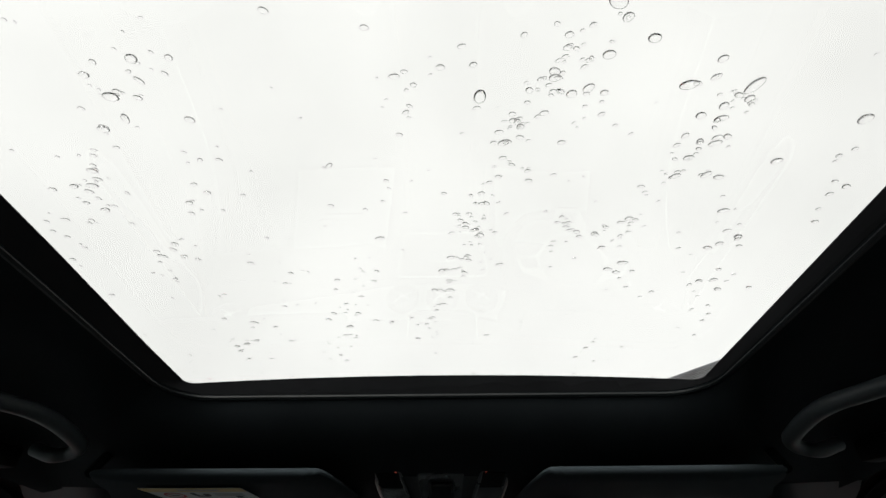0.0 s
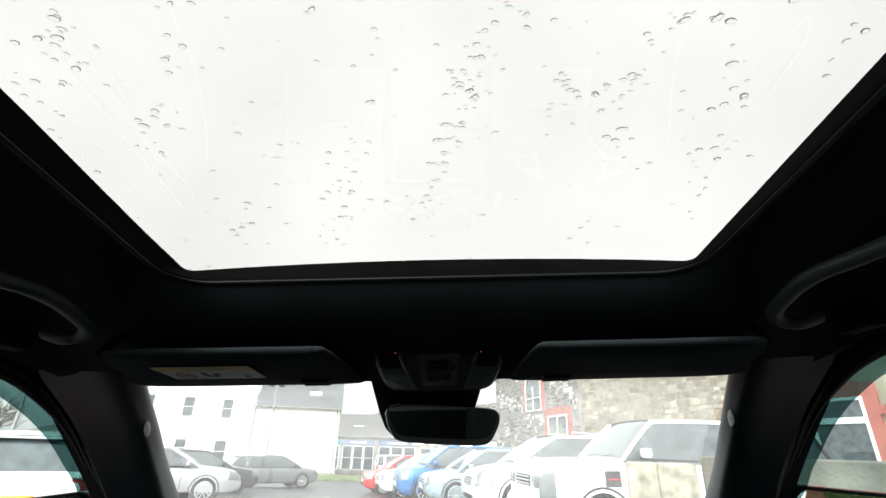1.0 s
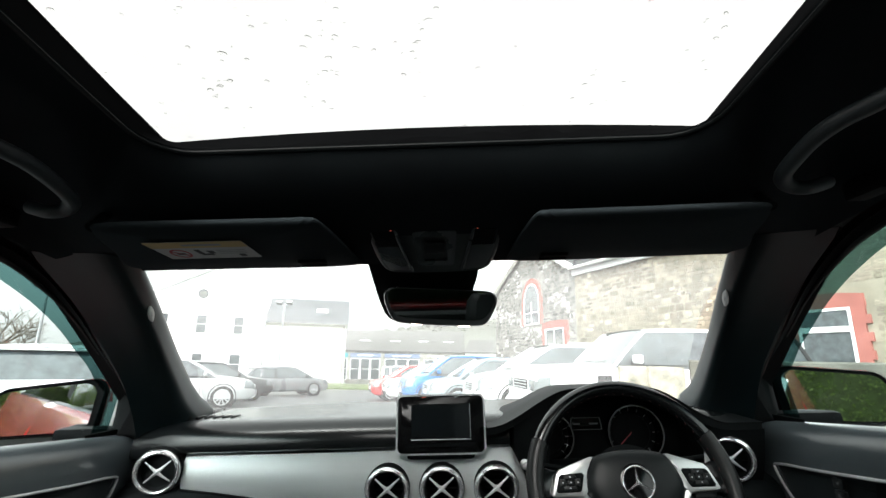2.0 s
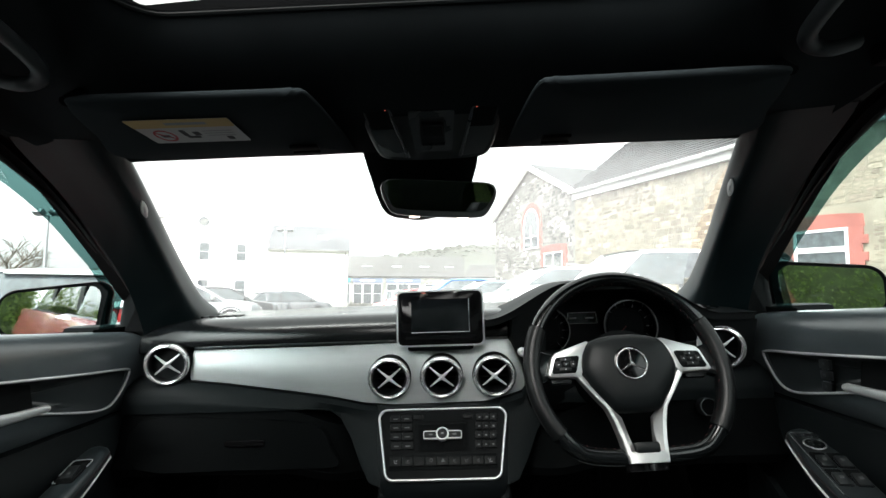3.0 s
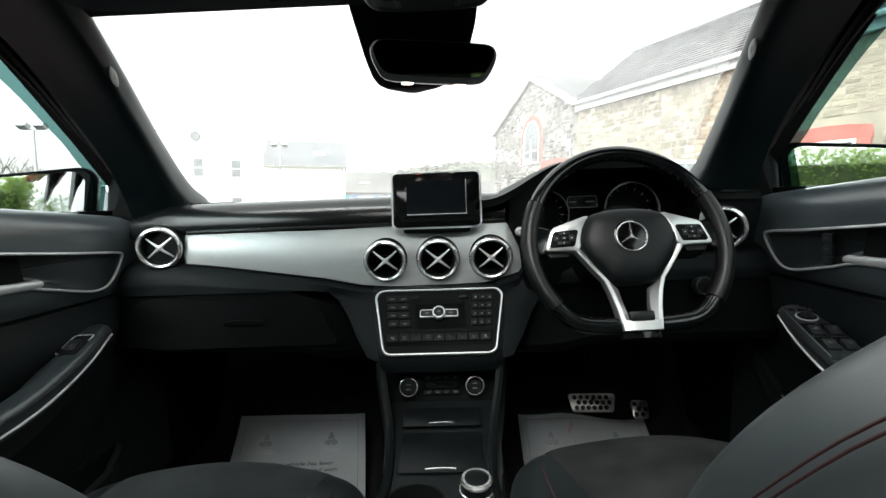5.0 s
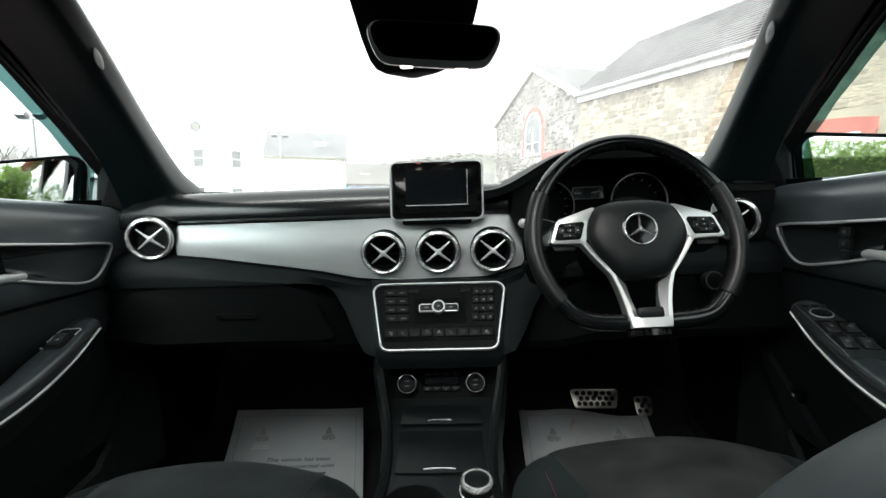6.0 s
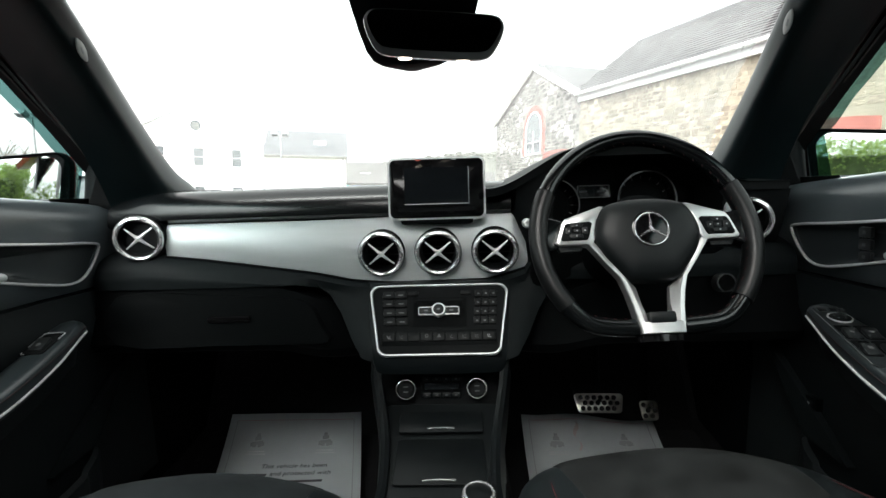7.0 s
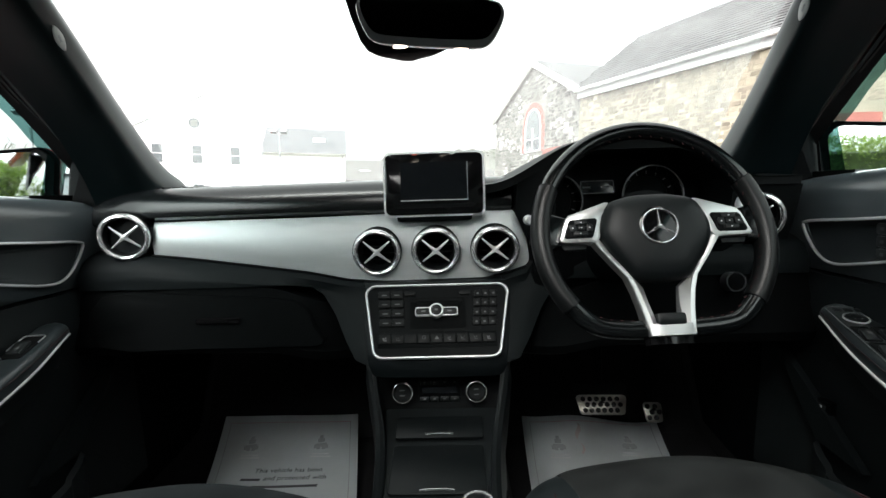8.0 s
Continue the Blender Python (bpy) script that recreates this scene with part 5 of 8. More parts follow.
ctl = thing("rotary_controller", (0.063, 0.792, 0.492), "chrome-rimmed rotary controller on the console", "controller")
k = frame_on((0.063, 0.792, 0.492), (1, 0, 0), (0, 1, 0.12))
part("dial_base", lathe(bmesh.new(), [(0.0, 0.0), (0.029, 0.0), (0.029, 0.003), (0.0, 0.003)], k, 40), GLOSSY, ctl)
part("base_ring", lathe(bmesh.new(), [(0.0265, 0.0025), (0.0295, 0.0025), (0.0298, 0.0045), (0.028, 0.006), (0.0265, 0.005)], k, 48), RINGMETAL, ctl, "chrome base ring")
part("dial_body", lathe(bmesh.new(), [(0.0, 0.003), (0.0245, 0.003), (0.0255, 0.016), (0.0245, 0.023), (0.0215, 0.025), (0.0, 0.0235)], k, 48), BLACK, ctl)
part("dial_rim", lathe(bmesh.new(), [(0.0200, 0.0235), (0.0262, 0.018), (0.0268, 0.0225), (0.0245, 0.0262), (0.0205, 0.0262)], k, 48), RINGMETAL, ctl, "chrome rim")


# ---------------------------------------------------------------- steering wheel and instruments
def steering_wheel():
    w = thing("steering_wheel", (0.346, 0.85, 0.72), "flat-bottomed black leather steering wheel with silver spokes", "steering wheel")
    m = frame_on((0.346, 0.884, 0.896), (1, 0, 0), (0, 0.37, 0.929)) @ Matrix.Rotation(radians(1.3), 4, "Z")
    R = 0.1725

    def rim_point(a):
        x, y = R * math.cos(a), R * math.sin(a)
        y *= 1.045 if y > 0 else 1.0
        low = -0.147
        if y < low + 0.018:
            y = low + 0.018 - 0.018 * (1 - math.exp(-(low + 0.018 - y) / 0.018))
        return Vector((x, y, 0))

    def rim_piece(a0, a1, r, n, mat, name, label="", closed=False, flat=1.0):
        bm = bmesh.new()
        pts = [rim_point(radians(a0 + (a1 - a0) * i / n)) for i in range(n + (0 if closed else 1))]
        rings = []
        for i, p in enumerate(pts):
            q0 = pts[i - 1] if closed or i else p
            q1 = pts[(i + 1) % len(pts)] if closed or i + 1 < len(pts) else p
            t = (q1 - q0).normalized()
            out = Vector((t.y, -t.x, 0))
            rings.append([m @ (p + out * r * math.cos(b) + Vector((0, 0, 1)) * r * flat * math.sin(b)) for b in [2 * math.pi * k / 14 for k in range(14)]])
        loft(bm, rings, closed=closed)
        return part(name, bm, mat, w, label)
    rim_piece(0, 360, 0.0138, 96, RIMLEATHER, "rim", closed=True, flat=1.1)
    for a0, a1 in ((-38, 28), (152, 218)):
        rim_piece(a0, a1, 0.0156, 26, PERFORATED, "grip", "perforated leather grip", flat=1.1)
        for a in (a0, a1):
            rim_piece(a - 0.4, a + 0.4, 0.0162, 1, HARD, "grip_seam")
    # red stitching on the inner side of the rim
    for i in range(84):
        a = radians(-128 + 256 * i / 83)
        p, q = rim_point(a), rim_point(a + 0.02)
        c = p.normalized()
        p1 = p - c * 0.0146 + Vector((0, 0, 0.006))
        q1 = q - c * 0.0138 + Vector((0, 0, 0.0085))
        if i % 2 == 0:
            bm = tube(bmesh.new(), [m @ p1, m @ q1], 0.0007, 5)
            part("stitch", bm, STITCH, w)
    # airbag cover
    half = ((0.030, 0.0615), (0.062, 0.0535), (0.076, 0.036), (0.085, 0.004), (0.075, -0.026), (0.056, -0.052), (0.038, -0.0715))
    out = curve([(x, y, 0) for x, y in half] + [(0, -0.0755, 0)] + [(-x, y, 0) for x, y in reversed(half)] + [(0, 0.063, 0)], 4, closed=True)
    bm = bmesh.new()
    loft(bm, [[m @ Vector((p.x * k, p.y * k, z)) for p in out] for k, z in ((0.98, -0.012), (1.0, 0.004), (0.985, 0.014), (0.94, 0.021), (0.82, 0.0265), (0.6, 0.030), (0.3, 0.0315))])
    cover = part("airbag_cover", bm, BLACK, w, "black airbag cover")
    e = m @ Matrix.Translation((0.0, 0.005, 0.0295))
    part("badge_dish", lathe(bmesh.new(), [(0.0, 0.002), (0.026, 0.0025), (0.030, 0.0015), (0.0335, -0.0005), (0.0335, -0.002), (0.0, -0.002)], e, 40), GLOSSY, cover)
    part("badge_ring", lathe(bmesh.new(), [(0.0254, 0.002), (0.0274, 0.002), (0.0274, 0.0048), (0.0264, 0.0056), (0.0254, 0.0048)], e, 48), RINGMETAL, cover, "chrome ring badge")
    for a in (90, 210, 330):
        bm = bmesh.new()
        u = Vector((math.cos(radians(a)), math.sin(radians(a)), 0))
        s = Vector((-u.y, u.x, 0))
        loft(bm, [[e @ (u * r + s * wd * sx + Vector((0, 0, zz))) for sx, zz in ((-1, 0.002), (0, hh), (1, 0.002))] for r, wd, hh in ((-0.002, 0.0032, 0.0075), (0.010, 0.0021, 0.0066), (0.0258, 0.0006, 0.0046))])
        part("badge_blade", bm, RINGMETAL, cover)
    # silver Y of the spokes
    for s in SIDES:
        bm = bmesh.new()
        o = [(s * x, y) for x, y in ((0.064, 0.053), (0.070, 0.0535), (0.129, 0.0345), (0.135, 0.027), (0.1465, -0.006), (0.142, -0.0095), (0.100, -0.0105), (0.090, -0.012), (0.083, -0.002), (0.078, 0.03))]
        slab(bm, o if s > 0 else list(reversed(o)), 0.020, m @ Matrix.Translation((0, 0, -0.006)), 0.003)
        sp = part("spoke_arm", bm, WHEELSILVER, w, "satin silver spoke")
        o = [(s * x, y) for x, y in ((0.089, 0.0275), (0.128, 0.0255), (0.131, 0.022), (0.1385, -0.0005), (0.136, -0.0035), (0.097, -0.003), (0.094, 0.0), (0.086, 0.024))]
        pad = part("switch_pad", slab(bmesh.new(), o if s > 0 else list(reversed(o)), 0.004, m @ Matrix.Translation((0, 0, 0.0125)), 0.001), HARD, sp)
        for dx, dy, ww, hh in ((-0.0125, 0, 0.010, 0.012), (0.0135, 0, 0.011, 0.012), (0, 0.0088, 0.020, 0.0075), (0.002, -0.0088, 0.022, 0.0075), (0, 0, 0.011, 0.0075)):
            part("thumb_key", slab(bmesh.new(), rounded(ww, hh, 0.002, 2, s * (0.112 + dx), 0.012 + dy), 0.0062, m @ Matrix.Translation((0, 0, 0.0125)), 0.0008), BLACK, pad)
            part("key_mark", slab(bmesh.new(), rounded(0.0026, 0.0020, 0.0006, 1, s * (0.112 + dx), 0.012 + dy), 0.0002, m @ Matrix.Translation((0, 0, 0.0188))), KEYWHITE, pad)
        bm = bmesh.new()
        o = [(s * x, y) for x, y in ((0.143, -0.010), (0.102, -0.011), (0.104, -0.018), (0.138, -0.0185))]
        slab(bm, o if s > 0 else list(reversed(o)), 0.012, m @ Matrix.Translation((0, 0, -0.010)), 0.002)
        part("spoke_underside", bm, BLACK, w)
        # grip bridge from the spoke to the rim
        bm = bmesh.new()
        o = [(s * x, y) for x, y in ((0.128, 0.033), (0.166, 0.046), (0.168, -0.022), (0.140, -0.012))]
        slab(bm, o if s > 0 else list(reversed(o)), 0.016, m @ Matrix.Translation((0, 0, -0.010)), 0.006)
        part("grip_bridge", bm, RIMLEATHER, w)
        # lower leg: from the pad's flank to the foot, with a broad inner flank below
        bm = bmesh.new()
        legs = [((0.096, -0.009), (0.086, -0.005), 0.013), ((0.073, -0.041), (0.065, -0.037), 0.0135), ((0.053, -0.0665), (0.044, -0.066), 0.014), ((0.045, -0.090), (0.026, -0.082), 0.015), ((0.039, -0.115), (0.022, -0.108), 0.017), ((0.0325, -0.155), (0.019, -0.134), 0.0215)]
        rings = []
        for a, b, z in legs:
            flank = smoothstep(0.010, 0.019, abs(a[0] - b[0]))
            rings.append([m @ Vector((s * x, y, h)) for x, y, h in ((a[0], a[1], -0.006), (a[0], a[1], z - 0.0015), (a[0] - 0.0015, a[1], z), (a[0] - 0.007, a[1] * 0.7 + b[1] * 0.3, z), (b[0] + 0.0005, b[1], z - 0.002 - 0.012 * flank), (b[0], b[1], -0.006))])
        part("spoke_leg", loft(bm, rings), WHEELSILVER, w, "satin silver lower spoke")
    bm = bmesh.new()
    slab(bm, [(-0.0325, -0.156), (0.0325, -0.156), (0.030, -0.138), (-0.030, -0.138)], 0.0275, m @ Matrix.Translation((0, 0, -0.006)), 0.003)
    part("spoke_foot", bm, WHEELSILVER, w)
    part("foot_insert", slab(bmesh.new(), rounded(0.042, 0.017, 0.004, 3, 0, -0.132), 0.0295, m @ Matrix.Translation((0, 0, -0.006)), 0.003), BLACK, w)
    bm = bmesh.new()
    slab(bm, [(-0.034, -0.168), (0.034, -0.168), (0.033, -0.153), (-0.033, -0.153)], 0.018, m @ Matrix.Translation((0, 0, -0.008)), 0.004)
    part("rim_plate", bm, GLOSSY, w, "gloss black plate at the foot of the rim")
    part("hub", lathe(bmesh.new(), [(0.0, -0.06), (0.05, -0.06), (0.07, -0.02), (0.075, 0.0), (0.0, 0.0)], m, 28), HARD, w)


PERFORATED = surface("perforated_leather", (0.0040, 0.0046, 0.0049), 0.36, grain=420, bump=0.18, vary=0.2, cells=True, spec=0.25)
steering_wheel()


GALVDARK = surface("dull_silver", (0.07, 0.072, 0.075), 0.4, metal=0.6, grain=400, bump=0.02, vary=0.05)


def instruments():
    g = thing("instrument_cluster", (0.36, 1.15, 0.88), "dark instrument cluster with two ringed dials", "instruments")
    bm = bmesh.new()
    loft(bm, [[Vector((x, y, z)) for y, z in ((1.185, 0.855), (1.165, 0.855), (1.165, 0.966 + hood_rise(x) * 0.9), (1.185, 0.966 + hood_rise(x) * 0.9))] for x in [0.185 + 0.40 * k / 16 for k in range(17)]])
    part("back_plate", bm, MATTBLACK, g)
    for x, z, r in ((0.250, 0.945, 0.052), (0.447, 0.950, 0.060)):
        m = frame_on((x, 1.155, z), (1, 0, 0), (0, 0.1, 1))
        t = part("dial_tube", lathe(bmesh.new(), [(r - 0.003, -0.02), (r, -0.02), (r + 0.003, 0.03), (r - 0.001, 0.03)], m, 48), GLOSSY, g)
        part("dial_rim", lathe(bmesh.new(), [(r + 0.0005, 0.029), (r + 0.003, 0.029), (r + 0.003, 0.032), (r + 0.0005, 0.032)], m, 48), GALVDARK, t, "fine silver rim")
        part("dial_face", lathe(bmesh.new(), [(0.0, -0.008), (r - 0.003, -0.008), (r - 0.003, -0.004), (0.0, -0.004)], m, 48), MATTBLACK, t)
        part("dial_band", lathe(bmesh.new(), [(r * 0.72, -0.004), (r * 0.80, -0.004), (r * 0.80, -0.001), (r * 0.72, -0.001)], m, 48), HARD, t)
        for k in range(13):
            a = radians(225 - 270 * k / 12)
            part("tick", box(bmesh.new(), (0.86 * r, 0, -0.003), (0.008, 0.0012, 0.0006), 0, m @ Matrix.Rotation(a, 4, "Z")), INK, t)
        part("needle", box(bmesh.new(), (0.30 * r, 0, 0.0), (0.62 * r, 0.0016, 0.001), 0, m @ Matrix.Rotation(radians(222), 4, "Z")), REDINK, t)
    m = frame_on((0.340, 1.150, 0.973), (1, 0, 0), (0, 0.1, 1))
    bm = bmesh.new()
    o, i = rounded(0.074, 0.028, 0.003, 2, top=0.93), rounded(0.071, 0.025, 0.002, 2, top=0.93)
    loft(bm, [[m @ Vector((x, y, 0)) for x, y in o], [m @ Vector((x, y, 0.003)) for x, y in o], [m @ Vector((x, y, 0.003)) for x, y in i], [m @ Vector((x, y, 0)) for x, y in i]], closed=True)
    d = part("display_frame", bm, GALVDARK, g)
    part("display", slab(bmesh.new(), i, 0.0005, m), SCREENGLASS, d)
    for x, ww in ((-0.022, 0.016), (0.018, 0.020)):
        part("display_text", box(bmesh.new(), (x, 0, 0.0008), (ww, 0.0035, 0.0003), 0, m), KEYINK, d)
    # lit sliver on the cowl's right shoulder
    return g


instruments()

st = thing("indicator_stalk", (0.50, 0.99, 0.93), "silver-tipped stalk behind the steering wheel", "stalk", "stalks")
part("stalk_arm", tube(bmesh.new(), [(0.40, 0.985, 0.905), (0.50, 0.975, 0.925), (0.535, 0.965, 0.930)], 0.007, 10), HARD, st)
part("shift_paddle", slab(bmesh.new(), [(-0.010, -0.022), (0.006, -0.024), (0.016, 0.0), (0.022, 0.026), (0.010, 0.030), (-0.004, 0.006)], 0.006, frame_on((0.512, 0.945, 0.935), (1, 0, 0), (0, 0.3, 1)), 0.002), SILVER, st, "silver gear paddle")
st = thing("gear_stalk", (0.18, 1.0, 0.90), "silver-capped stalk at the wheel's inner side", "stalk", "stalks")
part("stalk_arm", tube(bmesh.new(), [(0.29, 0.985, 0.905), (0.20, 0.995, 0.915), (0.172, 1.0, 0.918)], 0.006, 10), HARD, st)
part("stalk_cap", lathe(bmesh.new(), [(0.0, 0.0), (0.009, 0.0), (0.009, 0.012), (0.006, 0.016), (0.0, 0.016)], frame_on((0.172, 1.002, 0.918), (1, 0, 0), (0, 0, 1)), 20), SILVER, st, "silver cap")
ig = thing("ignition_switch", (0.553, 1.04, 0.77), "chrome-ringed ignition switch beside the column", "ignition switch")
k = frame_on((0.560, 1.022, 0.790), (1, 0, 0), (0, 0.2, 1))
part("switch_ring", lathe(bmesh.new(), [(0.016, -0.02), (0.0185, -0.02), (0.0185, 0.003), (0.016, 0.003)], k, 32), GALVDARK, ig)
part("switch_face", lathe(bmesh.new(), [(0.0, -0.02), (0.0165, -0.02), (0.0165, 0.001), (0.0, 0.001)], k, 28), GLOSSY, ig)


# ---------------------------------------------------------------- overhead: console, visors, handles, mirror
def overhead_console():
    o = thing("overhead_console", (0.01, 0.70, 1.29), "black overhead console with lamps and roof switch", "overhead console")
    cx = 0.016
    m = frame_on((cx - 0.006, 0.738, 1.3225), (1, 0, 0), (0, -0.885, 0.465))
    half = [(0.066, -0.0765), (0.090, -0.068), (0.101, -0.040), (0.109, 0.010), (0.117, 0.062), (0.112, 0.078)]
    out = [(p.x, p.y) for p in curve([(0, -0.079, 0)] + [(x, y, 0) for x, y in half] + [(0, 0.080, 0)] + [(-x, y, 0) for x, y in reversed(half)], 4, closed=True)]
    bm = bmesh.new()
    loft(bm, [[m @ Vector((x * k, y * k, z)) for x, y in out] for k, z in ((1.12, -0.035), (1.05, -0.012), (1.025, -0.002), (0.995, 0.005), (0.95, 0.009), (0.6, 0.0105))])
    part("console_shell", bm, SHELLBLACK, o)
    for s in SIDES:
        a = [(s * x, y) for x, y in ((0.048, -0.064), (0.083, -0.058), (0.094, -0.03), (0.101, 0.014), (0.105, 0.044), (0.066, 0.046), (0.057, 0.0))]
        bm = bmesh.new()
        slab(bm, a if s > 0 else list(reversed(a)), 0.004, m @ Matrix.Translation((0, 0, 0.0095)), 0.001)
        part("reading_lamp", bm, LAMPCOVER, o)
        bm = bmesh.new()
        b = [(s * x, y) for x, y in ((0.056, 0.004), (0.095, 0.004), (0.101, 0.040), (0.066, 0.042))]
        slab(bm, b if s > 0 else list(reversed(b)), 0.002, m @ Matrix.Translation((0, 0, 0.0136)))
        part("lamp_key", bm, MATTBLACK, o)
        bm = tube(bmesh.new(), [m @ Vector((s * 0.044, -0.064, 0.012)), m @ Vector((s * 0.056, 0.0, 0.016)), m @ Vector((s * 0.066, 0.046, 0.012))], 0.003, 8)
        part("lamp_rib", bm, LAMPCOVER, o)
        part("ambient_led", lathe(bmesh.new(), [(0.0, 0.0), (0.0011, 0.0), (0.0011, 0.001), (0.0, 0.001)], m @ Matrix.Translation((s * 0.070, 0.043, 0.0150)), 12), LEDRED, o, "tiny glowing red light")
    bm = bmesh.new()
    o2, i2 = rounded(0.062, 0.086, 0.006, 3, 0, -0.005, top=1.15), rounded(0.040, 0.062, 0.004, 3, 0, -0.005)
    loft(bm, [[m @ Vector((x, y, 0.010)) for x, y in o2], [m @ Vector((x, y, 0.0155)) for x, y in o2], [m @ Vector((x, y, 0.0155)) for x, y in i2], [m @ Vector((x, y, 0.010)) for x, y in i2]], closed=True)
    part("switch_bezel", bm, LAMPCOVER, o)
    part("roof_switch", box(bmesh.new(), (0, -0.002, 0.012), (0.034, 0.026, 0.012), 0.005, m), BLACK, o)


overhead_console()


def visor(s):
    v = thing("sun_visor", (s * 0.36, 0.75, 1.30), "black cloth sun visor folded up" + (" with a warning sticker" if s < 0 else ""), "sun visor", "sun visors")
    p = {"it": (0.148, 0.578, 1.3155), "ot": (0.466, 0.572, 1.3155), "ob": (0.530, 0.785, 1.302), "ib": (0.130, 0.800, 1.301)}
    c = {k: Vector((s * q[0] + 0.004, q[1], q[2])) for k, q in p.items()}
    pts = curve([c["it"].lerp(c["ib"], 0.10), c["it"].lerp(c["ot"], 0.05), c["it"].lerp(c["ot"], 0.12), c["it"].lerp(c["ot"], 0.5), c["it"].lerp(c["ot"], 0.92), c["ot"].lerp(c["ob"], 0.10), c["ot"].lerp(c["ob"], 0.55) + Vector((s * 0.006, 0, 0)), c["ob"], c["ob"].lerp(c["ib"], 0.5) + Vector((0, 0.012, 0)), c["ib"] + Vector((s * 0.02, 0.004, 0)), c["ib"].lerp(c["it"], 0.15)], 5, closed=True)
    mid = sum(pts, Vector()) / len(pts)
    down = Vector((0, -0.06, -1.0))
    bm = bmesh.new()
    loft(bm, [[mid + (q - mid) * k + down * z for q in pts] for k, z in ((0.5, -0.005), (0.98, -0.004), (0.995, -0.002), (1.0, 0.0005), (0.992, 0.003), (0.95, 0.006), (0.5, 0.008))])
    part("visor_pad", bm, VISORCLOTH, v)
    edge = c["ib"].lerp(c["ob"], 0.16)
    part("visor_notch", box(bmesh.new(), edge + Vector((s * 0.012, -0.046, -0.007)), (0.046, 0.020, 0.006), 0.003), MATTBLACK, v)
    bm = tube(bmesh.new(), [edge + Vector((s * 0.012 + dx, -0.038 + dy, -0.010)) for dx, dy in ((-0.022, 0.006), (-0.010, 0.002), (0.010, 0.002), (0.022, 0.006))], 0.0025, 8)
    part("visor_clip", bm, HARD, v)
    bm = tube(bmesh.new(), [c["ot"] + Vector((0, 0.01, 0.0)), c["ot"] + Vector((s * 0.012, 0.06, 0.040))], 0.007, 8)
    part("visor_pivot", bm, HARD, v)
    return c


visor(-1)
visor(1)


def warning_sticker():
    w = thing("warning_sticker", (-0.335, 0.70, 1.30), "white and yellow airbag warning sticker on the visor", "sticker")
    m = frame_on((-0.343, 0.664, 1.2985), (1, 0.02, 0.0), (0.0, -1.0, 0.062)) @ Matrix.Diagonal((0.97, 1.35, 1, 1))
    z = 0.0004
    part("sticker_sheet", slab(bmesh.new(), rounded(0.150, 0.062, 0.002, 2), z, m), WHITEPRINT, w)
    part("sticker_band", slab(bmesh.new(), rounded(0.150, 0.020, 0.002, 2, 0, 0.021), z, m @ Matrix.Translation((0, 0, z))), AMBER, w, "yellow band")
    part("band_bars", box(bmesh.new(), (0.008, 0.021, 0.0009), (0.060, 0.006, 0.0003), 0, m), INK, w)
    part("ban_ring", lathe(bmesh.new(), [(0.0125, 0), (0.0155, 0), (0.0155, 0.0004), (0.0125, 0.0004)], m @ Matrix.Translation((-0.045, -0.010, z)), 32), REDINK, w)
    part("ban_bar", box(bmesh.new(), (0, 0, 0.0006), (0.026, 0.003, 0.0003), 0, m @ Matrix.Translation((-0.045, -0.010, 0)) @ Matrix.Rotation(radians(-40), 4, "Z")), REDINK, w)
    part("seat_symbol", box(bmesh.new(), (-0.045, -0.011, 0.0006), (0.012, 0.006, 0.0003), 0, m), DARKINK, w)
    for x, y, ww, hh in ((-0.012, -0.004, 0.008, 0.016), (-0.004, -0.015, 0.020, 0.006), (0.006, -0.006, 0.010, 0.010), (0.050, -0.020, 0.010, 0.009)):
        part("pictogram", box(bmesh.new(), (x, y, 0.0006), (ww, hh, 0.0003), 0, m), DARKINK, w)
    for k in range(3):
        part("print_line", box(bmesh.new(), (0.040, 0.0 - 0.006 * k, 0.0006), (0.044, 0.0016, 0.0003), 0, m), INK, w)


warning_sticker()


def grab_handle(s):
    g = thing("grab_handle", (s * 0.59, 0.5, 1.35), "black folding grab handle on the roof side", "grab handle", "grab handles")
    line = curve([(s * 0.545, 0.27, 1.380), (s * 0.500, 0.295, 1.370), (s * 0.482, 0.34, 1.366), (s * 0.466, 0.405, 1.364), (s * 0.457, 0.440, 1.363), (s * 0.456, 0.480, 1.359), (s * 0.465, 0.533, 1.351), (s * 0.475, 0.560, 1.346), (s * 0.492, 0.573, 1.340), (s * 0.514, 0.571, 1.336), (s * 0.545, 0.575, 1.345)], 6)
    part("grip", tube(bmesh.new(), line, 0.0105, 12, flat=0.9), GRIPPLASTIC, g)
    for y, z in ((0.58, 1.340), (0.30, 1.400)):
        part("mount", box(bmesh.new(), (s * 0.604, y, z), (0.03, 0.06, 0.03), 0.008), HARD, g)


for s in SIDES:
    grab_handle(s)


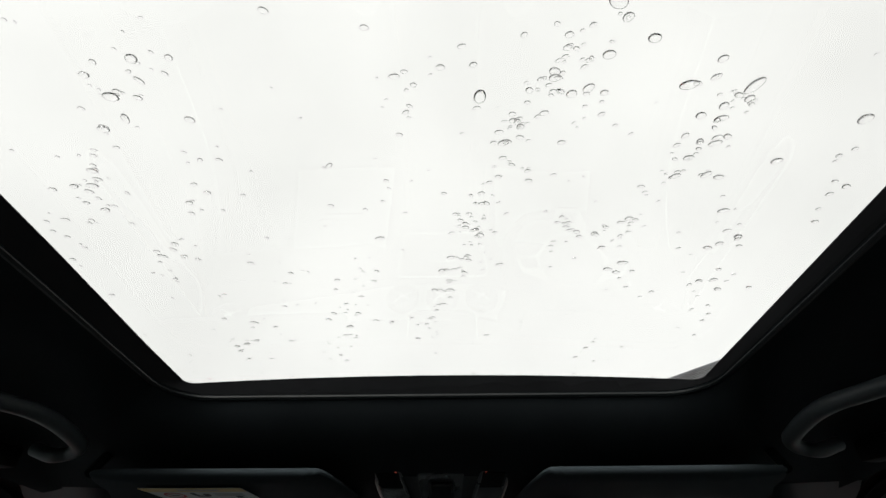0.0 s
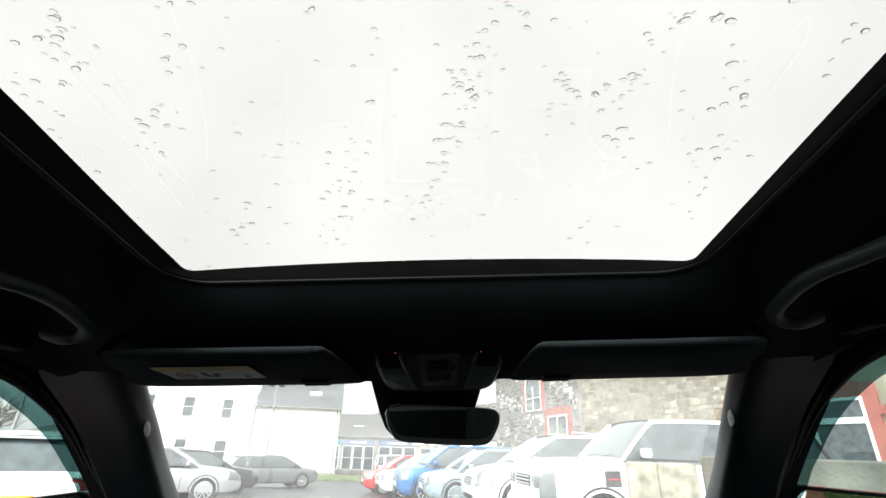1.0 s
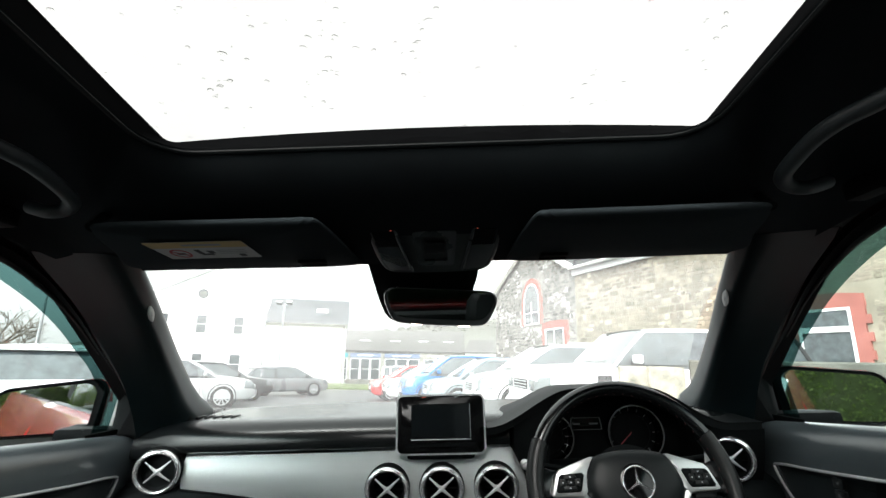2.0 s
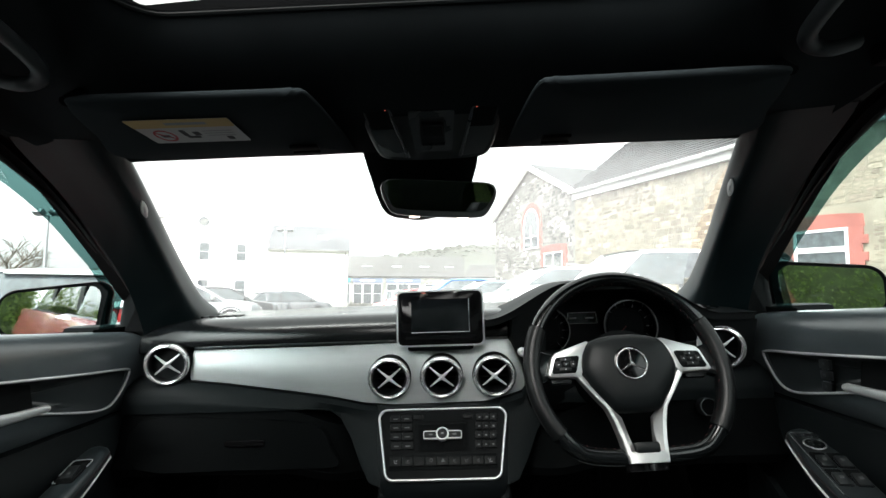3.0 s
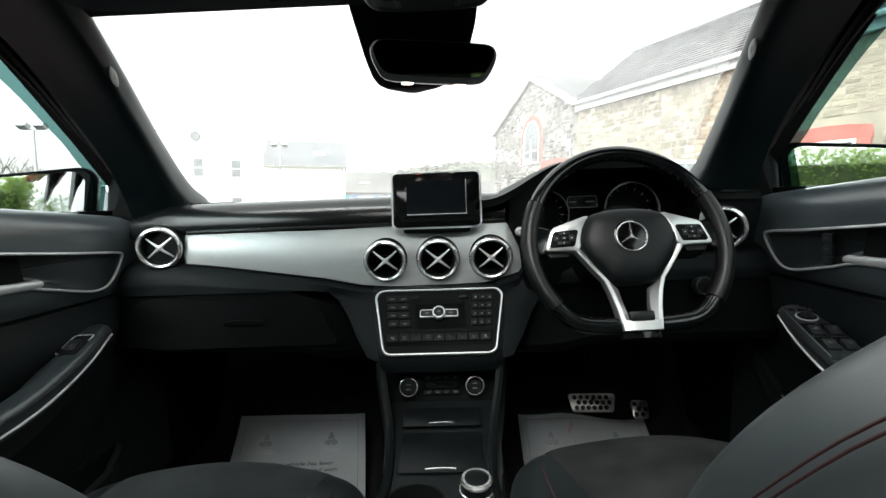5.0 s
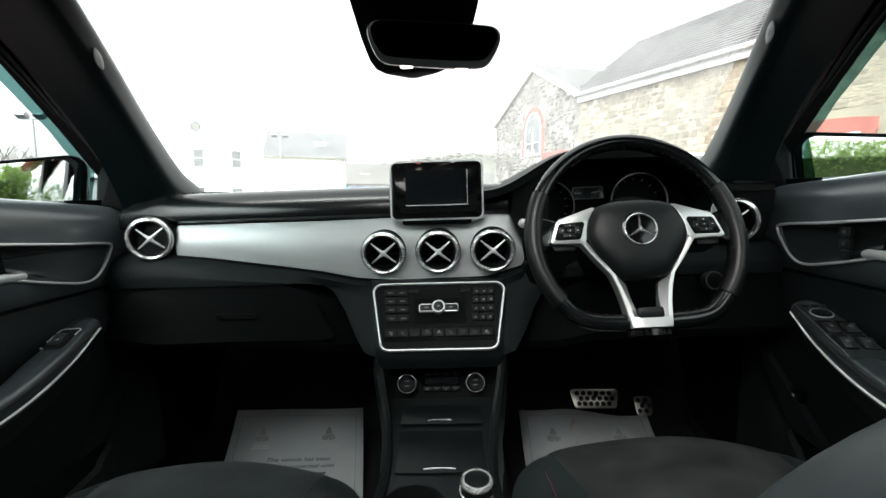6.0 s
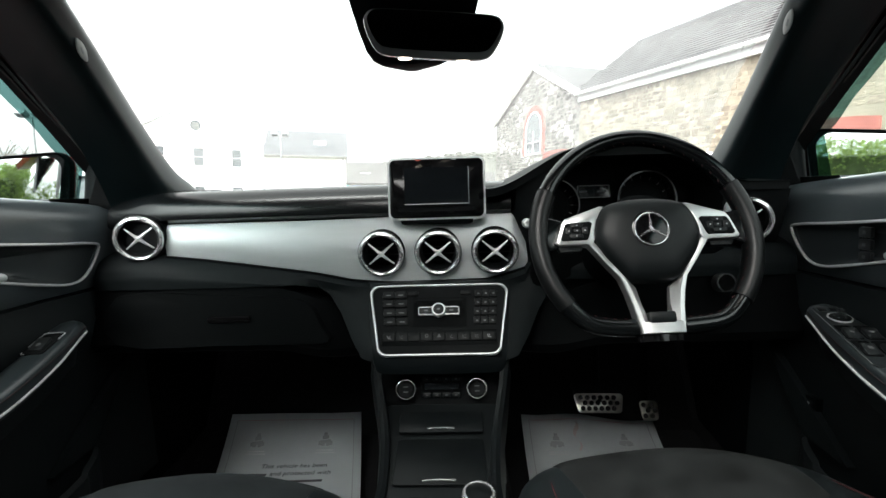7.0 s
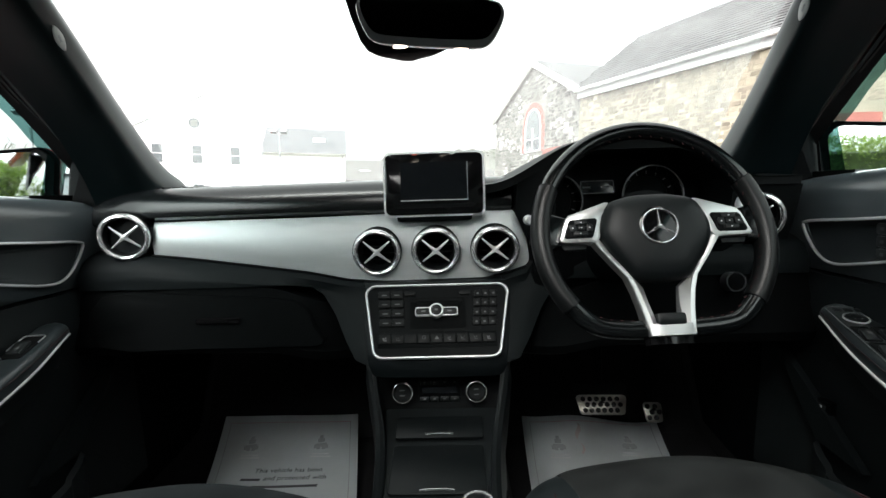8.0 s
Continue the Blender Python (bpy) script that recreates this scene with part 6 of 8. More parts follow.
def rear_view_mirror():
    r = thing("rear_view_mirror", (0.012, 0.89, 1.19), "black rear-view mirror on the windscreen", "mirror")
    m = frame_on((0.012, 0.890, 1.2285), (1, 0.10, -0.058), (0.0, -0.10, 1))
    half = [(0.060, 0.0345), (0.098, 0.0325), (0.1105, 0.022), (0.1105, 0.007), (0.1025, -0.013), (0.092, -0.0285), (0.078, -0.0345), (0.045, -0.0365)]
    shape = [(p.x, p.y) for p in curve([(x, y, 0) for x, y in half] + [(0, -0.037, 0)] + [(-x, y, 0) for x, y in reversed(half)] + [(0, 0.035, 0)], 4, closed=True)]
    bm = bmesh.new()
    loft(bm, [[m @ Vector((x * k, y * k, z)) for x, y in shape] for k, z in ((0.55, -0.040), (0.85, -0.030), (0.98, -0.012), (1.0, 0.0), (0.985, 0.004), (0.955, 0.0045))])
    part("mirror_case", bm, MIRRORCASE, r)
    part("mirror_glass", slab(bmesh.new(), [(x * 0.945, y * 0.80 + 0.0045) for x, y in shape], 0.0055, m), DIMMIRROR, r, "dimming mirror glass")
    for x in (-0.045, 0.048):
        q = m @ Vector((x, -0.0374, -0.004))
        part("map_light", lathe(bmesh.new(), [(0.0, -0.001), (0.009, -0.001), (0.0085, 0.0008), (0.0, 0.0012)], Matrix.Translation(q) @ Matrix.Rotation(math.pi, 4, "X") @ Matrix.Diagonal((1.25, 0.7, 1, 1)), 20), LAMPWARM, r, "small lit map light")
    bm = bmesh.new()
    loft(bm, [[Vector((mid + w * math.sin(t), y + 0.05 * (1 - abs(math.sin(t)) ** 3) * math.copysign(1, math.cos(t)) * 0.5, z)) for t in [2 * math.pi * k / 24 for k in range(24)]]
              for mid, w, y, z in ((-0.016, 0.107, 0.825, 1.315), (-0.017, 0.103, 0.875, 1.285), (-0.021, 0.095, 0.930, 1.252), (-0.027, 0.083, 0.968, 1.228), (-0.031, 0.070, 0.982, 1.216), (-0.033, 0.052, 0.988, 1.209), (-0.034, 0.022, 0.990, 1.2055))])
    part("sensor_housing", bm, HARD, r, "black sensor housing on the glass")
    part("mirror_arm", tube(bmesh.new(), [(0.012, 0.93, 1.262), (0.012, 0.915, 1.235)], 0.014, 12), HARD, r)


rear_view_mirror()


# ---------------------------------------------------------------- seats, pedals, papers
def soften(ob, levels=2):
    sub = ob.modifiers.new("rounding", "SUBSURF")
    sub.levels = sub.render_levels = levels
    return ob


def front_seat(cx, label, centre, centre_label, dy=0.0, dz=0.0, bz=0.0, shift=0.0):
    s = thing("front_seat", (cx, 0.5, 0.25), label, "car seat", "front seats")
    # cushion with side bolsters
    mid = cx + shift
    bm = bmesh.new()
    rings = []
    for y, top, w in ((0.22, 0.545, 0.245), (0.40, 0.555, 0.250), (0.58, 0.565, 0.255), (0.70, 0.578, 0.253), (0.775, 0.577, 0.244), (0.815, 0.556, 0.228), (0.832, 0.515, 0.215), (0.825, 0.45, 0.205)):
        crown, sag = 0.030 * smoothstep(0.74, 0.5, y), 0.036 * smoothstep(0.55, 0.80, y)
        rings.append([Vector((mid + x, y + dy, z + dz - sag * (x / w) ** 2)) for x, z in ((-w, 0.34), (-w, top - 0.05), (-w + 0.015, top - 0.012 + crown), (-w + 0.055, top + 0.004 + crown), (-w + 0.10, top - 0.004 + crown * 0.3), (-0.07, top + 0.004), (0, top + 0.006),
                                                          (0.07, top + 0.004), (w - 0.10, top - 0.004 + crown * 0.3), (w - 0.055, top + 0.004 + crown), (w - 0.015, top - 0.012 + crown), (w, top - 0.05), (w, 0.34))])
    loft(bm, rings)
    cush = part("cushion", bm, SHADELEATHER, s, "black leather seat cushion", 85)
    soften(cush)
    bm = bmesh.new()
    rings = []
    for y, top in ((0.25, 0.551), (0.40, 0.559), (0.58, 0.569), (0.70, 0.5825), (0.775, 0.5815), (0.812, 0.5625), (0.832, 0.530)):
        rings.append([Vector((mid + x, y + dy, top + z + dz - 0.036 * smoothstep(0.55, 0.80, y) * (x / 0.25) ** 2 - 0.0016 * math.sin(x * 31 + y * 20))) for x, z in (
            (-0.186, -0.022), (-0.178, -0.006), (-0.15, -0.001), (-0.07, 0.004), (0, 0.0055), (0.07, 0.004), (0.15, -0.001), (0.178, -0.006), (0.186, -0.022))])
    loft(bm, rings)
    soften(part("cushion_centre", bm, centre, cush, centre_label, 85))
    for q in SIDES:
        bm = tube(bmesh.new(), curve([(mid + q * u, v + dy, t + dz) for u, v, t in ((0.192, 0.30, 0.590), (0.198, 0.50, 0.592), (0.196, 0.62, 0.585), (0.194, 0.70, 0.568), (0.188, 0.775, 0.548), (0.176, 0.815, 0.522), (0.17, 0.83, 0.49))], 4), 0.0012, 5)
        part("seam", bm, STITCH, cush, "red stitched seam")
    # backrest, leaning back, with deep bolsters
    bm = bmesh.new()
    rings = []
    for z, front, w, b in ((0.52, 0.330, 0.225, 0.055), (0.62, 0.315, 0.235, 0.075), (0.74, 0.286, 0.240, 0.085), (0.83, 0.250, 0.238, 0.076), (0.90, 0.207, 0.233, 0.053), (0.945, 0.172, 0.223, 0.032), (0.985, 0.136, 0.197, 0.016), (1.02, 0.108, 0.152, 0.0)):
        z += bz
        y0 = front - 0.10
        rings.append([Vector((cx + x, y, z)) for x, y in ((-w + 0.02, y0 - 0.06), (-w, y0 - 0.01), (-w + 0.004, front - 0.03 + b * 0.4), (-w + 0.022, front - 0.012 + b * 0.6), (-w + 0.05, front - 0.02 + b * 0.5), (-w + 0.10, front - 0.035),
                                                          (0, front - 0.045), (w - 0.10, front - 0.035), (w - 0.05, front - 0.02 + b * 0.5), (w - 0.022, front - 0.012 + b * 0.6), (w - 0.004, front - 0.03 + b * 0.4), (w, y0 - 0.01), (w - 0.02, y0 - 0.06))])
    loft(bm, rings)
    back = part("backrest", bm, LEATHER, s, "black leather backrest with deep bolsters", 85)
    soften(back)
    for q in SIDES:
        pts = [(cx + q * (w + 0.0005), front - 0.055 + b * 0.35, z + bz) for z, front, w, b in ((0.62, 0.315, 0.235, 0.075), (0.74, 0.286, 0.240, 0.085), (0.83, 0.250, 0.238, 0.076), (0.90, 0.207, 0.233, 0.053), (0.945, 0.172, 0.223, 0.032), (0.985, 0.136, 0.197, 0.016))]
        for gap in (-0.002, 0.002):
            line = [p + Vector((0, gap, 0)) for p in curve(pts, 5)]
            part("seam", tube(bmesh.new(), line, 0.0005, 5), STITCH, back, "fine red stitched seam")
    bm = bmesh.new()
    loft(bm, [[Vector((cx + x * w, y + dy, z)) for x, dy in ((-1, -0.03), (-1, 0.02), (-0.8, 0.04), (0.8, 0.04), (1, 0.02), (1, -0.03))] for z, w, y in ((1.00, 0.13, 0.05), (1.08, 0.125, 0.03), (1.17, 0.115, 0.015), (1.20, 0.09, 0.01))])
    part("headrest", bm, LEATHER, s, "black leather headrest")
    part("seat_base", box(bmesh.new(), (cx, 0.52, 0.30), (0.42, 0.50, 0.14), 0.03), HARD, s)
    return s


front_seat(-0.350, "black passenger seat with a worn suede cushion", SUEDE, "worn grey suede centre panel", -0.02, -0.012, -0.021)
front_seat(0.375, "black driver's seat with red stitching", DARKSUEDE, "black suede centre panel", 0.0, 0.008, 0.0, -0.020)

bm = box(bmesh.new(), (0, -0.62, 0.52), (1.30, 0.50, 0.22), 0.06)
rb = thing("rear_bench", (0, -0.7, 0.42), "black leather rear bench", "car seat")
part("bench_cushion", bm, LEATHER, rb)
part("bench_back", box(bmesh.new(), (0, -0.93, 0.80), (1.30, 0.16, 0.50), 0.06, Matrix()), LEATHER, rb)


def pedal(name, cx, cy, cz, w, h, cols, rows, label):
    p = thing(name, (cx, cy, cz - h / 2), label, "pedal", "pedals")
    m = frame_on((cx, cy, cz), (1, 0.0, -0.02), (0, 0.55, 0.83))
    part("pedal_plate", slab(bmesh.new(), rounded(w, h, 0.010, 4, top=1.12), 0.006, m, 0.002), STEEL, p, "brushed steel plate")
    for i in range(cols):
        for j in range(rows):
            x = (i - (cols - 1) / 2 + (0.25 if j % 2 else -0.25)) * w * 0.84 / cols * (1 + 0.04 * j)
            y = (j - (rows - 1) / 2) * h * 0.84 / rows
            part("rubber_stud", lathe(bmesh.new(), [(0.0, 0.004), (0.0068, 0.004), (0.0068, 0.008), (0.0056, 0.0092), (0.0, 0.0092)], m @ Matrix.Translation((x, y, 0)), 14), RUBBER, p)
    part("pedal_arm", tube(bmesh.new(), [m @ Vector((0, 0, 0)), m @ Vector((0, h * 0.6, -0.02)), Vector((cx, cy + 0.06, cz + 0.30))], 0.012, 8), HARD, p)
    return p, m


p, m = pedal("brake_pedal", 0.439, 1.42, 0.362, 0.126, 0.054, 6, 3, "steel brake pedal with rubber studs")
part("pedal_pad", slab(bmesh.new(), rounded(0.146, 0.034, 0.008, 3, 0, 0.043, top=1.04), 0.005, m, 0.002), MATTBLACK, p, "black rubber upper pad")
pedal("accelerator_pedal", 0.583, 1.42, 0.337, 0.046, 0.054, 2, 3, "steel accelerator pedal with rubber studs")


def paper_mat(cx, w, turn, label, curl):
    """A protective paper sheet lying up the slope of the footwell."""
    p = thing("paper_mat", (cx, 1.2, 0.24), label, "paper mat", "paper floor mats")
    top, bottom = Vector((0, 1.49, 0.308 if cx < 0 else 0.292)), Vector((0, 1.00, 0.248))
    def at(u, v, lift=0.0):
        x = cx + (u - 0.5) * w * (1.0 - 0.10 * (1 - v)) + turn * (v - 0.5)
        q = bottom.lerp(top, v)
        q.z -= 0.026 * math.sin(math.pi * v) - 0.004
        q.x = x
        q.z += curl * ((u - 0.5) * 2) ** 2 * 0.012 + curl * 0.006 * math.sin(7 * u + 5 * v) + lift + (0.018 * max(0, u - 0.4) * (1 if curl > 0.5 else 0) * -1.6 * v)
        return q
    bm = bmesh.new()
    loft(bm, [[at(i / 14, j / 12) for i in range(15)] for j in range(13)] , around=False)
    bmesh.ops.solidify(bm, geom=bm.faces[:], thickness=0.0006)
    part("sheet", bm, PAPER, p)

    def strip(u0, v0, u1, v1, mat, name, half=0.0012):
        bm = bmesh.new()
        n = 8
        rows = []
        for k in range(n + 1):
            a = at(u0 + (u1 - u0) * k / n, v0 + (v1 - v0) * k / n, 0.0016)
            d = (at(u1, v1) - at(u0, v0)).normalized()
            sidev = Vector((0, 0, 1)).cross(d).normalized() * half
            rows.append([a - sidev, a + sidev])
        loft(bm, rows, around=False)
        part(name, bm, mat, p)
    strip(0.055, 0.94, 0.945, 0.94, REDINK, "border_line", 0.0009)
    strip(0.055, 0.94, 0.055, 0.05, INK, "border_line", 0.0009)
    strip(0.945, 0.94, 0.945, 0.05, INK, "border_line", 0.0009)
    for u in (0.24, 0.74):
        for du, dv, hw in ((0, 0.745, 0.015), (0, 0.780, 0.009), (0, 0.805, 0.005), (0.035, 0.735, 0.006), (-0.035, 0.735, 0.006), (0.018, 0.728, 0.005), (-0.018, 0.728, 0.005)):
            strip(u + du, dv, u + du, dv + 0.03, INK, "crest_shape", hw)
        strip(u - 0.06, 0.695, u + 0.06, 0.695, PALEINK, "crest_caption", 0.003)
        strip(u - 0.07, 0.675, u + 0.07, 0.675, PALEINK, "crest_caption", 0.003)
    if cx < 0:
        def on(text, u, v, size):
            o, ox, oy = at(u, v, 0.0022), at(u + 0.3, v, 0.0022), at(u, v + 0.06, 0.0022)
            letters("mat_lettering", text, size, frame_on(o, ox - o, oy - o), DARKINK, p, "printed bold italic words")
        on("This vehicle has been", 0.30, 0.565, 0.021)
        on("and protected with", 0.37, 0.510, 0.021)
        strip(0.22, 0.517, 0.35, 0.517, DARKINK, "print_bar", 0.005)
        strip(0.30, 0.465, 0.74, 0.465, DARKINK, "print_bar", 0.005)
    else:
        # pinkish strip laid along the fold of the sheet
        bm = bmesh.new()
        loft(bm, [[at(0.39 + 0.02 * math.sin(k), 0.70 + 0.028 * k, 0.0012), at(0.405 + 0.02 * math.sin(k * 1.2), 0.695 + 0.028 * k, 0.0012)] for k in range(9)], around=False)
        part("crease", bm, CREASEPINK, p, "faint pinkish crease")


PALEINK = surface("pale_print", (0.52, 0.535, 0.54), 0.85, grain=500, bump=0)
paper_mat(-0.418, 0.405, -0.11, "white paper floor mat printed with crests and words", 0.2)
paper_mat(0.395, 0.395, 0.05, "crumpled white paper floor mat with a faint crease", 1.0)


# ---------------------------------------------------------------- door mirrors outside
def door_mirror(s):
    d = thing("door_mirror", (s * 0.90, 1.13, 0.95), "black-backed door mirror wet with rain", "door mirror", "door mirrors")
    yaw = radians(22.3 if s < 0 else 17.8)
    x = Vector((math.cos(yaw), -s * math.sin(yaw), 0))
    m = frame_on((-0.975, 1.170, 1.030) if s < 0 else (0.915, 1.140, 1.022), x, (0, 0.034 if s < 0 else 0.02, 1))
    o = [(px, py) for px, py in rounded(0.235, 0.128, 0.036, 6, top=1.0)]
    o = [(px * (0.93 if py < 0 and px * s < 0 else 1.0), py - 0.010 * px * s / 0.1 * (1 if py > 0 else 0)) for px, py in o]
    bm = bmesh.new()
    loft(bm, [[m @ Vector((px * k, py * k, z)) for px, py in o] for k, z in ((0.5, -0.095), (0.86, -0.075), (0.99, -0.030), (1.0, 0.0), (0.97, 0.006), (0.93, 0.0)) ])
    part("mirror_shell", bm, HARD, d)
    tilt = m @ Matrix.Rotation(radians(2.2 if s < 0 else 0.0), 4, "Y") @ Matrix.Translation((0, 0, 0.004 if s < 0 else 0))
    part("mirror_glass", slab(bmesh.new(), [(px * 0.87 + s * 0.007, py * 0.85) for px, py in o], 0.002, tilt), MIRROR, d, "mirror glass")
    bm = bmesh.new()
    loft(bm, [[m @ Vector((px * k, py * k, z)) for px, py in o] for k, z in ((0.52, -0.098), (0.88, -0.077), (1.01, -0.034), (1.012, -0.014))], ends=True)
    part("mirror_cap", bm, REDPAINT, d, "red painted mirror cap")
    part("mirror_foot", box(bmesh.new(), (s * 0.83, 1.145, 0.972), (0.18, 0.05, 0.04), 0.015), HARD, d)


for s in SIDES:
    door_mirror(s)


# ---------------------------------------------------------------- the yard outside
YARD = Matrix()
ASPHALT = surface("wet_asphalt", (0.050, 0.051, 0.053), 0.42, grain=60, bump=0.5, blotch=0.35, vary=0.35)
GRASS = surface("winter_grass", (0.10, 0.13, 0.045), 0.9, grain=12, bump=0.5, blotch=0.8, vary=0.35)
WHITEWALL = surface("white_render", (0.78, 0.78, 0.76), 0.85, grain=40, bump=0.2, blotch=0.5, vary=0.06)
CREAMWALL = surface("cream_render", (0.74, 0.72, 0.66), 0.85, grain=40, bump=0.2, blotch=0.5, vary=0.08)
GREYWALL = surface("concrete_wall", (0.30, 0.29, 0.26), 0.9, grain=18, bump=0.5, blotch=1.4, vary=0.3)
SLATE = surface("roof_slate", (0.105, 0.105, 0.108), 0.75, grain=30, bump=0.3, blotch=1.2, vary=0.25, island=0.18, spec=0.2)
SLATEBED = surface("slate_bed", (0.12, 0.122, 0.128), 0.75, grain=30, bump=0.3, blotch=1.0, vary=0.2, spec=0.2)
SHEETROOF = surface("sheet_roof", (0.11, 0.105, 0.10), 0.7, grain=8, bump=0.3, blotch=0.6, vary=0.15)
STONE = surface("tan_rubble_stone", (0.31, 0.275, 0.213), 0.9, grain=22, bump=0.5, blotch=3.0, vary=0.3, each=0.2)
STONEBUFF = surface("buff_rubble_stone", (0.35, 0.305, 0.236), 0.9, grain=22, bump=0.5, blotch=3.0, vary=0.3, each=0.2)
STONEBROWN = surface("brown_rubble_stone", (0.27, 0.231, 0.184), 0.9, grain=22, bump=0.5, blotch=3.0, vary=0.3, each=0.2)
STONEREST = surface("tan_rubble_stone_joined", (0.31, 0.272, 0.208), 0.9, grain=22, bump=0.5, blotch=1.1, vary=0.35, island=0.38)
GREYSTONE = surface("grey_rubble_stone", (0.17, 0.16, 0.145), 0.9, grain=22, bump=0.5, blotch=3.0, vary=0.35, island=0.5)
MORTAR = surface("lime_mortar", (0.31, 0.28, 0.22), 0.95, grain=30, bump=0.5, blotch=1.0, vary=0.3)
GABLEMORTAR = surface("grey_lime_mortar", (0.27, 0.258, 0.235), 0.95, grain=30, bump=0.5, blotch=1.0, vary=0.35)
YARDRENDER = surface("mossy_wall_render", (0.13, 0.132, 0.112), 0.9, grain=18, bump=0.6, blotch=1.6, vary=0.45)
LIME = surface("white_lime_patches", (0.50, 0.49, 0.465), 0.95, grain=20, bump=0.5, blotch=2.0, vary=0.3)
REDBRICK = surface("painted_red_brick", (0.37, 0.135, 0.112), 0.75, grain=40, bump=0.3, blotch=2.0, vary=0.15, island=0.1)
WHITEPAINT = surface("white_paint", (0.80, 0.80, 0.79), 0.5, grain=60, bump=0.05, vary=0.05)
DARKGLASS = surface("dark_window", (0.075, 0.088, 0.094), 0.06, grain=5, bump=0, vary=0.3, coat=1.0, spec=1.0)
TEAL = surface("teal_shop_paint", (0.05, 0.30, 0.33), 0.6, grain=20, bump=0, vary=0.1)
SHOPBLUE = surface("blue_shop_sign", (0.16, 0.20, 0.30), 0.6, grain=20, bump=0, vary=0.1)
GALV = surface("galvanised_steel", (0.36, 0.365, 0.37), 0.5, metal=0.4, grain=60, bump=0.1, vary=0.12)
BARK = surface("bark", (0.10, 0.085, 0.065), 0.9, grain=40, bump=0.6, vary=0.3)
LEAF = leafy("hedge_leaf", (0.155, 0.235, 0.062))
WOOD_FAR = surface("winter_wood", (0.135, 0.135, 0.118), 0.95, grain=3, bump=0.4, blotch=0.06, vary=0.25, island=0.2, spec=0.1)
FIR_FAR = surface("dark_evergreen", (0.04, 0.05, 0.03), 0.95, grain=3, bump=0.4, blotch=0.3, vary=0.3, island=0.3)
TAILRED = surface("tail_lamp_red", (0.50, 0.02, 0.025), 0.15, grain=20, bump=0, vary=0.1, coat=0.5)
PLATE = surface("number_plate_yellow", (0.70, 0.52, 0.08), 0.5, grain=50, bump=0, vary=0.05)
LAMPGLASS = surface("headlamp", (0.20, 0.215, 0.22), 0.10, metal=0.3, grain=60, bump=0.2, vary=0.3, coat=0.6)
BARKBIT = surface("black_lower_trim", (0.03, 0.03, 0.031), 0.6, grain=200, bump=0.1)


def ground_z(x, y):
    return float(np.interp(y, [-40, 11, 30, 50, 75, 400], [-0.05, -0.05, -0.90, -1.45, -1.9, -1.9])) - 0.02 * smoothstep(-2, -9, x) * 8 * (1 if y < 30 else 0) * smoothstep(30, 12, y)


def ground():
    xs = [-3000, -800, -300, -120, -60] + list(range(-40, 41, 2)) + [60, 120, 300, 800, 3000]
    ys = [-3000, -800, -200, -60] + list(range(-30, 81, 2)) + [120, 300, 800, 3000]
    bm = bmesh.new()
    loft(bm, [[Vector((x, y, ground_z(x, y))) for x in xs] for y in ys], around=False)
    g = new("ground", mesh_of("ground", bm, ASPHALT, 80))
    tagged(g, "wet grey asphalt of a sloping car park", "ground", kind="structure")


ground()


def strip_of_grass():
    bm = bmesh.new()
    loft(bm, [[Vector((x, y, ground_z(x, y) + dz)) for x in [-14 + 1.0 * i for i in range(15)]] for y, dz in ((37.2, -0.1), (37.25, 0.10), (38.5, 0.22), (41.0, 0.30), (43, 0.3))], around=False)
    g = solo("grass_verge", bm, GRASS, "mown grass verge along the car park", "grass", kind="structure", frame_of=YARD)
    rng = random.Random(3)
    verts, faces = [], []
    for _ in range(2600):
        x, y = rng.uniform(-14, 0), rng.uniform(37.3, 41)
        z = ground_z(x, y) + 0.08 + 0.05 * (y - 37.2) / 1.3
        h, a = rng.uniform(0.05, 0.13), rng.uniform(0, 3.14)
        k = len(verts)
        verts += [(x - 0.03 * math.cos(a), y - 0.03 * math.sin(a), z), (x + 0.03 * math.cos(a), y + 0.03 * math.sin(a), z), (x + rng.uniform(-.05, .05), y + rng.uniform(-.05, .05), z + h)]
        faces.append((k, k + 1, k + 2))
    me = bpy.data.meshes.new("grass")
    me.from_pydata(verts, [], faces)
    me.materials.append(GRASS)
    tagged(new("grass", me), "short tufts of winter grass", "grass", kind="stuff")


strip_of_grass()


def wall_axes(a, b, z0):
    """Local x along the wall from a to b, y up, z out of the wall to its right-hand side."""
    d = Vector((b[0] - a[0], b[1] - a[1], 0))
    m = frame_on((a[0], a[1], z0), d, (0, 0, 1))
    return m, d.length


